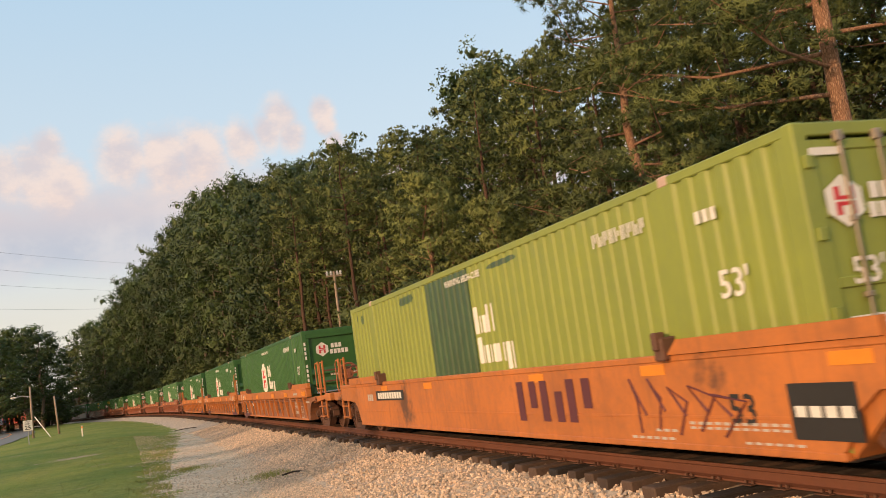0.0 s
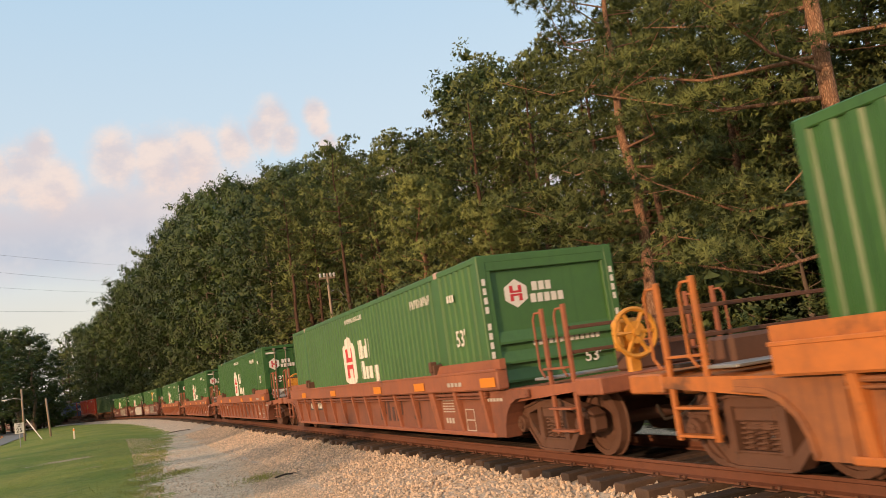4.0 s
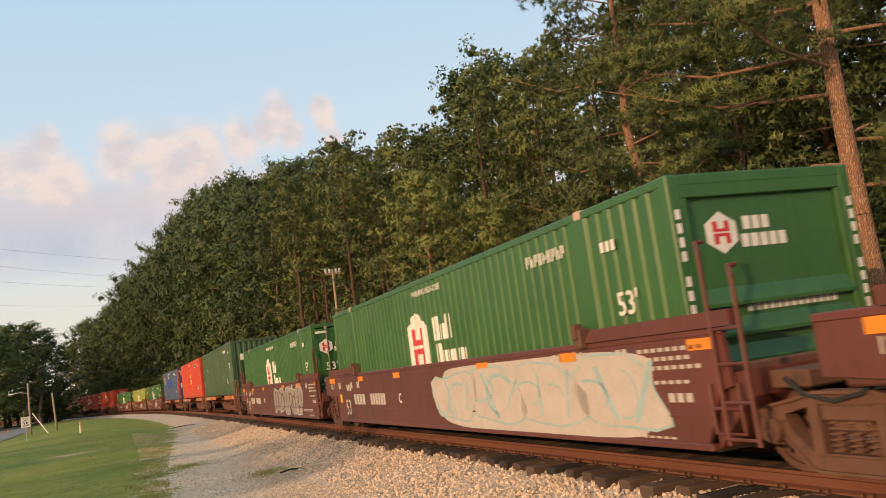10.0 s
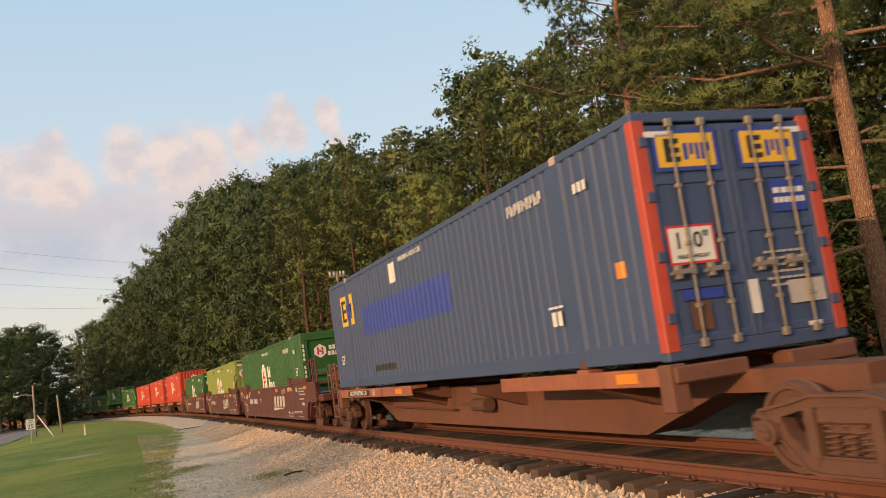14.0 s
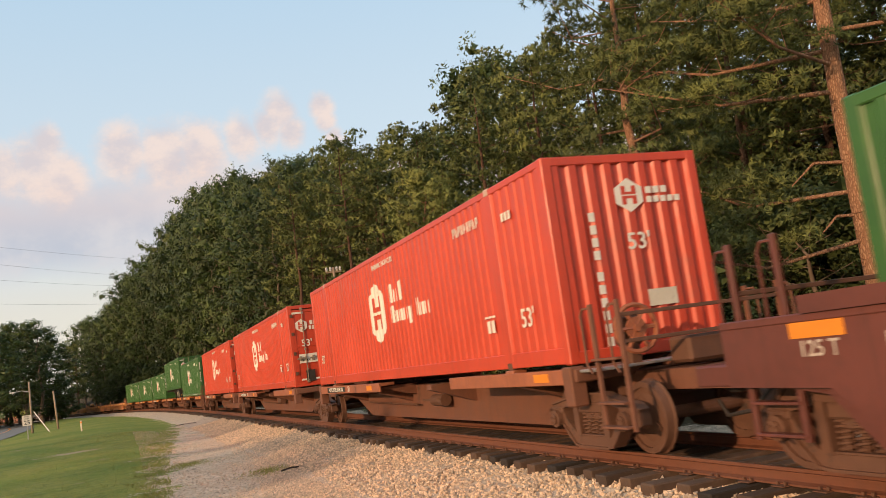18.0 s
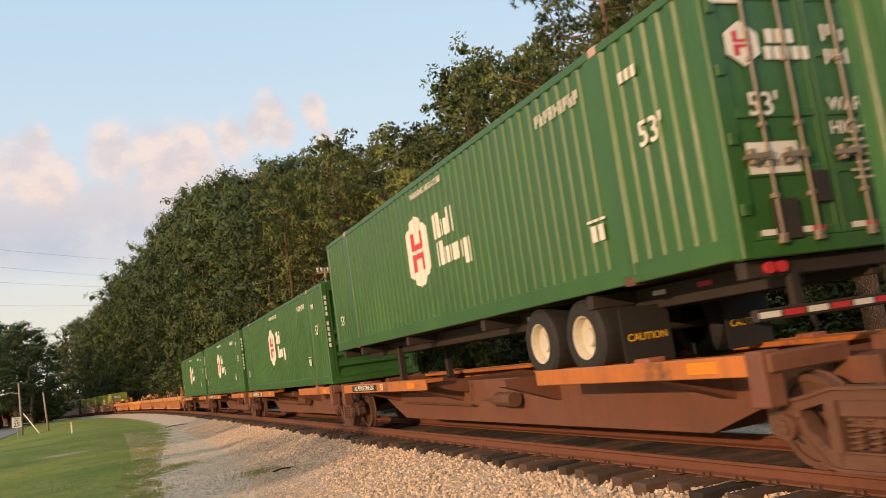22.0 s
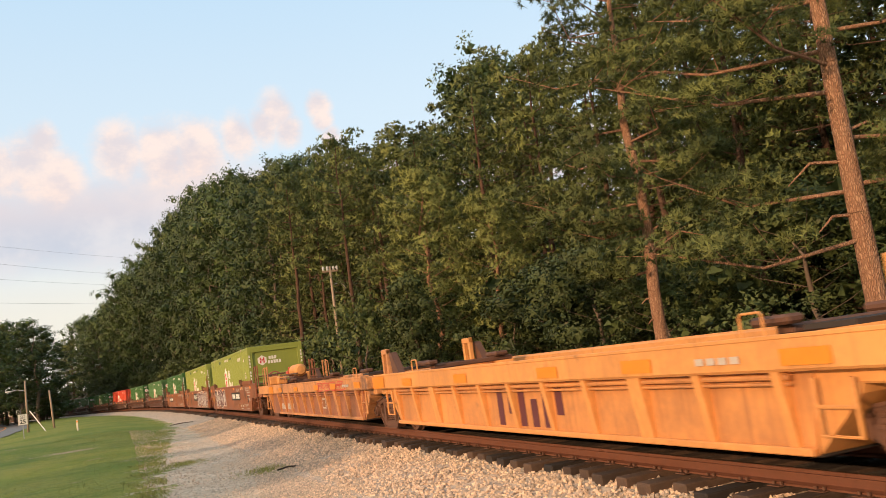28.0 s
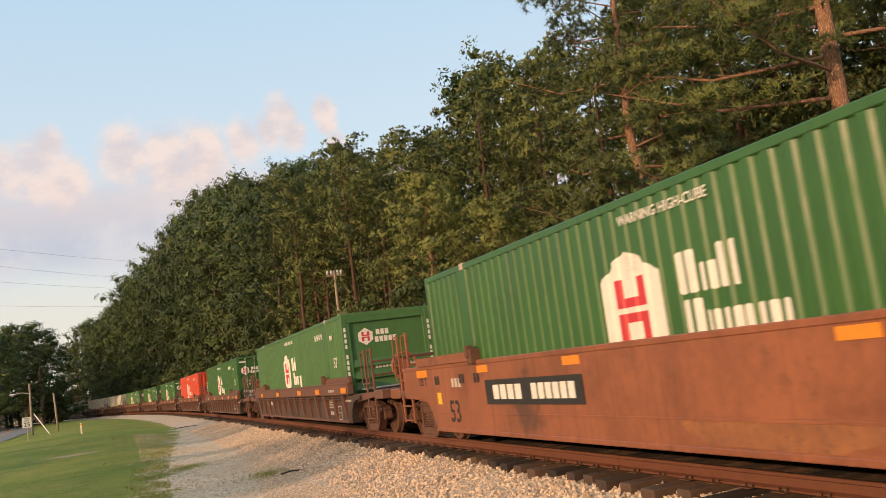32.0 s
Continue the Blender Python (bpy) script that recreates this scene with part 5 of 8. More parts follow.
def well_car(paint, hf, hb, style, lead, tail, label, top_z=1.27, well=7.95, empty=False):
    """lead, tail: 2 for an outer, coupled end; 1 for a joint whose truck this unit carries; 0 for a joint whose truck the next unit carries."""
    car = thing("well_car", label, "railway car", "cars of the train")
    well_body(car, paint, hf, hb, lead, tail, style == "ribbed", top_z, well)
    well_marks(car, style, top_z, well)
    if lead == 2:
        truck(car, -hf + 2.15)
        dress_end(car, paint, hf, top_z, True, wheel_at=3.0 if empty else 0.5)
    truck(car, hb - (2.1 if tail == 2 else 0.0))
    if tail == 2:
        dress_end(car, paint, hb, top_z, False)
    if not empty:
        guides(car, paint, well - 0.8, top_z + (0.015 if style == "smooth" else -0.004))
    for h, rz, kind in ((hf, 0, lead), (hb, 180, tail)):
        if kind == 2:
            continue
        for sx in (-1, 1):
            part("step", shared("end_step", paint, lambda: Shape().pipe([(0, -0.22, 0.5), (0, -0.22, 0.0), (0, 0.22, 0.0), (0, 0.22, 0.5)], 0.022, 6).rod((0, -0.22, 0.25), (0, 0.22, 0.25), 0.02, 6)), car, T(rz=rz) @ T(sx * 1.38, -h + 1.15, 0.45))
        if kind == 0 and not empty:
            for sx in (-1, 1):
                part("ladder", shared("joint_ladder", paint, joint_ladder_shape), car, T(rz=rz) @ T(sx * 1.40, -h + 0.95, 0.34))
        if empty:
            part("joint_post", shared("joint_post", paint, lambda: Shape().box(-0.05, 0.05, -0.22, -0.12, 0, 0.62, 0.01).box(-0.05, 0.05, 0.12, 0.22, 0, 0.62, 0.01).box(-0.055, 0.055, -0.22, 0.22, 0.5, 0.63, 0.015)), car, T(rz=rz) @ T(-0.85, -h + 0.62, top_z - 0.05))
        part("hose", shared("hose", RUBBER, lambda: Shape().pipe([(0, 0.3, 0.0), (0, 0.1, -0.15), (0, -0.25, -0.22), (0, -0.6, -0.15), (0, -0.9, 0.0)], 0.025, 6)), car, T(rz=rz) @ T(-1.1, -h + 0.3, 0.95))
    if empty:
        for y in (-well + 0.5, well - 1.2):
            part("tie_down", shared("tie_down", IRON, lambda: Shape().box(-0.9, 0.9, -0.12, 0.12, 0, 0.10, 0.02)), car, T(0, y, top_z - 0.02))
            for x, w, h in ((-0.95, 0.22, 0.10), (0.6, 0.3, 0.1)):
                part("lock_block", shared(("lock_block", w), IRON, lambda: Shape().box(-w / 2, w / 2, -0.25, 0.3, 0, h, 0.03)), car, T(x, y, top_z + 0.08))
            part("hoop", shared("hoop", paint, lambda: Shape().pipe([(0, 0.16, 0), (0, 0.16, 0.22), (0, 0.13, 0.25), (0, -0.13, 0.25), (0, -0.16, 0.22), (0, -0.16, 0.0)], 0.014, 6)), car, T(-1.28, y, top_z - 0.02))
        for sx in (-1.05, 1.05):
            part("guard_post", shared("guard_post", IRON, lambda: Shape().prism([(-0.34, 0.0), (0.12, 0.0), (0.26, 0.5), (0.14, 0.5)], "x", -0.08, 0.08)), car, T(sx, hb - 0.9, top_z - 0.03))
        part("cross_walk", shared("cross_walk", DARK, lambda: Shape().box(-1.25, 1.25, -0.3, 0.3, 0, 0.05)), car, T(0, -hf + 1.2, top_z + 0.02))
    return car


def spine_car(paint, hf, hb, lead, tail, label):
    car = thing("spine_car", label, "railway car", "cars of the train")

    def spine():
        s = Shape()
        s.prism([(-hf + 0.3, 0.76), (-7.6, 0.76), (-5.9, 0.21), (5.9, 0.21), (7.6, 0.76), (hb - 0.3, 0.76), (hb - 0.3, 1.02), (-hf + 0.3, 1.02)], "x", -0.36, 0.36)
        return s
    part("centre_sill", shared(("spine", hf, hb), SPINE, spine), car)
    for y in (-6.3, -2.1, 2.1, 6.3):
        part("cross_bearer", shared("cross_bearer", SPINE, lambda: Shape().prism([(-1.30, 1.06), (1.30, 1.06), (1.30, 0.96), (0.36, 0.62), (-0.36, 0.62), (-1.30, 0.96)], "y", -0.14, 0.14)), car, T(0, y))
    for rz in (0, 180):
        for y0, y1 in ((-7.9, -3.4), (1.4, 7.9)) if rz == 0 else ((-7.9, -1.4), (3.4, 7.9)):
            part("side_deck", shared(("deck", y0, y1), paint, lambda: Shape().box(-1.33, -0.95, y0, y1, 1.09, 1.16, 0.01).box(-1.34, -1.29, y0, y1, 0.96, 1.17, 0.01)), car, T(rz=rz))
        for y in (-8.0, 8.0):
            part("end_bearer", shared("end_bearer", SPINE, lambda: Shape().box(-1.3, -0.3, -0.16, 0.16, 0.98, 1.17, 0.02).box(-1.36, -1.12, -0.12, 0.12, 0.66, 1.2, 0.02)), car, T(rz=rz) @ T(0, y))
        for y in (-6.096, 6.096):
            part("pedestal", shared("pedestal", BROWN, lambda: Shape().box(-1.33, -1.08, -0.15, 0.15, 1.0, 1.215, 0.02)), car, T(rz=rz) @ T(0, y))
    for rz in (0, 180):
        for i in range(9):
            part("bracket", shared("bracket", SPINE, lambda: Shape().prism([(-1.28, 0.0), (-0.36, 0.0), (-0.36, -0.26), (-0.62, -0.22)], "y", -0.02, 0.02)), car, T(rz=rz) @ T(0, 1.6 + i * 0.72, 1.06))
    part("reflector", shared("refl_s", SIGNAL, lambda: Shape().box(-0.24, 0.24, -0.06, 0.06, 0, 0.004)), car, on_side(-7.2, 1.07, -1.342))
    part("reflector", shared("refl_s", SIGNAL, lambda: Shape().box(-0.24, 0.24, -0.06, 0.06, 0, 0.004)), car, on_side(2.3, 1.07, -1.342))
    part("name_plate", shared("np", BLACKMARK, lambda: Shape().box(-1.1, 1.1, -0.07, 0.07, 0, 0.003)), car, on_side(5.9, 1.065, -1.342))
    part("marking", letters("ALL PURPOSE SPINE CAR", 0.155, WHITE), car, on_side(5.9, 1.065, -1.346))
    part("marking", letters("53", 0.2, WHITE), car, on_side(4.4, 1.065, -1.343))
    part("brake_gear", shared("brake_gear", IRON, lambda: Shape().rod((-0.55, -0.9, 0.66), (-0.55, -0.2, 0.66), 0.13, 12).rod((-0.55, -0.2, 0.66), (-0.55, 0.6, 0.66), 0.03, 6).rod((-0.5, 1.2, 0.55), (-0.5, 5.5, 0.6), 0.025, 6)), car)
    if lead == 2:
        truck(car, -hf + 2.4)
        dress_end(car, SPINE, hf, 1.2, True)
    truck(car, hb - (1.65 if tail == 2 else 0.0))
    if tail == 2:
        dress_end(car, SPINE, hb, 1.2, False)
    return car


def chassis(label):
    """A road chassis under a container: frame, tandem axles with dual tyres, flaps, landing leg, lamps and striped tape."""
    c = thing("container_chassis", label, "trailer chassis")
    for sx in (-0.5, 0.5):
        part("frame_beam", shared("frame_beam", DARK, lambda: Shape().box(-0.06, 0.06, -7.9, 7.9, 0.74, 1.02, 0.01)), c, T(sx))
    for y in (-7.9, -5.0, -1.5, 2.5, 6.1, 7.8):
        part("cross_beam", shared("cross_beam", DARK, lambda: Shape().box(-1.22, 1.22, -0.07, 0.07, 0.84, 1.02, 0.01)), c, T(0, y))
    for y in (-4.68, -3.42):
        part("axle", shared("axle", DARK, lambda: Shape().rod((-0.9, 0, 0.5), (0.9, 0, 0.5), 0.07, 10)), c, T(0, y))
        for sx in (0, 180):
            w = part("wheel", shared("road_wheel", RUBBER, lambda: Shape().lathe([(0.29, -0.15), (0.44, -0.15), (0.495, -0.11), (0.505, -0.03), (0.505, 0.42), (0.44, 0.5), (0.29, 0.5)], True, 26)), c, T(rz=sx) @ T(-1.05, y if sx == 0 else -y, 0.505))
            part("rim", shared("road_rim", CREAM, lambda: Shape().lathe([(0.30, -0.14), (0.27, -0.13), (0.25, -0.02), (0.12, 0.02), (0.12, -0.08), (0.0, -0.08)], True, 22)), w)
    for sx in (-0.78, 0.78):
        f = part("mud_flap", shared("mud_flap", RUBBER, lambda: Shape().box(-0.36, 0.36, -0.01, 0.01, 0.10, 0.80, 0.004)), c, T(sx, -5.5))
        part("marking", letters("CAUTION", 0.13, GOLD), f, on_end(0, 0.42, -0.014))
        part("landing_leg", shared("landing_leg", DARK, lambda: Shape().box(-0.07, 0.07, -0.07, 0.07, 0.03, 0.9, 0.01).box(-0.16, 0.16, -0.14, 0.14, 0.0, 0.04, 0.01)), c, T(sx * 0.75, 5.0))
    part("bumper", shared("bumper", DARK, lambda: Shape().box(-1.2, 1.2, -0.05, 0.05, 0.42, 0.54, 0.01).box(-0.7, -0.6, -0.04, 0.04, 0.5, 0.9).box(0.6, 0.7, -0.04, 0.04, 0.5, 0.9)), c, T(0, -7.95))
    for i in range(8):
        part("tape", shared("tape_r" if i % 2 else "tape_w", REDMARK if i % 2 else WHITE, lambda: Shape().box(-0.13, 0.13, -0.03, 0.03, 0, 0.003)), c, on_end(-1.05 + i * 0.3, 0.48, -8.003))
        part("tape", shared("tape_r" if i % 2 else "tape_w", REDMARK if i % 2 else WHITE, lambda: Shape().box(-0.13, 0.13, -0.03, 0.03, 0, 0.003)), c, on_side(-7.4 + i * 0.9, 0.93, -0.57))
    for x in (-0.95, -0.8, 0.8, 0.95):
        part("tail_lamp", shared("tail_lamp", REDMARK, lambda: Shape().rod((0, -0.03, 0), (0, 0.02, 0), 0.06, 12)), c, T(x, -7.99, 0.93))
    return c


# ---- ground: one sheet to the horizon ----
def ground_material():
    m = bpy.data.materials.new("meadow_and_gravel")
    m.use_nodes = True
    w = Nodes(m.node_tree)
    co = w.n("ShaderNodeTexCoord").outputs["Object"]
    soil = w.n("ShaderNodeAttribute", attribute_name="cover").outputs["Color"]
    sep = w.n("ShaderNodeSeparateColor", ins={0: soil})
    n1, n2, n3 = w.noise(co, 0.16, 4.0), w.noise(co, 1.4, 5.0, 0.65), w.noise(co, 12.0, 4.0, 0.7)
    grass = w.mix(w.rng(n1, 0.35, 0.62), (0.165, 0.228, 0.04), (0.28, 0.292, 0.062))
    grass = w.mix(w.m("MULTIPLY", w.rng(n2, 0.45, 0.7), 0.6), grass, (0.135, 0.175, 0.033))
    grass = w.mix(w.rng(w.noise(co, 0.45, 5.0, 0.6), 0.63, 0.72), grass, (0.36, 0.28, 0.17))
    grass = w.mix(w.m("MULTIPLY", w.rng(w.noise(co, 0.33, 3.0), 0.5, 0.68), 0.6), grass, (0.29, 0.285, 0.07))
    grass = w.mix(w.m("MULTIPLY", w.rng(w.noise(co, 4.0, 5.0, 0.7), 0.46, 0.66), 0.55), grass, (0.125, 0.16, 0.028))
    grass = w.mix(w.m("MULTIPLY", w.rng(w.noise(co, 2.1, 5.0, 0.7), 0.58, 0.72), 0.5), grass, (0.46, 0.38, 0.13))
    grass = w.mix(w.m("MULTIPLY", w.rng(n3, 0.4, 0.7), 0.22), grass, (0.09, 0.125, 0.03))
    gravel = w.mix(w.rng(w.n("ShaderNodeTexVoronoi", ins={"Vector": co, "Scale": 19.0}).outputs["Color"], 0.2, 0.8), (0.46, 0.38, 0.28), (0.82, 0.68, 0.52))
    gravel = w.mix(w.m("MULTIPLY", w.rng(n2, 0.42, 0.62), 0.5), gravel, (0.62, 0.49, 0.35))
    gravel = w.mix(w.m("MULTIPLY", w.rng(w.noise(co, 3.2, 5.0, 0.7), 0.5, 0.72), 0.35), gravel, (0.33, 0.27, 0.20))
    gravel = w.mix(w.m("MULTIPLY", w.rng(w.noise(co, 0.8, 6.0, 0.7), 0.60, 0.70), 0.5), gravel, (0.26, 0.25, 0.10))
    gravel = w.mix(w.m("MULTIPLY", w.rng(w.noise(co, 0.55, 4.0, 0.6), 0.45, 0.62), 0.4), gravel, (0.44, 0.35, 0.25))
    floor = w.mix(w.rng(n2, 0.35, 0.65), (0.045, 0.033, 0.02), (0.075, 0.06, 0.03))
    edge = w.m("ADD", w.m("MULTIPLY", w.m("SUBTRACT", n2, 0.5), 1.5), w.m("MULTIPLY", w.m("SUBTRACT", w.noise(co, 5.5, 5.0, 0.7), 0.5), 1.1))
    grass = w.mix(w.rng(w.m("ADD", sep.outputs[2], w.m("MULTIPLY", edge, 0.6)), 0.35, 0.6), grass, (0.45, 0.34, 0.21))
    k = w.rng(w.m("ADD", sep.outputs[0], edge), 0.42, 0.58)
    col = w.mix(k, grass, gravel)
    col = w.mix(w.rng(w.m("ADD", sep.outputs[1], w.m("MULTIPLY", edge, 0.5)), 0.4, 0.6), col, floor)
    bp = w.n("ShaderNodeBump", ins={"Strength": 0.9, "Distance": 0.05, "Height": w.m("ADD", n3, w.m("MULTIPLY", n2, 0.8))})
    b = w.n("ShaderNodeBsdfPrincipled", ins={"Base Color": col, "Roughness": 0.95, "Specular IOR Level": 0.2, "Normal": bp.outputs[0]})
    w.n("ShaderNodeOutputMaterial", ins={"Surface": b.outputs[0]})
    return m


def gravel_edge(s):
    """How far the gravel of the service strip reaches from the line, towards the lawn."""
    return 3.35 + 3.1 * (1 - smooth(s, 20, 78))


def grid_axis(a, b, step, reach):
    mid = list(np.arange(a, b + 0.01, step))
    lo, hi, d = [a], [b], step
    while lo[-1] > -reach:
        d *= 1.35
        lo.append(lo[-1] - d)
    d = step
    while hi[-1] < reach:
        d *= 1.35
        hi.append(hi[-1] + d)
    return lo[:0:-1] + mid + hi[1:]


def build_ground():
    xs, ys = grid_axis(-110, 50, 1.6, 2600), grid_axis(-16, 250, 1.6, 2600)
    nx, ny = len(xs), len(ys)
    verts, cover = [], []
    for y in ys:
        for x in xs:
            s, lat = s_lat(x, y)
            verts.append((x, y, height(x, y)))
            g = 1.0 - smooth(lat, gravel_edge(s) - 0.9, gravel_edge(s) + 0.9) if lat > 0 else 1 - smooth(-lat, 4.6, 6.0)
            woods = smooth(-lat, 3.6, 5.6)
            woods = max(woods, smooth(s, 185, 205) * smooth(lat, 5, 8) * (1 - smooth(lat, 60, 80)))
            bare = 0.8 * math.exp(-((x + 17.3) / 1.7) ** 2 - ((y - 38.2 - 0.5 * (x + 17.3)) / 0.9) ** 2)
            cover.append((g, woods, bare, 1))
    faces = [(j * nx + i, j * nx + i + 1, (j + 1) * nx + i + 1, (j + 1) * nx + i) for j in range(ny - 1) for i in range(nx - 1)]
    me = bpy.data.meshes.new("ground")
    me.from_pydata(verts, [], faces)
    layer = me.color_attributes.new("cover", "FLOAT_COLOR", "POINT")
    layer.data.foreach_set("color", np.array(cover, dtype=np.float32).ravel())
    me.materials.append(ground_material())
    me.polygons.foreach_set("use_smooth", [True] * len(me.polygons))
    return tagged(new("ground", me), "mown grass with bare patches beside a gravel service strip", "ground", kind="structure")


ground = build_ground()


def sweep(profile, s0, s1, step, closed=False):
    """A cross-section of (lat, z) drawn along the line."""
    sh = Shape()
    ss = np.arange(s0, s1 + 0.01, step)
    n = len(profile)
    for s in ss:
        for lat, z in profile:
            sh.v.append(tuple(line(float(s), lat, z)[0]))
    for i in range(len(ss) - 1):
        for k in range(n if closed else n - 1):
            a, b = i * n + k, i * n + (k + 1) % n
            sh.f.append([a, b, b + n, a + n])
    return sh


# ballast bed: shoulders falling to the strip on the viewer's side and to the woods beyond
BED = [(-4.6, -0.80), (-3.2, -0.62), (-1.75, -0.30), (-1.3, -0.26), (-0.6, -0.250), (0.0, -0.245), (0.6, -0.250), (0.85, -0.27), (1.05, -0.265), (1.35, -0.310), (1.8, -0.41), (2.5, -0.51), (3.2, -0.60), (4.6, -0.85)]


def build_bed():
    sh = Shape()
    ss = [float(s) for s in np.arange(-60, 240, 1.0)] + [240 + 6.0 * i for i in range(127)]
    ss = [-752 + 6.0 * i for i in range(115)] + ss
    n = len(BED)
    for s in ss:
        for lat, z in BED:
            p = line(s, lat, z)[0]
            p.z += 0.035 * noise.noise(p * 1.3) * (1 if abs(lat) > 1.5 else 0.3)
            sh.v.append(tuple(p))
    for i in range(len(ss) - 1):
        for k in range(n - 1):
            a = i * n + k
            sh.f.append([a, a + n, a + n + 1, a + 1])
    return tagged(new("ballast", sh.mesh("ballast", BALLAST, True)), "bed of crushed pinkish-grey granite under the track", "ballast", kind="structure")


ballast = build_bed()
# grimy stones between and beyond the rails; the dark colour includes the train's shade
FOULED_SHADED = mat("fouled_ballast", (0.105, 0.088, 0.072), 0.95, var=0.6, scale=9.0, tint=(0.03, 0.026, 0.022), bump=1.0, bscale=22.0)
tagged(new("fouled_ballast", sweep([(-3.1, -0.555), (-1.75, -0.255), (-1.25, -0.235), (-0.6, -0.228), (0.0, -0.224), (0.6, -0.228), (0.72, -0.235)], -60, 240, 1.5).mesh("fouled_ballast", FOULED_SHADED)), "grimy ballast from the rails to the far shoulder, train shade put into its colour", "ballast", kind="structure")
RAIL = [(-0.075, -0.175), (0.075, -0.175), (0.075, -0.155), (0.012, -0.135), (0.010, -0.05), (0.036, -0.036), (0.036, -0.004), (0.030, 0.0), (-0.030, 0.0), (-0.036, -0.004), (-0.036, -0.036), (-0.010, -0.05), (-0.012, -0.135), (-0.075, -0.155)]
track = tagged(new("track"), "single railway track with rusty rails on dark timber ties", "railway track", kind="structure")
for lat in (-0.7525, 0.7525):
    r = part("rail", sweep([(lat + a, b) for a, b in RAIL], -748, 990, 3.0, True).mesh("rail", RAIL_SIDE), track)
    part("rail_head", sweep([(lat - 0.026, 0.0015), (lat + 0.026, 0.0015)], -748, 990, 3.0).mesh("rail_head", RAIL_TOP), r)

# loose stones on the shoulder and strip
def scatter_stones():
    rnd = np.random.RandomState(5)
    base = np.array([(1, 0, 0), (-1, 0, 0), (0, 1, 0), (0, -1, 0), (0, 0, 1), (0, 0, -1)], float)
    tri = np.array([(0, 2, 4), (2, 1, 4), (1, 3, 4), (3, 0, 4), (2, 0, 5), (1, 2, 5), (3, 1, 5), (0, 3, 5)])
    V, F = [], []
    n = 58000
    zs = [b[0] for b in BED], [b[1] for b in BED]
    for i in range(n):
        s = 7 + 52 * rnd.rand() ** 1.5
        lat = 0.84 + (rnd.rand() ** 0.95) * (2.6 + 1.5 * (1 - smooth(s, 14, 34))) + abs(rnd.normal(0, 0.5)) * (rnd.rand() < 0.22)
        if i > 46000:
            lat = rnd.uniform(3.0, 6.6)
        z = np.interp(lat, *zs)
        p, _ = line(s, lat, 0)
        z = max(z, height(p.x, p.y) if lat > 3.1 else z)
        r = rnd.uniform(0.017, 0.040) * (1.0 if lat < 3.2 else 0.6)
        q = base * (r * rnd.uniform(0.65, 1.3, (6, 1)))
        a = rnd.uniform(-1, 1, (3, 3))
        rot, _ = np.linalg.qr(a)
        V.append(q @ rot + np.array((p.x, p.y, z + r * 0.4)))
        F.append(tri + 6 * i)
    me = bpy.data.meshes.new("stones")
    me.from_pydata(np.concatenate(V).tolist(), [], np.concatenate(F).tolist())
    me.materials.append(STONE)
    return tagged(new("ballast_stones", me), "loose crushed granite stones on the shoulder", "stones", kind="stuff")


stones = scatter_stones()


def place(lat, s, z=None):
    p, a = line(s, lat)
    return Vector((p.x, p.y, height(p.x, p.y) if z is None else z)), a


# ---- trees ----
def tube_path(sh, pts, rads, n=7):
    for (a, b), (r, q) in zip(zip(pts, pts[1:]), zip(rads, rads[1:])):
        sh.rod(a, b, r, n, q, caps=False)


def unit_rows(a):
    return a / np.maximum(1e-9, np.linalg.norm(a, axis=1))[:, None]


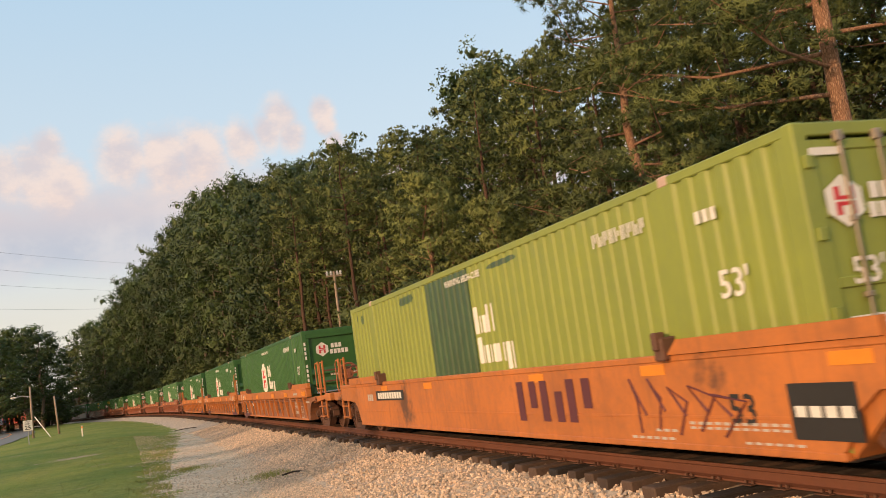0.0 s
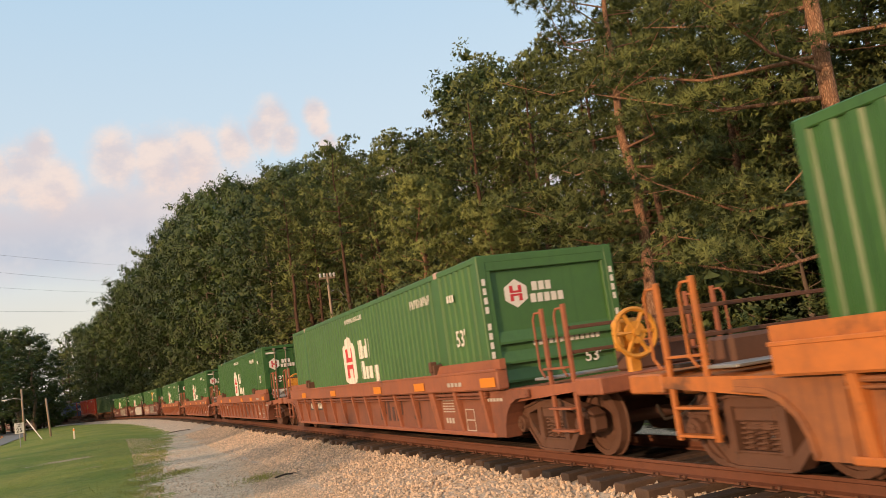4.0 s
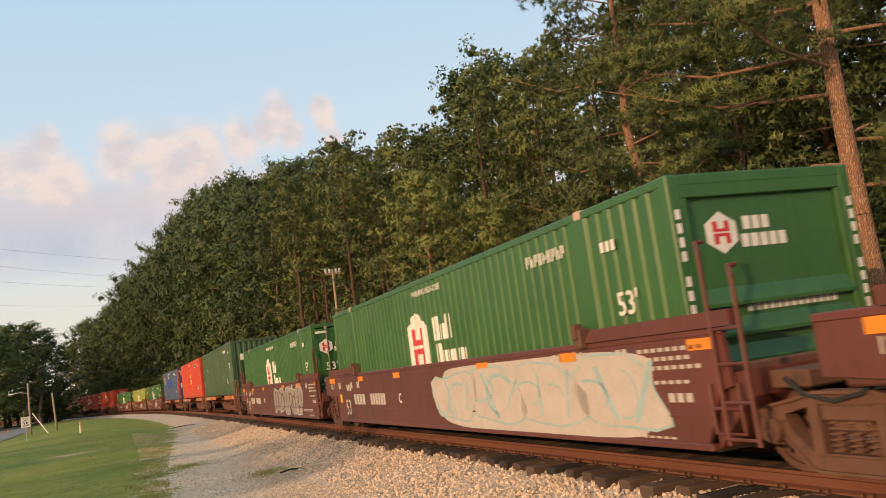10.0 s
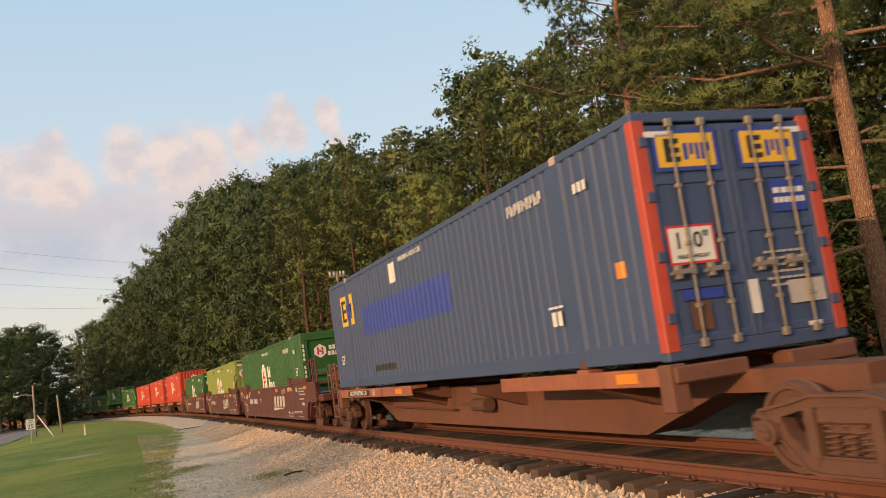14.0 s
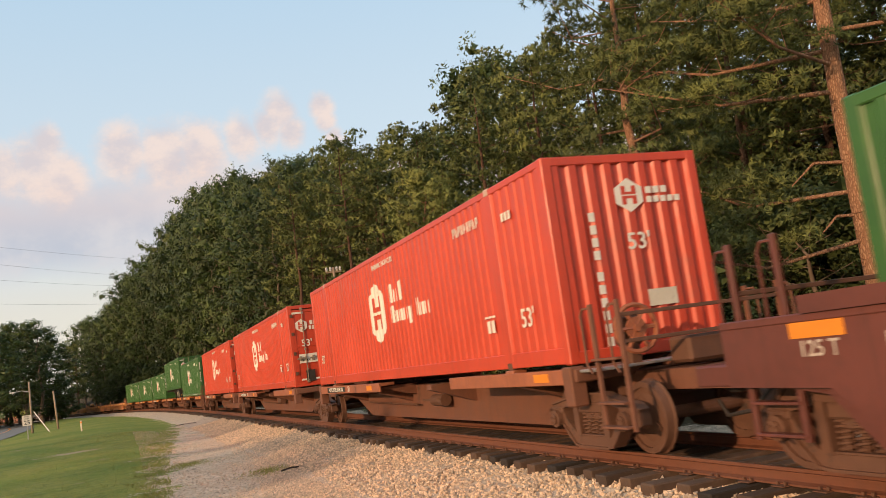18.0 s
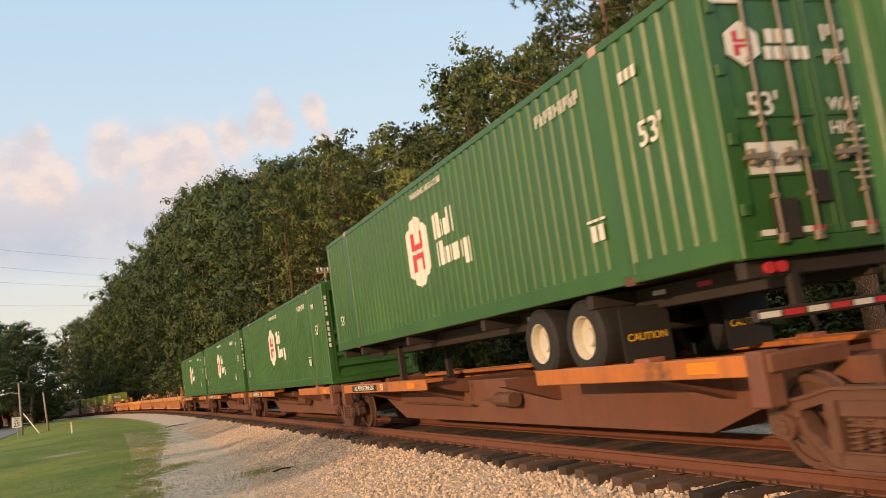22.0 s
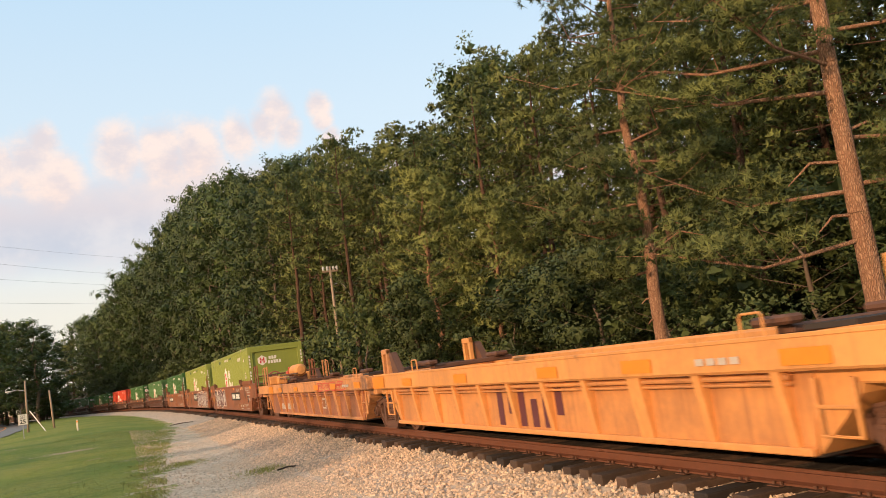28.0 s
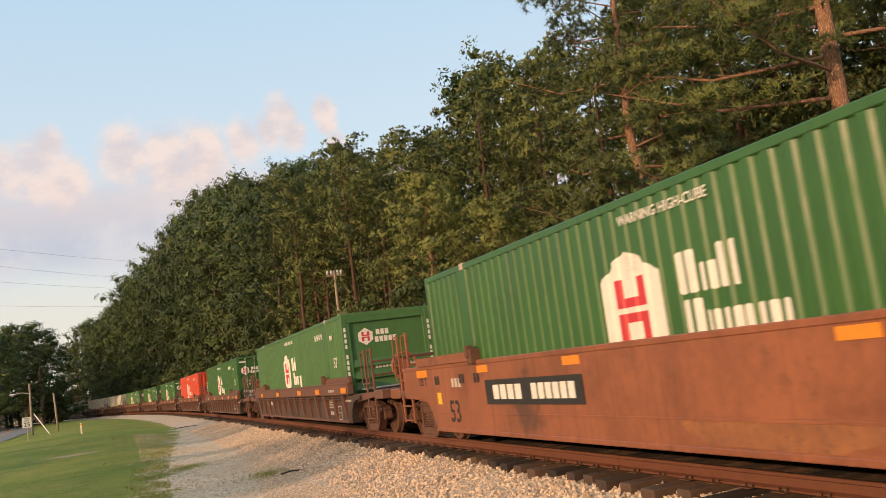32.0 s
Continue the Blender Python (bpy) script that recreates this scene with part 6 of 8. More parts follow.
def tuft_cloud(centres, radii, tufts, blades, length, width, rnd, flat, brush):
    """Tufts of needles (brush) or sprays of leaves over the outside of rounded pads, and a few large leaves inside each pad."""
    cen, rad = np.array(centres), np.array(radii)
    c, r = np.repeat(cen, tufts, axis=0), np.repeat(rad, tufts)
    n = len(c)
    out = unit_rows(c * np.array((1, 1, 0)) + 1e-6)
    d = rnd.normal(size=(n, 3))
    d[:, 2] = np.where(rnd.rand(n) < 0.70, np.abs(d[:, 2]), d[:, 2])
    d = unit_rows(unit_rows(d) + out * 0.25)
    p = c + d * (r * (0.62 + 0.38 * rnd.rand(n)))[:, None] * np.array((1, 1, flat))
    axis = unit_rows(d * 0.8 + out * 0.35 + np.array((0, 0, 0.35)) + rnd.normal(size=(n, 3)) * 0.25)
    pp, aa, dd, oo = (np.repeat(q, blades, axis=0) for q in (p, axis, d, out))
    m = len(pp)
    if brush:
        way = unit_rows(aa * 0.55 + unit_rows(rnd.normal(size=(m, 3))))
        side = unit_rows(np.cross(way, rnd.normal(size=(m, 3))))
    else:
        pp = pp + rnd.normal(size=(m, 3)) * length * 0.75
        face = unit_rows(aa + rnd.normal(size=(m, 3)) * 0.5)
        way = unit_rows(np.cross(face, rnd.normal(size=(m, 3))))
        side = np.cross(face, way)
    ln = length * rnd.uniform(0.65, 1.3, (m, 1))
    wd = width * rnd.uniform(0.7, 1.3, (m, 1))
    tip = pp + way * ln
    if brush:
        v = np.stack((pp - side * wd, pp + side * wd, tip), axis=1)
    else:
        v = np.stack((pp - side * wd, pp + side * wd, tip), axis=1)
    nr = unit_rows(dd * 0.70 + way * (0.25 if brush else 0.1) + oo * 0.50 + rnd.normal(size=(m, 3)) * 0.12)
    # the inside of a pad
    k = 10
    ci, ri = np.repeat(cen, k, axis=0), np.repeat(rad, k)[:, None]
    di = unit_rows(rnd.normal(size=ci.shape))
    pi = ci + di * ri * 0.3 * np.array((1, 1, flat))
    wi = unit_rows(np.cross(di, rnd.normal(size=ci.shape)))
    si = np.cross(di, wi)
    vi = np.stack((pi - si * ri * 0.2 - wi * ri * 0.2, pi + si * ri * 0.2 - wi * ri * 0.2, pi + wi * ri * 0.3), axis=1)
    v = (v if brush else np.concatenate((v, vi))).reshape(-1, 3)
    nr = nr if brush else np.concatenate((nr, di))
    f = np.arange(len(v)).reshape(-1, 3)
    back = np.einsum("ij,ij->i", np.cross(v[1::3] - v[0::3], v[2::3] - v[0::3]), nr) < 0
    f[back] = f[back][:, ::-1]
    return v, f, np.repeat(nr, 3, axis=0)


def leaves_mesh(name, v, f, nr, material):
    me = bpy.data.meshes.new(name)
    me.vertices.add(len(v))
    me.vertices.foreach_set("co", v.astype(np.float32).ravel())
    me.loops.add(f.size)
    me.loops.foreach_set("vertex_index", f.astype(np.int32).ravel())
    me.polygons.add(len(f))
    me.polygons.foreach_set("loop_start", np.arange(0, f.size, 3, dtype=np.int32))
    me.update(calc_edges=True)
    me.normals_split_custom_set_from_vertices(nr.tolist())
    me.materials.append(material)
    return me


def make_tree(name, label, kind, seed, h, bare, spread, limbs, tufts, blades, length, width, bark, leaf, radius=(0.45, 0.85), lean=0.0, boughs=(), stout=1.0, snags=()):
    """kind 'pine': boughs that carry flat tufted pads; 'broad': rounded, leafy to near the ground. bare: share of the height without boughs.
    boughs: some that stand out, as (height, bearing in degrees, reach, rise); snags: dead ones without needles."""
    rnd = np.random.RandomState(seed)
    sh = Shape()
    n = 9
    bow = 0.07 if kind == "pine" else 0.14
    pts = [Vector((lean * h * (i / n) + bow * rnd.normal() * (i > 0), bow * rnd.normal() * (i > 0), h * 0.97 * i / n - (0.6 if i == 0 else 0))) for i in range(n + 1)]
    r0 = (0.0105 * h + 0.04) * stout
    tube_path(sh, pts, [r0 * (1 - 0.88 * (i / n) ** 1.25) for i in range(n + 1)], 11)
    cen, rad = [], []

    def bough(a, ang, reach, rise, rl, pads, leafy_from):
        d = Vector((math.cos(ang), math.sin(ang), rise)).normalized()
        turn = Vector((-d.y, d.x, 0)) * rnd.uniform(-0.18, 0.18) * reach
        mid = a + d * reach * 0.5 + turn + Vector((0, 0, -0.06 * reach))
        end = a + d * reach + Vector((0, 0, (0.10 if kind == "pine" else 0.04) * reach))
        tube_path(sh, [a, mid, end], [rl, rl * 0.6, rl * 0.2], 6)
        for q in range(pads):
            t = leafy_from + (1.04 - leafy_from) * (q + rnd.rand()) / pads
            c = (a.lerp(mid, t * 2) if t < 0.5 else mid.lerp(end, t * 2 - 1))
            off = Vector((rnd.normal() * 0.22, rnd.normal() * 0.22, rnd.normal() * 0.10 + 0.06)) * reach * (0.55 if kind == "pine" else 0.8)
            e = c + off
            if off.length > 0.35 and kind == "pine":
                tube_path(sh, [c, e], [rl * 0.3, rl * 0.1], 4)
            cen.append(tuple(e))
            rad.append(rnd.uniform(*radius))

    def on_trunk(z):
        k = min(0.999, z) * n
        j = min(n - 1, int(k))
        return pts[j].lerp(pts[j + 1], k - j)
    for i in range(limbs):
        u = (i + rnd.rand()) / limbs
        z = bare + (1 - bare) * u
        ang = i * 2.39996 + rnd.uniform(-0.5, 0.5)
        if kind == "pine":
            reach = spread * (0.30 + 0.80 * math.sin(math.pi * min(1, 0.25 + 0.72 * u)) ** 0.8) * rnd.uniform(0.55, 1.15)
            rise = 0.02 + 0.55 * u
        else:
            reach = spread * (0.22 + 0.95 * math.sin(math.pi * min(1, 0.15 + 0.83 * u)) ** 0.7) * rnd.uniform(0.7, 1.1)
            rise = 0.25 + 0.6 * u
        bough(on_trunk(z), ang, reach, rise, max(0.015, r0 * 0.22 * (1 - 0.7 * u)), 5 if reach > spread * 0.6 else 4, 0.30)
    for z, ang, reach, rise in boughs:
        bough(on_trunk(z / h), math.radians(ang), reach, rise, r0 * 0.22, 11, 0.28)
    for z, ang, reach, rise in snags:
        a, g = on_trunk(z / h), math.radians(ang)
        e = a + Vector((math.cos(g), math.sin(g), rise)) * reach * 0.6
        tube_path(sh, [a, e, e + Vector((math.cos(g), math.sin(g), rise - 0.9)) * reach * 0.4], [0.035, 0.026, 0.012], 6)
    cen.append(tuple(pts[-1]))
    rad.append(radius[0])
    v, f, nr = tuft_cloud(cen, rad, tufts, blades, length, width, rnd, 0.55 if kind == "pine" else 0.8, kind == "pine" or "pine" in name)
    tree = thing(name, label, "tree" if h > 6 else "shrub", "woods beside the track")
    part("trunk", sh.mesh("trunk", bark, True), tree)
    part("crown", leaves_mesh("crown", v, f, nr, leaf), tree)
    return tree


# models of each kind, fine ones for near by and coarser ones for far off
PINE = "tall pine with a reddish trunk and tufted dark green boughs"
OAK = "leafy deciduous tree, green with yellowish light on the crown"
BUSH = "dense dark green undergrowth bush at the edge of the woods"
PINE_FORM = ((0.20, 3.6, 0.0), (0.28, 3.9, 0.01), (0.14, 3.4, -0.01), (0.12, 3.7, 0.0))
MODELS = {
    "pine_near": [make_tree("pine_tree", PINE, "pine", 11 + i, 20.0, b, sp, 34, 24, 14, 0.17, 0.021, BARK_SHADED, LEAF_PINE, (0.45, 0.9), ln) for i, (b, sp, ln) in enumerate(PINE_FORM)],
    "pine": [make_tree("pine_tree", PINE, "pine", 11 + i, 20.0, b, sp, 34, 11, 8, 0.25, 0.058, BARK_SHADED, LEAF_PINE, (0.5, 1.0), ln) for i, (b, sp, ln) in enumerate(PINE_FORM)],
    "oak": [make_tree("broadleaf_tree", OAK, "broad", 31 + i, 18.0, b, sp, 24, 10, 6, 0.25, 0.085, BARK_GREY, LEAF_OAK, (0.65, 1.35)) for i, (b, sp) in enumerate(((0.14, 4.4), (0.2, 5.0), (0.1, 3.8)))],
    "bush": [make_tree("bush", BUSH, "broad", 51 + i, 4.2, 0.05, sp, 14, 6, 5, 0.16, 0.06, BARK_GREY, LEAF_SHADE, (0.42, 0.8)) for i, sp in enumerate((2.0, 2.4, 1.7))],
    "bush_near": [make_tree("bush", BUSH, "broad", 51 + i, 4.2, 0.05, sp, 14, 18, 6, 0.10, 0.034, BARK_GREY, LEAF_SHADE, (0.42, 0.8)) for i, sp in enumerate((2.0, 2.4, 1.7))],
    # a stout trunk close to the line, with long boughs that hang towards it
    "stout": [make_tree("pine_tree", "stout old pine with plated orange-brown bark and long hanging boughs", "pine", 16, 17.0, 0.42, 3.9, 26, 38, 18, 0.135, 0.0085, BARK, LEAF_PINE, (0.34, 0.70), 0.0,
              ((3.3, 182, 3.9, -0.03), (4.2, 172, 3.6, 0.16), (4.3, 350, 2.6, 0.15), (6.1, 168, 4.2, 0.12), (5.2, 20, 2.8, 0.1), (6.6, 215, 3.6, 0.2), (6.9, 150, 4.0, 0.1)), 0.94,
              ((3.75, 185, 0.8, 0.05), (4.75, 176, 1.1, 0.1), (5.3, 10, 0.9, 0.3)))],
    # a reddish trunk, bare below, with broken limbs
    "reddish": [make_tree("pine_tree", "tall pine with a reddish trunk, broken dead limbs and dark boughs", "pine", 19, 15.0, 0.46, 3.4, 28, 32, 17, 0.15, 0.012, BARK, LEAF_PINE, (0.36, 0.78), 0.0,
                ((5.2, 196, 2.6, -0.05), (5.6, 205, 3.4, 0.0), (5.9, 160, 3.2, 0.1), (6.6, 230, 3.0, 0.1), (6.3, 330, 2.2, 0.2), (3.9, 175, 1.7, 0.0)), 1.0,
                ((4.9, 185, 1.0, 0.06), (5.0, 352, 0.9, 0.5), (4.4, 350, 1.5, 0.55), (3.1, 180, 0.4, 0.1), (2.5, 200, 0.35, 0.1)))],
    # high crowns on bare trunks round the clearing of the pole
    "bare_pine": [make_tree("pine_tree", PINE, "pine", 23 + i, 20.0, 0.60, 3.6, 22, 13, 8, 0.24, 0.05, BARK_SHADED, LEAF_PINE, (0.5, 0.95), 0.01 * i) for i in range(2)],
}
MODELS["young"] = [make_tree("young_pine", "bushy young pine with light green needles", "broad", 71, 10.0, 0.04, 2.6, 34, 22, 12, 0.16, 0.022, BARK, LEAF_YOUNG, (0.42, 0.75))]
MODELS["cone"] = [make_tree("young_tree", "small pointed leafy tree, dull green, at the edge of the woods", "broad", 77, 6.0, 0.03, 1.5, 30, 13, 6, 0.13, 0.05, BARK_GREY, LEAF_SHADE, (0.28, 0.5))]
BASE_H = {"young": 10.0, "cone": 6.0, "pine_near": 20.0, "pine": 20.0, "oak": 18.0, "bush": 4.2, "bush_near": 4.2, "stout": 17.0, "reddish": 15.0, "bare_pine": 20.0}
USED = set()


def plant(kind, s, lat, h, which, turn, wide=1.0, xy=None):
    """A tree of that kind and height beside the line; the first of each model is the model itself."""
    p = place(lat, s)[0] if xy is None else Vector((xy[0], xy[1], height(*xy)))
    # the clearing round the lamp pole stays open
    off = abs(math.atan2(p.x, p.y) - math.atan2(-7.75, 59.5)) * p.length
    if xy is None and p.y > 0 and p.length < 60 and off < (1.2 if kind == "bush" else 2.6):
        return None
    # so does the view of the reddish trunk
    side = (math.atan2(p.x, p.y) - math.atan2(5.6, 23.4)) * p.length
    if xy is None and p.y > 0 and p.length < 24.5 and abs(side) < (3.0 if kind in ("pine", "oak") else 0.0):
        return None
    if kind == "pine" and p.length < 46 and xy is None:
        kind = "pine_near"
    if kind == "bush" and p.length < 37 and p.y > 8:
        kind = "bush_near"
    k = h / BASE_H[kind]
    ob = MODELS[kind][which % len(MODELS[kind])]
    m = Matrix.Translation(p) @ pose(0, 0, 0, 0, 0, turn)
    if ob.name in USED:
        ob = copy_thing(ob, m)
    else:
        USED.add(ob.name)
        ob.matrix_basis = m
    ob.scale = (k * wide, k * wide, k)
    return ob


# the skyline of the woods as seen from the strip: azimuth, rise over run
SKYLINE = ((-0.480, 0.094), (-0.464, 0.099), (-0.449, 0.095), (-0.427, 0.090), (-0.411, 0.085), (-0.400, 0.091), (-0.385, 0.100), (-0.370, 0.109), (-0.360, 0.127), (-0.337, 0.155), (-0.317, 0.173), (-0.303, 0.195), (-0.281, 0.229), (-0.271, 0.238), (-0.260, 0.224), (-0.244, 0.259), (-0.225, 0.261), (-0.211, 0.242), (-0.191, 0.247), (-0.164, 0.251), (-0.149, 0.269), (-0.130, 0.267), (-0.104, 0.255), (-0.084, 0.287), (-0.066, 0.292), (-0.034, 0.284), (-0.000, 0.306), (0.031, 0.310), (0.054, 0.327), (0.077, 0.344), (0.106, 0.355), (0.131, 0.341), (0.149, 0.352), (0.173, 0.375), (0.192, 0.389), (0.216, 0.415), (0.262, 0.452), (0.545, 0.452))


def skyline_height(x, y):
    az = math.atan2(x, y)
    d = 2.4 / math.hypot(x, y)
    k = min(float(np.interp(az + q, [a for a, _ in SKYLINE], [b for _, b in SKYLINE])) + 0.02 * abs(q) / d for q in (-d, 0.0, d))
    return EYE[2] + math.hypot(x, y) * k - height(x, y)


def build_woods():
    rnd = random.Random(7)

    def row(lat0, wob, s, step, grow, lo, hi, oak_from):
        while s < 270:
            lat = lat0 - rnd.uniform(0, wob)
            p = place(lat, s)[0]
            top = min(hi, skyline_height(p.x, p.y) * rnd.uniform(0.82, 1.0) * grow)
            if p.y > 1 and top > lo:
                oak = rnd.random() < (0.8 if s > oak_from else 0.12)
                plant("oak" if oak else "pine", s, lat, top, rnd.randrange(4), rnd.uniform(0, 360), rnd.uniform(0.95, 1.2) * (18.0 / top if top > 20 else 1.0) ** 0.55)
            s += step + s * 0.016
    row(-9.5, 2.5, 46, 4.2, 0.93, 5, 27, 92)
    row(-14, 3.0, 8, 4.0, 1.0, 6, 30, 92)
    row(-20, 3.0, 4, 6.4, 1.0, 6, 32, 110)
    row(-28, 4.0, 2, 15.0, 1.0, 6, 34, 120)
    # the pines that stand out: a stout trunk by the line, a reddish one behind, bushy young ones, thin trunks by the pole
    plant("stout", 0, 0, 17.0, 0, 0, 1.0, (7.5, 15.25))
    plant("reddish", 0, 0, 14.6, 0, 0, 1.0, (5.6, 23.4))
    plant("young", 0, 0, 10.6, 0, 30, 1.0, (-0.6, 40.0))
    plant("young", 0, 0, 8.6, 0, 160, 1.0, (2.2, 37.0))
    plant("bare_pine", 0, 0, 17.0, 0, 140, 0.8, (-5.9, 54.5))
    plant("bare_pine", 0, 0, 17.5, 1, 300, 0.85, (-11.4, 66.5))
    plant("bare_pine", 0, 0, 16.5, 1, 40, 0.8, (-9.6, 68.0))
    plant("cone", 0, 0, 5.4, 0, 0, 1.0, (-1.55, 36.5))
    plant("bush", 0, 0, 4.6, 1, 60, 0.8, (-3.9, 40.0))
    for az, d in ((0.06, 44), (0.13, 41), (0.20, 37), (0.26, 34), (0.31, 38), (0.35, 31), (0.40, 34), (0.45, 29), (0.50, 33), (0.55, 30)):
        x, y = math.sin(az) * d, math.cos(az) * d
        plant("pine", 0, 0, skyline_height(x, y) * 0.97, rnd.randrange(4), rnd.uniform(0, 360), 1.0, (x, y))
    s = 9.0
    while s < 240:
        for lat in (-7.8, -10.5):
            if lat < -9 or s > 24:
                plant("bush", s + rnd.uniform(-1, 1), lat - rnd.uniform(0, 1.5), rnd.uniform(2.4, 4.4) * (1 + s / 260), rnd.randrange(3), rnd.uniform(0, 360), rnd.uniform(0.9, 1.5))
        s += 2.5 + s * 0.04
    # a dark thicket closes the woods at the viewer's end
    for s in range(-6, 40, 4):
        for lat in (-15.5, -24.0):
            plant("bush", s + rnd.uniform(-1.5, 1.5) - lat * 0.25, lat - rnd.uniform(0, 3), rnd.uniform(4.5, 7.5) if lat > -20 else rnd.uniform(9.0, 13.0), rnd.randrange(3), rnd.uniform(0, 360), 1.5 if lat > -20 else 0.9)
    for s in range(42, 100, 7):
        plant("bush", s, -23 - rnd.uniform(0, 4), rnd.uniform(7.0, 9.0), rnd.randrange(3), rnd.uniform(0, 360), 0.9)
    # the inside of the far bend
    for s, lat in ((205, 9), (214, 7), (212, 16), (222, 12), (225, 24), (218, 32), (232, 18), (236, 34), (226, 44), (240, 48), (250, 26), (208, 24), (200, 36), (206, 46), (216, 58), (198, 56), (250, 62), (260, 40), (192, 66), (205, 74), (196, 28), (190, 46), (186, 58)):
        p = place(lat, s)[0]
        top = max(7.0, skyline_height(p.x, p.y) * rnd.uniform(0.72, 1.0))
        plant("oak" if rnd.random() < 0.75 else "pine", s, lat, top, rnd.randrange(4), rnd.uniform(0, 360), rnd.uniform(1.1, 1.4))
    for s, lat in ((176, 40), (184, 34), (192, 40), (200, 50), (180, 72), (188, 90), (198, 100), (210, 90), (222, 74), (232, 60), (244, 76), (214, 40), (176, 84), (170, 70), (208, 66), (196, 76)):
        p = place(lat, s)[0]
        plant("oak", s, lat, max(6.0, skyline_height(p.x, p.y) * rnd.uniform(0.84, 1.0)), rnd.randrange(3), rnd.uniform(0, 360), 1.45)
    # undergrowth under the far trees beyond the road
    for i in range(8):
        az, d = -0.55 + 0.0145 * i, 158 + 12 * (i * 7 % 4)
        x, y = math.sin(az) * d, math.cos(az) * d
        plant("oak", 0, 0, skyline_height(x, y) * rnd.uniform(0.90, 1.0), rnd.randrange(3), rnd.uniform(0, 360), 1.5, (x, y))
    for s, lat in ((150, 74), (158, 70), (166, 78), (160, 84), (170, 88), (180, 82), (176, 94), (192, 88), (200, 80), (168, 62), (184, 62), (190, 66), (182, 52), (178, 60), (176, 68), (188, 74), (172, 76), (196, 60), (196, 7.5), (200, 10), (197, 14), (194, 19), (198, 24), (190, 30), (194, 36), (186, 44), (190, 52), (204, 6.5), (210, 5.5)):
        plant("bush", s, lat, rnd.uniform(4.0, 7.5), rnd.randrange(3), rnd.uniform(0, 360), 1.3)

    # trees beyond the road, beside and behind the viewer: their shade lies on the strip and the foot of the train, with a gap
    for q in (23.5, 26.5, 29.5, 32.5, 36.5, 45.5, 48.5, 52.0, 55.5, 59.5, 64.0):
        p = line(q, 3.0)[0] + Vector((SUN_TO.x, SUN_TO.y, 0)).normalized() * 45
        plant("oak", 0, 0, 12.0 + rnd.uniform(-0.6, 0.6), rnd.randrange(3), rnd.uniform(0, 360), 0.9, (p.x, p.y))


build_woods()


# ---- the train: (place along the line at the start, car, container) ----
def run(t):
    """Metres that the train has come down the line by t seconds."""
    return 19.5 * t + 0.01 * t * t


L_GREEN = "dark green corrugated shipping container riding in a well car"
L_LIME = "sun-bleached lime green corrugated container riding in a well car"
MOVING = []


def unit(u, car, box=None, lift=0.31, dy=0.0):
    MOVING.append((car, u, 0.0))
    if box is not None:
        MOVING.append((box, u + dy, lift))


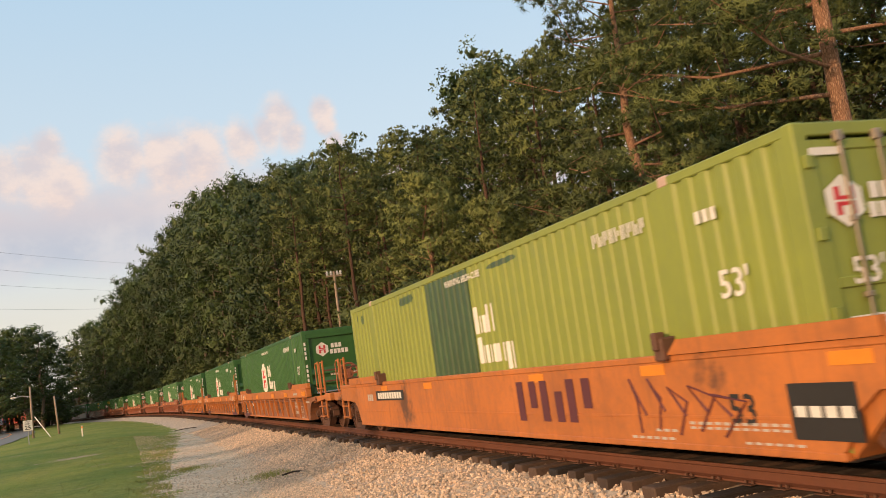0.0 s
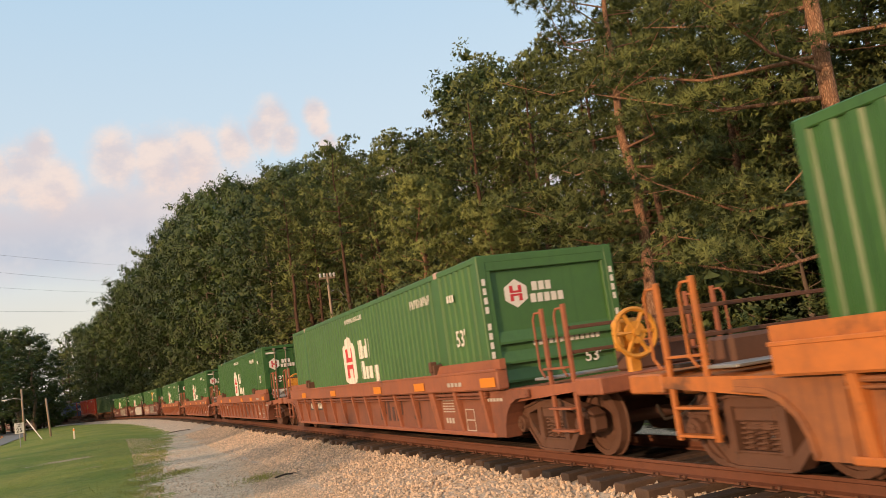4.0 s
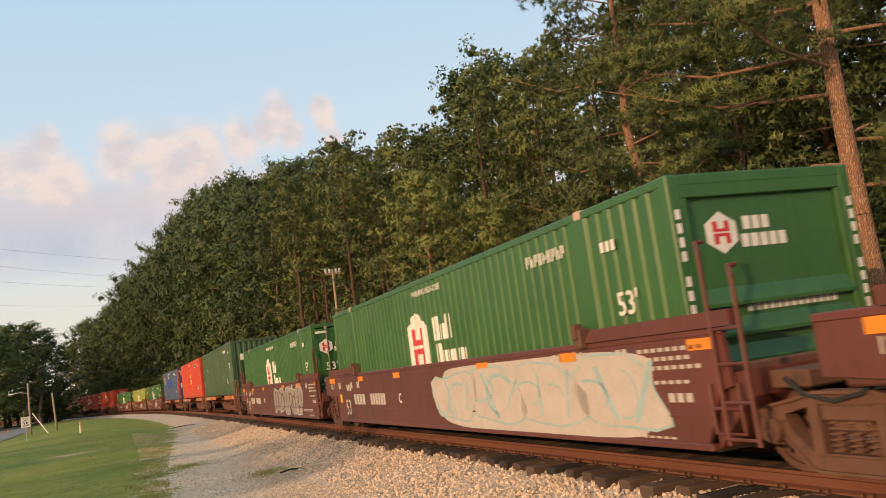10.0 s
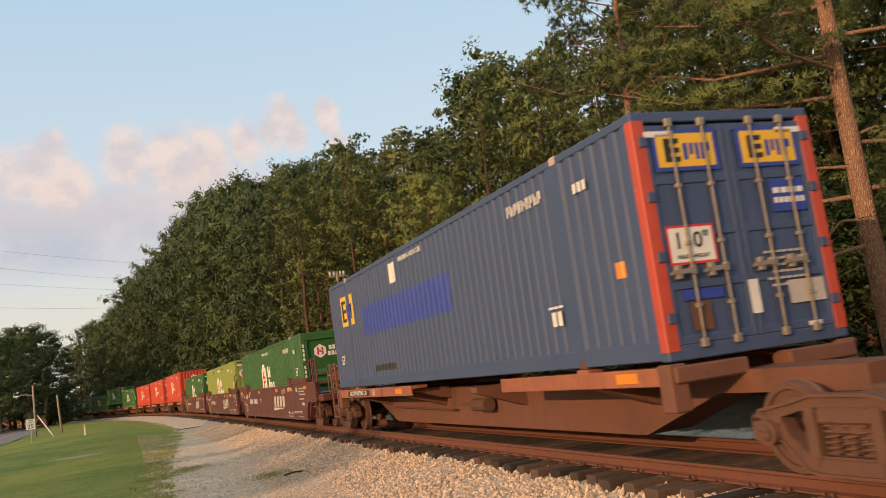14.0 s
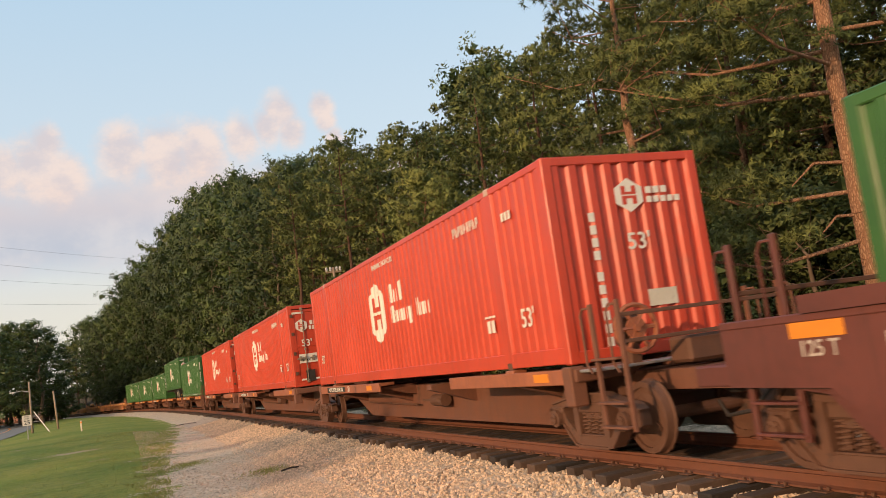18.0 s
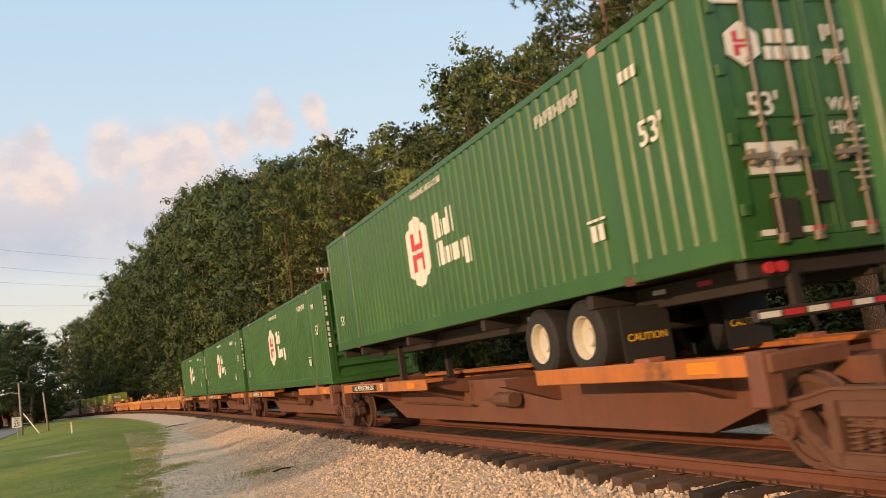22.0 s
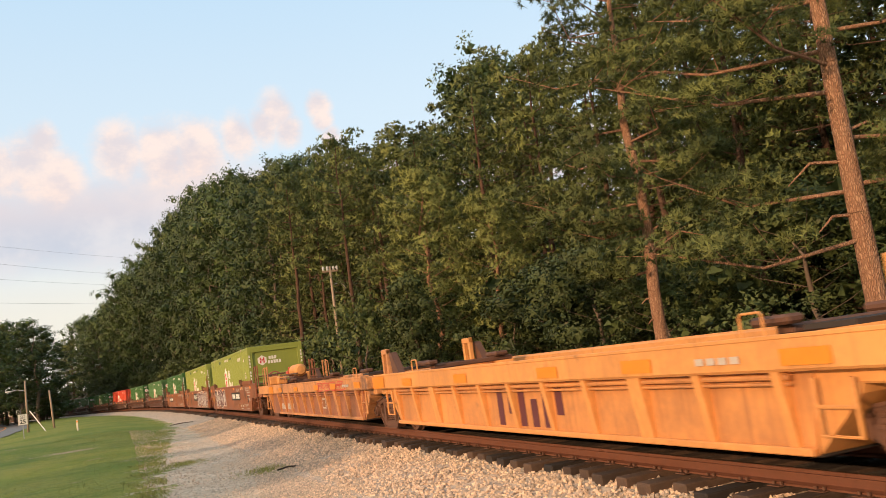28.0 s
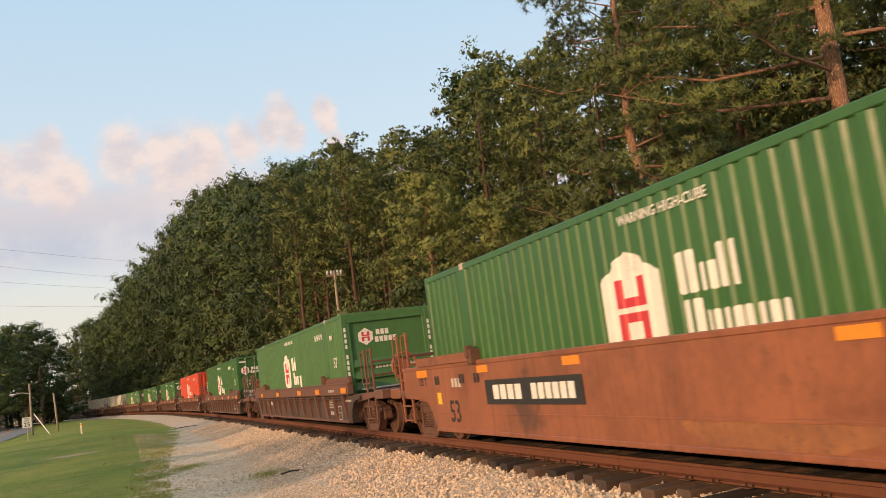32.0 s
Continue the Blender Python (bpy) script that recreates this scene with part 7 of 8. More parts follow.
def build_train():
    o_s = lambda hf, hb, a, b: well_car(ORANGE, hf, hb, "smooth", a, b, "weathered orange well car with smooth sides and dark lettering", 1.27)
    o_r = lambda hf, hb, a, b: well_car(ORANGE, hf, hb, "ribbed", a, b, "weathered orange well car with upright side ribs", 1.32)
    b_r = lambda hf, hb, a=2, b=2: well_car(BROWN, hf, hb, "ribbed", a, b, "rust-brown well car with upright side ribs", 1.34)
    d_s = lambda hf, hb, a, b: well_car(OXIDE, hf, hb, "smooth", a, b, "dark oxide-brown well car with smooth sides and spray paint", 1.50, 8.12)
    c_s = lambda hf, hb, a, b: well_car(COPPER, hf, hb, "smooth", a, b, "copper-brown well car with smooth sides and lettering", 1.50, 8.12)
    u_r = lambda hf, hb: well_car(UMBER, hf, hb, "ribbed", 2, 2, "grimy dark brown well car with upright side ribs", 1.34)
    y_r = lambda hf, hb, a, b, paint: well_car(paint, hf, hb, "ribbed", a, b, "empty faded yellow-orange well car with side ribs", 1.34, 6.0, True)
    sp = lambda hf, hb, a, b: spine_car(BROWN, hf, hb, a, b, "rusty spine car with narrow side decks")
    so = lambda hf, hb, a, b: spine_car(ORANGE, hf, hb, a, b, "rusty orange spine car with narrow side decks")
    trio = lambda k, f, b, j=9.72: (f if k == 0 else j, b if k == 2 else j, 2 if k == 0 else 0, 2 if k == 2 else 1)
    G = lambda near, paint=GREEN: container(paint, near, "badge", L_GREEN if paint is GREEN else "faded green corrugated shipping container riding in a well car")

    def Lm(near):
        box = container(LIME, near, "badge", L_LIME)
        for y, z, w, h in ((3.4, 2.62, 0.55, 0.09), (7.0, 2.55, 0.12, 0.12), (7.5, 2.58, 0.10, 0.10), (-1.6, 2.66, 0.6, 0.05)):
            painted(box, "scrape", OLIVE, [[(-w, -h * 0.4), (-w * 0.6, -h), (w * 0.5, -h * 0.8), (w, -h * 0.1), (w * 0.7, h), (-w * 0.7, h * 0.8)]], y, z)
        return box
    R = lambda near: container(RED, near, "outline", "orange-red corrugated shipping container on a spine car")
    car = o_s(11.4, 11.4, 2, 2)
    box = Lm("door")
    painted(box, "patch", OLIVE, [rect(-1.12, 1.12, -1.27, 1.25)], 0.95, 1.52, 0.009)
    unit(16.6, car, box)
    part("lettering", bar_mesh(3, 0.66, 0.58, 0.14, MAROON, True), car, on_side(-2.8, 0.80, -1.364))
    part("marking", letters("53", 0.42, BLACKMARK), car, on_side(-6.85, 0.68, -1.364))
    part("plate", shared("num_plate", BLACKMARK, lambda: Shape().box(-1.1, 1.1, -0.11, 0.11, 0, 0.003)), car, on_side(5.25, 0.97, -1.364))
    part("marking", bar_mesh(10, 0.14, 0.14, 0.05, WHITE), car, on_side(5.25, 0.97, -1.368))
    for i in range(5):
        part("spray_stroke", shared(("tag", i), MAROON, lambda: Shape().pipe([(0, 0.0, 0), (0.1 * i, 0.35, 0), (-0.12, 0.62 - 0.05 * i, 0), (0.15, 0.2, 0)], 0.022, 4)), car, on_side(-5.0 - 0.38 * i, 0.42 + 0.05 * (i % 2), -1.360))
    part("plate", shared("dplate", BLACKMARK, lambda: Shape().box(-0.4, 0.4, -0.25, 0.25, 0, 0.004)), car, on_side(-7.9, 0.68, -1.364))
    part("marking", bar_mesh(4, 0.13, 0.10, 0.05, WHITE), car, on_side(-7.9, 0.68, -1.369))
    for k, u in enumerate((39.7, 59.1, 78.5)):
        car = o_r(*trio(k, 11.6, 11.6))
        if k:
            spray(car, -6.0, 5.0 if k == 2 else -1.0, 0.40, 0.90, (ORANGE_GRIMY, BLACKMARK, BLACKMARK), 40 + k, -1.3165)
        for y, n in ((-7.55, k), (7.3, k < 2)):
            if n:
                band = part("plate", shared("black_panel", BLACKMARK, lambda: Shape().box(-0.62, 0.62, -0.35, 0.35, 0, 0.004)), car, on_side(y, 0.66, -1.3165))
                part("marking", letters("53", 0.17, WHITE), band, T(-0.3, 0.2, 0.006))
                for z in (0.04, -0.04, -0.16, -0.26):
                    part("marking", bar_mesh(3, 0.14, 0.03, 0.03, WHITE), band, T(0.1, z, 0.005))
                part("plate", shared("maroon_band", MAROON, lambda: Shape().box(-0.9, 0.9, -0.07, 0.07, 0, 0.003)), car, on_side(y * 0.96, 0.335, -1.3735))
                for d in (-0.9, -0.3, 0.4):
                    part("stripe", shared("white_stripe", WHITE, lambda: Shape().box(-0.05, 0.05, -0.12, 0.12, 0, 0.004)), car, on_side(y + d, 1.17, -1.4935))
        unit(u, car, G("louvre"))
    unit(101.9, b_r(11.7, 11.5), G("louvre", GREEN_B))
    unit(124.9, b_r(11.5, 11.7), G("door"))
    unit(148.2, b_r(11.6, 11.4), G("door"))
    unit(171.1, b_r(11.5, 12.0), G("louvre"))
    for k, u in enumerate((195.0, 214.5, 233.9)):
        car = d_s(*trio(k, 11.6, 10.9))
        part("lettering", bar_mesh(4, 0.22, 0.26, 0.06, BUFF), car, on_side(5.9, 0.85, -1.364))
        part("lettering", bar_mesh(6, 0.17, 0.26, 0.05, BUFF), car, on_side(4.2, 0.85, -1.364))
        part("marking", letters("ACB"[k], 0.30, WHITE), car, on_side(2.4, 0.85, -1.364))
        if k == 0:
            spray(car, -4.1, 0.5, 0.36, 1.40, (STONEGREY, SALMON, BLACKMARK), 60, n=4)
            spray(car, 1.8, 7.0, 0.36, 1.34, (SALMON, STONEGREY, BLACKMARK), 63, n=4)
        elif k == 1:
            field = part("spray_field", shared("spray_field", BUFF, lambda: Shape().prism([(3.5 * math.copysign(abs(math.cos(q)) ** 0.35, math.cos(q)) + 0.1 * math.sin(5 * q), 0.54 * math.copysign(abs(math.sin(q)) ** 0.3, math.sin(q))) for q in [2 * math.pi * (i + 0.5) / 32 for i in range(32)]], "z", 0, 0.0012)), car, on_side(-3.8, 0.86, -1.3615), "pale sprayed field")
            spray(car, -7.4, 0.0, 0.40, 1.36, (BUFF, TEAL, TEAL), 61, -1.364, 4)
        else:
            spray(car, -5.9, -0.1, 0.34, 1.36, (STONEGREY, TEAL, MAROON), 62, n=5)
        rear_marks(car, BUFF, -1.364, 1.50)
        box = container(GREEN, "wave", "sticker", "green corrugated container with yellow stickers riding in a well car") if k == 0 else G("louvre" if k == 1 else "door", GREEN)
        unit(u, car, box)
    unit(255.0, so(10.2, 10.2, 2, 1), container(OLIVE, "wave", "plain", "dull olive-green container with patched panels on a spine car"), 1.20)
    unit(273.45, sp(8.25, 10.35, 0, 1), container(RED, "wave", "sticker", "orange-red container with yellow stickers on a spine car"), 1.22)
    unit(294.0, sp(10.2, 10.4, 0, 2), container(BLUE, "door", "sticker", "dull blue container with yellow stickers on a spine car"), 1.22)
    for k, u in enumerate((315.4, 334.8, 354.1)):
        car = d_s(*trio(k, 11.0, 10.9))
        part("lettering", slant_bars(4, 0.44, 0.42, 0.24, BUFF), car, on_side(-2.8, 0.92, -1.364))
        part("lettering", shared("wedge", BUFF, lambda: Shape().prism([(-1.45, -0.07), (1.35, 0.05), (-1.45, 0.06)], "z", 0, 0.003)), car, on_side(-2.8, 0.62, -1.364))
        rear_marks(car, BUFF, -1.364, 1.50)
        part("lettering", bar_mesh(4, 0.2, 0.22, 0.06, BUFF), car, on_side(5.4, 0.95, -1.364))
        part("lettering", bar_mesh(6, 0.16, 0.22, 0.05, BUFF), car, on_side(3.9, 0.95, -1.364))
        part("marking", letters("BCA"[k], 0.26, WHITE), car, on_side(2.2, 0.95, -1.364))
        unit(u, car, G("louvre") if k == 0 else Lm("door") if k == 1 else G("door"))
    unit(375.5, sp(10.4, 9.1, 2, 1), R("wave"), 1.22)
    unit(395.9, sp(11.3, 8.4, 0, 1), R("door"), 1.22)
    unit(414.2, sp(9.9, 9.6, 0, 2), R("door"), 1.22)
    L_SP = "dark green corrugated container on a spine car"
    for k, u in enumerate((433.45, 451.2, 468.6, 486.1, 503.3)):
        car = so(9.6 if k == 0 else 8.85, 9.2 if k == 4 else 8.8, 2 if k == 0 else 0, 2 if k == 4 else 1)
        box = container(GREEN, ("louvre", "door", "louvre", "louvre", "louvre")[k], "badge", L_SP)
        if k == 0:
            for i in range(17):
                part("tape", shared("tape_dash", WHITE, lambda: Shape().box(-0.14, 0.14, -0.03, 0.03, 0, 0.003)), box, on_side(-7.6 + i * 0.95, 0.13, -1.298))
        unit(u, car, box, 2.06 if k == 1 else 1.22)
        if k == 1:
            MOVING.append((chassis("black road chassis with striped tape and cream wheels"), u, 1.04))
    for k, u in enumerate((522.9, 538.2, 553.5, 568.8, 584.0)):
        car = y_r(10.3 if k == 0 else 7.64, 10.6 if k == 4 else 7.64, 2 if k == 0 else 0, 2 if k == 4 else 1, YELLOW if k == 3 else DUSKY)
        part("plate", shared("orange_patch", SIGNAL, lambda: Shape().box(-0.45, 0.45, -0.13, 0.13, 0, 0.003)), car, on_side(6.9, 1.17, -1.4935))
        if k < 4:
            part("lettering", bar_mesh(3, 0.62, 0.56, 0.18, MAROON, True), car, on_side(-0.4, 0.64, -1.3165))
        if k in (2, 4):
            reservoir(car, 10.6 if k == 4 else 8.6, 1.34)
        if k == 1:
            spray(car, -5.6, -2.4, 0.38, 0.84, (YELLOW_GRIMY, OXIDE, OXIDE), 90 + k, -1.3165, 3)
        if k != 4:
            unit(u, car)
            continue
        part("lettering", bar_mesh(4, 0.20, 0.2, 0.06, BUFF), car, on_side(5.2, 0.54, -1.3205))
        part("lettering", bar_mesh(5, 0.18, 0.2, 0.06, BUFF), car, on_side(3.9, 0.54, -1.3205))
        part("plate", shared("pale_square", BUFF, lambda: Shape().box(-0.22, 0.22, -0.15, 0.15, 0, 0.003)), car, on_side(-1.6, 0.66, -1.3165))
        part("plate", shared("grey_square", ORANGE_GRIMY, lambda: Shape().box(-0.18, 0.18, -0.11, 0.11, 0, 0.003)), car, on_side(-1.6, 0.66, -1.3205))
        spray(car, -5.0, -1.5, 1.06, 1.26, (DUSKY, REDWORN, REDWORN), 95, -1.4815, 4)
        unit(u, car)
    for k, u in enumerate((605.9, 625.4, 644.8)):
        car = c_s(*trio(k, 11.3, 11.6))
        y = (-3.0, 0.45, 3.9)[k]
        if k == 1:
            part("plate", shared("wide_board", BLACKMARK, lambda: Shape().box(-1.25, 1.25, -0.27, 0.27, 0, 0.004)), car, on_side(y, 1.05, -1.364))
            part("lettering", bar_mesh(3, 0.52, 0.34, 0.12, WHITE, True), car, on_side(y, 1.05, -1.369))
        else:
            part("plate", shared("cplate", BLACKMARK, lambda: Shape().box(-1.65, 1.65, -0.2, 0.2, 0, 0.004)), car, on_side(y, 0.97, -1.364))
            part("lettering", bar_mesh(4, 0.22, 0.23, 0.06, WHITE), car, on_side(y + 0.8, 0.97, -1.369))
            part("lettering", bar_mesh(6, 0.18, 0.23, 0.05, WHITE), car, on_side(y - 0.75, 0.97, -1.369))
        part("patch", shared("rubbed_patch", ORANGE_GRIMY, lambda: Shape().prism(blob(random.Random(8), 2.4, 0.34), "z", 0, 0.0012)), car, on_side(-5.2 + 2 * k, 0.5, -1.3612))
        part("marking", letters("53", 0.45, BLACKMARK), car, on_side(-7.4, 0.80, -1.364))
        rear_marks(car, BLACKMARK, -1.364, 1.50)
        if k < 2:
            spray(car, -7.0 if k else 1.6, -0.9 if k else 6.7, 0.34, 1.44, (MAROON, WHITE, WHITE), 80 + k, n=5 if k else 4)
        unit(u, car, Lm("louvre") if k < 2 else G("louvre"))
    unit(668.2, u_r(11.6, 11.8), G("louvre", GREEN_B))
    unit(692.0, u_r(11.8, 11.5), G("door"))
    unit(715.0, u_r(11.4, 11.5), container(RED, "wave", "outline", "orange-red corrugated container riding in a well car"))
    for u, paint in ((738.0, GREEN), (760.8, GREEN), (783.6, GREEN_B), (806.4, CREAM), (829.2, CREAM), (852.0, OLIVE)):
        unit(u, u_r(11.4, 11.4), G("door" if u < 750 else "louvre", paint) if paint in (GREEN, GREEN_B) else container(paint, "door", "plain", "pale container riding in a well car" if paint is CREAM else "dull green container riding in a well car"))


build_train()




# ---- beside the line ----
def stick(sh, p0, p1, r0, r1, n=10):
    sh.rod(p0, p1, r0, n, r1)
    return sh


def utility_pole(base, h, label, lean=0.0):
    p = thing("utility_pole", label, "utility pole")
    part("shaft", stick(Shape(), (0, 0, -0.5), (lean, 0, h), 0.115, 0.085).mesh("shaft", POLE, True), p)
    p.matrix_basis = Matrix.Translation(base)
    return p


def far_things():
    # pole with a crossarm in front of the woods
    b = Vector((-7.75, 59.5, height(-7.75, 59.5)))
    p = utility_pole(b, 8.75 - b.z, "grey wooden utility pole with a crossarm and white insulators")
    top = 8.75 - b.z
    part("crossarm", Shape().box(-0.55, 0.55, -0.06, 0.06, top - 0.40, top - 0.28, 0.01).mesh("crossarm", POLE), p, T(rz=20))
    for x in (-0.48, -0.2, 0.24, 0.48):
        part("insulator", shared("insulator", CERAMIC, lambda: Shape().lathe([(0.0, 0.24), (0.05, 0.22), (0.08, 0.12), (0.04, 0.1), (0.08, 0.04), (0.03, 0.0), (0.0, 0.0)], False, 10)), p, T(rz=20) @ T(x, 0, top - 0.28) @ Matrix.Scale(1.3, 4))
    part("transformer_bracket", Shape().pipe([(0.1, 0, top - 1.3), (0.6, 0, top - 1.15), (0.9, 0, top - 1.5), (1.3, 0, top - 2.3)], 0.03, 6).mesh("transformer_bracket", GALV), p, T(rz=20))
    # lamp pole and plain pole on the lawn's far edge
    z = height(-42.1, 85.15)
    p = utility_pole((-42.1, 85.15, z), 4.75 - z, "thin wooden pole carrying a street lamp arm over the road")
    part("lamp_arm", Shape().pipe([(0, 0, 3.75 - z), (-0.8, 0, 3.95 - z), (-1.5, 0, 3.9 - z)], 0.03, 6).mesh("lamp_arm", GALV), p)
    part("lamp_head", Shape().box(-1.95, -1.4, -0.12, 0.12, 3.82 - z, 3.95 - z, 0.03).mesh("lamp_head", GALV), p)
    z = height(-40.0, 86.15)
    utility_pole((-40.0, 86.15, z), 3.55 - z, "plain brown wooden pole at the edge of the lawn", -0.25)
    # pale slanting guy guard
    g = thing("guy_wire", "pale plastic guard on a slanting guy wire", "guy wire")
    a, b = Vector((-39.7, 80.8, 1.77)), Vector((-37.6, 79.2, height(-37.6, 79.2) - 0.05))
    part("guard", stick(Shape(), a, b, 0.04, 0.04, 8).mesh("guard", WHITE), g)
    # marker post
    z = height(-28.9, 65.95)
    m = thing("marker_post", "short yellowish-white marker post in the grass", "marker post")
    part("post", Shape().box(-0.06, 0.06, -0.03, 0.03, -0.3, 0.8, 0.01).mesh("post", CREAM), m)
    part("band", Shape().box(-0.064, 0.064, -0.034, 0.034, 0.60, 0.74, 0.004).mesh("band", SIGNAL), m)
    m.matrix_basis = Matrix.Translation((-28.9, 65.95, z))
    # speed sign
    z = height(-32.0, 64.0)
    s = thing("speed_limit_sign", "white speed limit sign with black writing on a steel post", "road sign")
    s.matrix_basis = Matrix.Translation((-32.0, 64.0, z)) @ pose(0, 0, 0, 0, 0, 26)
    part("post", Shape().box(-0.03, 0.03, 0.0, 0.04, -0.4, 1.50 - z, 0.005).mesh("post", GALV), s)
    c = 1.16 - z
    part("panel", Shape().box(-0.31, 0.31, -0.012, 0.0, c - 0.38, c + 0.38, 0.004).mesh("panel", WHITE), s)
    for txt, size, dz in (("SPEED", 0.13, 0.27), ("LIMIT", 0.13, 0.12), ("25", 0.42, -0.16)):
        part("writing", letters(txt, size, BLACKMARK), s, on_end(0, c + dz, -0.016))
    # overhead wires across the sky
    for a, b, sag in (((-41.1, 80.0, 17.8), (-40.3, 113.0, 20.2), 0.5), ((-41.2, 80.0, 16.15), (-40.8, 112.8, 18.0), 0.5), ((-41.3, 79.95, 14.7), (-41.9, 112.4, 16.8), 0.5), ((-41.5, 79.9, 12.4), (-44.0, 111.6, 14.6), 0.4)):
        a, b = Vector(a), Vector(b)
        d = b - a
        a, b = a - d * 0.8, b + d * 0.6
        pts = [a.lerp(b, i / 14) - Vector((0, 0, sag * 4 * (i / 14) * (1 - i / 14))) for i in range(15)]
        w = thing("overhead_wire", "thin dark overhead wire across the sky", "wire", "overhead wires")
        part("strand", Shape().pipe(pts, 0.008, 4).mesh("strand", DARK), w)
    # road beyond the lawn
    sh = Shape()
    left, right = [], []
    for s_ in range(-40, 230, 6):
        lat = 17.0 - 1.5 * smooth(s_, 60, 140)
        pl, pr = line(s_, lat + 6.4)[0], line(s_, lat)[0]
        zz = max(height(pl.x, pl.y), height(pr.x, pr.y)) + 0.05
        left.append((pl.x, pl.y, zz))
        right.append((pr.x, pr.y, zz))
    road = tagged(new("road", sh.strip(left, right).mesh("road", ASPHALT)), "grey asphalt road beyond the lawn", "road", kind="structure")
    mid = [(Vector(a).lerp(Vector(b), 0.48) + Vector((0, 0, 0.006)), Vector(a).lerp(Vector(b), 0.52) + Vector((0, 0, 0.006))) for a, b in zip(left, right)]
    part("centre_line", Shape().strip([tuple(a) for a, _ in mid], [tuple(b) for _, b in mid]).mesh("centre_line", SIGNAL), road)
    # a dark stick on the ballast and one by the far shoulder
    for px, py, rz, ln in ((-4.35, 21.3, 35, 0.55), (-19.5, 60.5, 60, 1.6), (-18.8, 59.5, 20, 1.2)):
        st = thing("stick", "dark weathered stick lying on the gravel", "stick")
        part("wood", Shape().pipe([(-ln / 2, 0, 0.02), (0, 0.03, 0.05), (ln / 2, 0, 0.03)], 0.022, 6).mesh("wood", TIMBER), st)
        q, la = s_lat(px, py)
        zz = max(height(px, py), float(np.interp(la, [b[0] for b in BED], [b[1] for b in BED])) if la < 4.5 else -9)
        st.matrix_basis = Matrix.Translation((px, py, zz + 0.02)) @ pose(0, 0, 0, 0, 0, rz)


far_things()


# weeds in the gravel: x, y, reach up the line
WEEDS = ((-5.0, 21.8, 0.7), (-8.6, 26.6, 0.9))


def scatter_grass():
    rnd = np.random.RandomState(9)
    V, n = [], 0
    tries = 0
    while n < 30000 and tries < 400000:
        tries += 1
        s = 15 + 45 * rnd.rand() ** 1.3
        lat = 2.6 + 8 * rnd.rand()
        e = gravel_edge(s)
        p = line(s, lat)[0]
        weed = max(math.exp(-((p.x - wx) / 0.45) ** 2 - ((p.y - wy) / wl) ** 2) for wx, wy, wl in WEEDS)
        fringe = math.exp(-((lat - e) / 0.7) ** 2)
        tuft = noise.noise((s * 0.7, lat * 1.6, 3.0))
        if max(weed * 0.8, fringe * (0.3 + tuft) if lat > e - 0.3 else 0.0, 0.10 if lat > e else 0.0) < rnd.rand() * 0.9:
            continue
        z = height(p.x, p.y)
        h = rnd.uniform(0.02, 0.05) * (1.0 + 0.9 * max(weed, fringe * 0.5)) * (0.6 if lat > e + 0.8 else 1.0)
        a = rnd.uniform(0, 6.28)
        w = rnd.uniform(0.006, 0.014)
        dx, dy = math.cos(a) * w, math.sin(a) * w
        lx, ly = rnd.normal(0, 0.035, 2)
        V += [(p.x - dx, p.y - dy, z - 0.01), (p.x + dx, p.y + dy, z - 0.01), (p.x + lx, p.y + ly, z + h)]
        n += 1
    v = np.array(V)
    up = np.repeat(np.array([(0.0, -0.35, 0.94)]), len(v), axis=0)
    f = np.arange(len(v)).reshape(-1, 3)
    back = np.einsum("ij,ij->i", np.cross(v[1::3] - v[0::3], v[2::3] - v[0::3]), up[0::3]) < 0
    f[back] = f[back][:, ::-1]
    me = leaves_mesh("grass", v, f, up, GRASS_BLADE)
    return tagged(new("grass", me), "short green and straw-coloured lawn grass", "grass", kind="stuff")


scatter_grass()

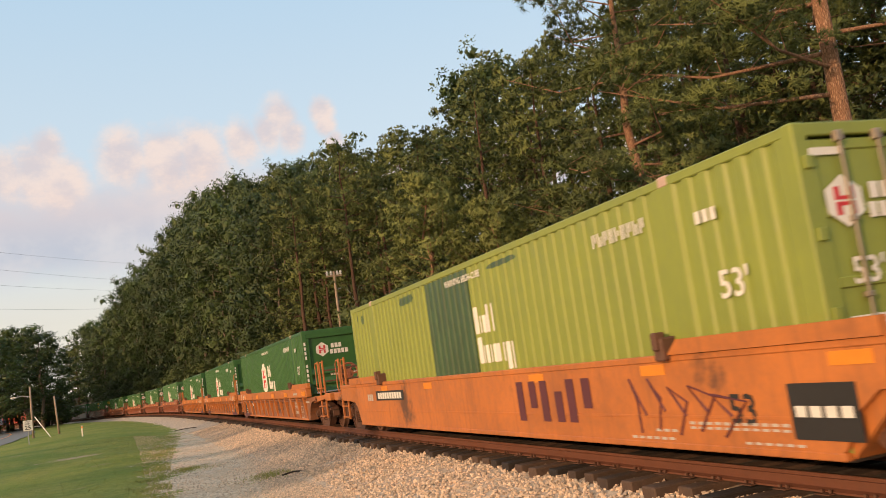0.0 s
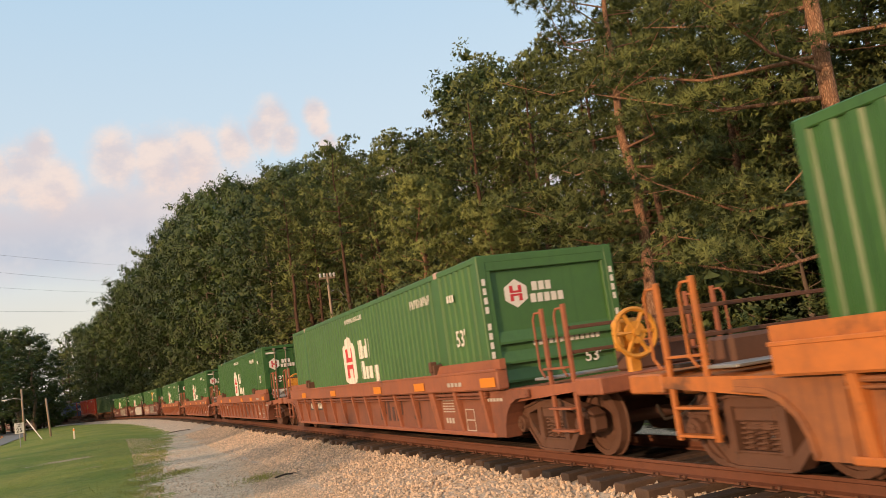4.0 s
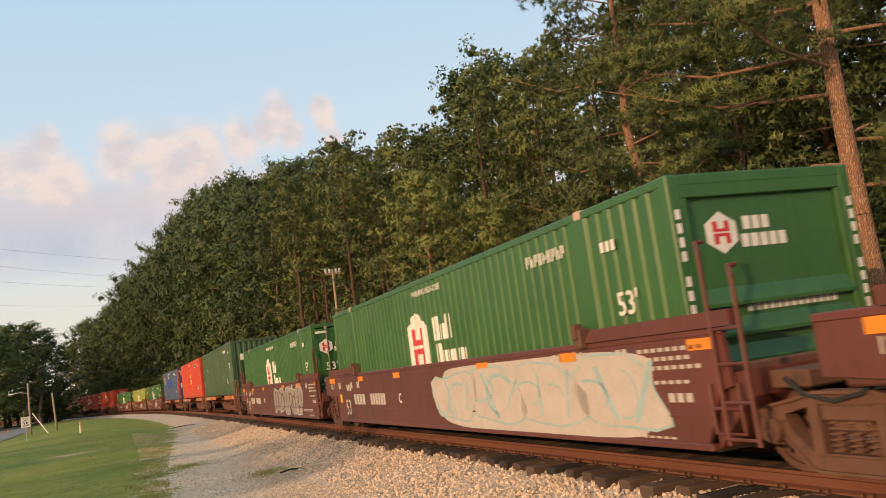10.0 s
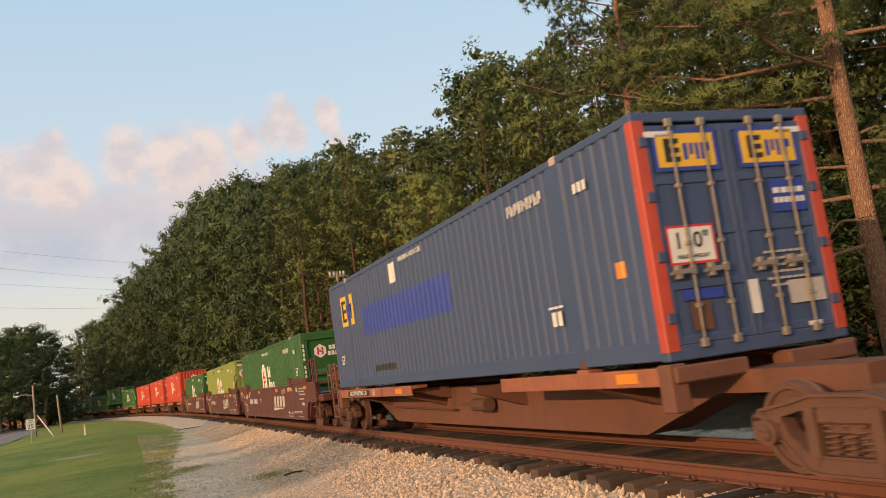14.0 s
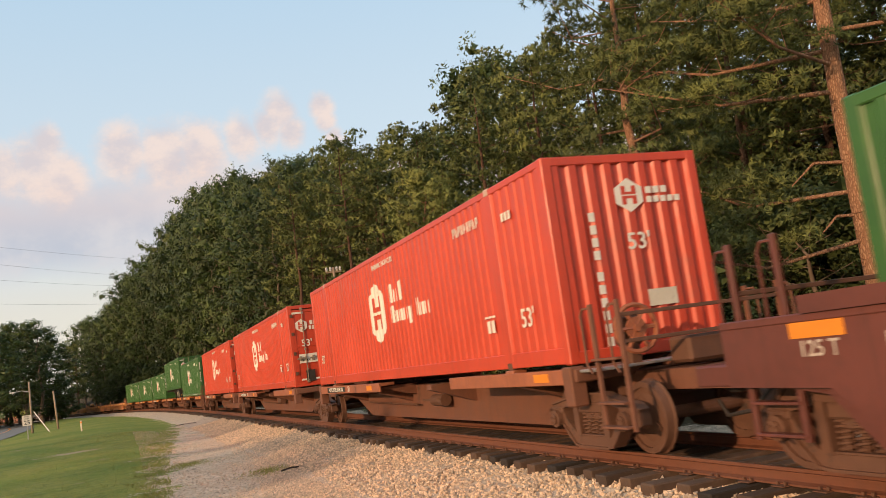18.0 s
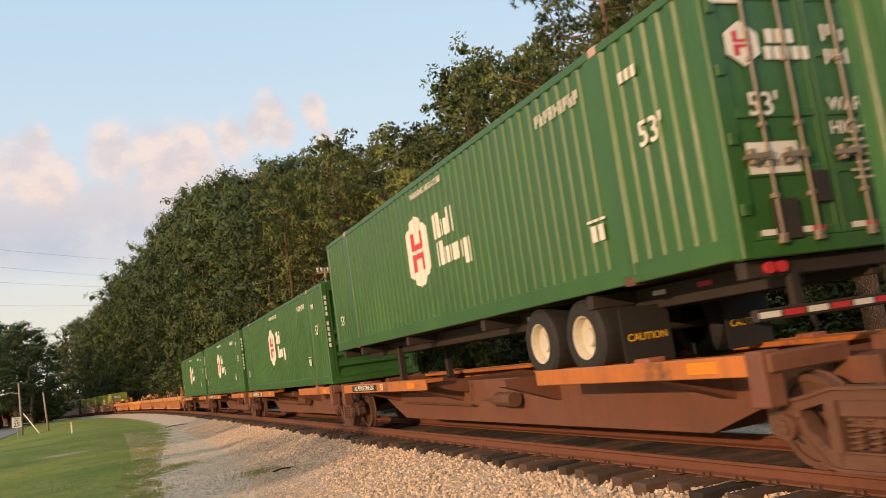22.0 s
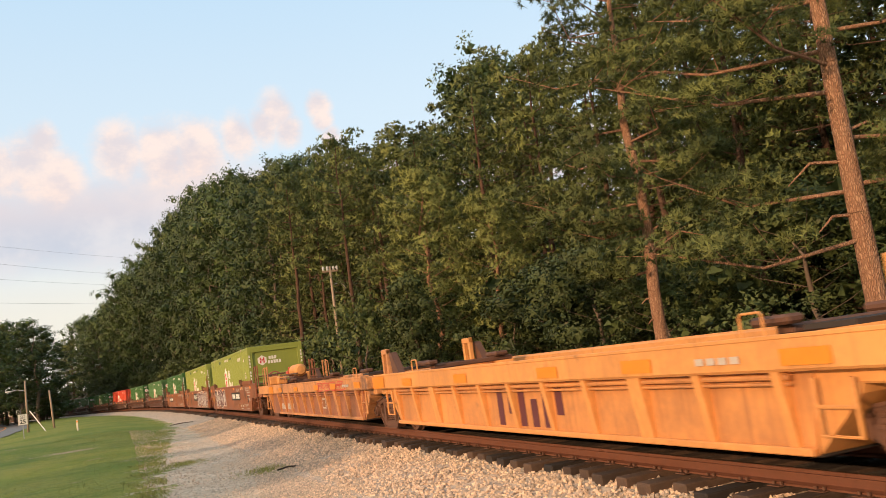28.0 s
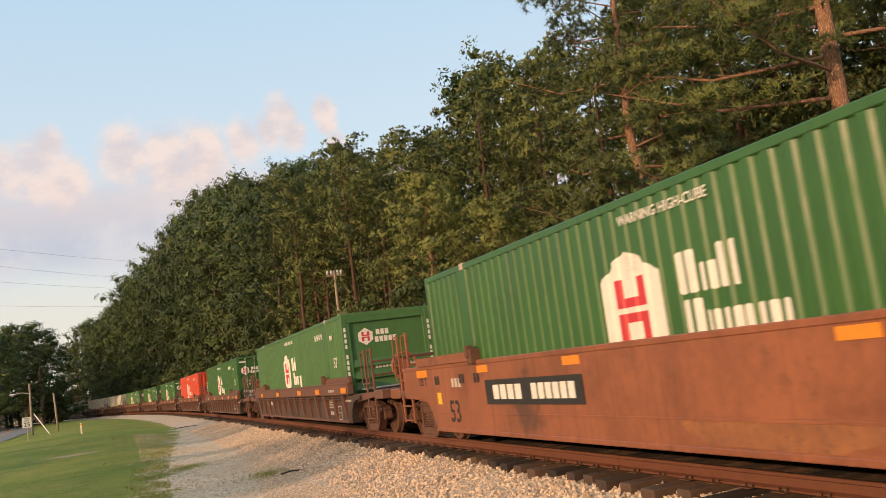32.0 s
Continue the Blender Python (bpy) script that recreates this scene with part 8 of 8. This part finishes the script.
# ---- ties: the near ones one by one, the rest joined ----
def lay_ties():
    rnd = random.Random(21)
    forms = []
    for k in range(4):
        w = 0.105 + 0.012 * k
        forms.append(Shape().box(-1.30 - 0.04 * (k % 2), 1.30 + 0.03 * k, -w, w, -0.20, 0.0, 0.008 + 0.003 * k).mesh("tie", TIMBER))
    s = 3.0
    for i in range(300):
        p, a = line(s, rnd.uniform(-0.09, 0.11), -0.178 + rnd.uniform(-0.016, 0.003))
        part("tie", forms[rnd.randrange(4)], track, Matrix.Translation(p) @ pose(0, 0, 0, 0, 0, math.degrees(a) + rnd.uniform(-2.6, 2.6)))
        part("tie_plate", shared("tie_plate", IRON, lambda: Shape().box(0.60, 0.92, -0.09, 0.09, 0, 0.012, 0.003).box(0.842, 0.872, -0.07, -0.04, 0.01, 0.045, 0.006).box(0.842, 0.872, 0.04, 0.07, 0.01, 0.05, 0.006)), track, Matrix.Translation(line(s, 0, -0.178)[0]) @ pose(0, 0, 0, 0, 0, math.degrees(a) + 180)) if i < 70 else None
        s += 0.53 + rnd.uniform(-0.045, 0.045)
    sh = Shape()
    far = [-700 + 0.8 * i for i in range(870)] + [s + 0.8 * i for i in range(900)]
    for q in far:
        p, a = line(q, 0, -0.18)
        c, d = math.cos(a), math.sin(a)
        sh.convex([(p.x + c * u - d * w, p.y + d * u + c * w, p.z + z) for u in (-1.3, 1.3) for w in (-0.11, 0.11) for z in (-0.1, 0.0)],
                  [(0, 1, 3, 2), (4, 6, 7, 5), (0, 4, 5, 1), (2, 3, 7, 6), (1, 5, 7, 3)])
    tagged(part("far_ties", sh.mesh("far_ties", TIMBER_FAR), track), kind="stuff")


lay_ties()


def motions():
    """The whole train rolls down the line, past the viewer."""
    for ob, u, lift in MOVING:
        rows = []
        for k in range(33):
            t = float(k)
            s = u - run(t)
            a, h = line(s - 6.5, 0, lift)[0], line(s + 6.5, 0, lift)[0]
            mid = (a + h) / 2
            d = h - a
            rows.append((t, pose(mid.x, mid.y, lift, 0, 0, math.degrees(math.atan2(-d.x, d.y)))))
        walk(ob, rows)
    # wheels roll while they pass close by
    where = {ob.name: u for ob, u, lift in MOVING}
    for w, car, dy in WHEELS:
        u = where[car.name] + w.parent.matrix_basis.translation.y + dy
        f0 = max(0, next((f for f in range(0, 961) if u - run(f / 30) < 34), 961))
        f1 = next((f for f in range(0, 961) if u - run(f / 30) < 5), 960)
        if f0 >= 960 or f1 <= f0:
            continue
        seat = w.matrix_basis.copy()
        rows = [(0.0, seat)] if f0 > 0 else []
        rows += [(f / 30, seat @ Matrix.Rotation((run(f / 30) - run(f0 / 30)) / WHEEL_R, 4, "X")) for f in range(f0, f1 + 1)]
        if f1 < 960:
            rows.append((32.0, rows[-1][1]))
        walk(w, rows)


motions()
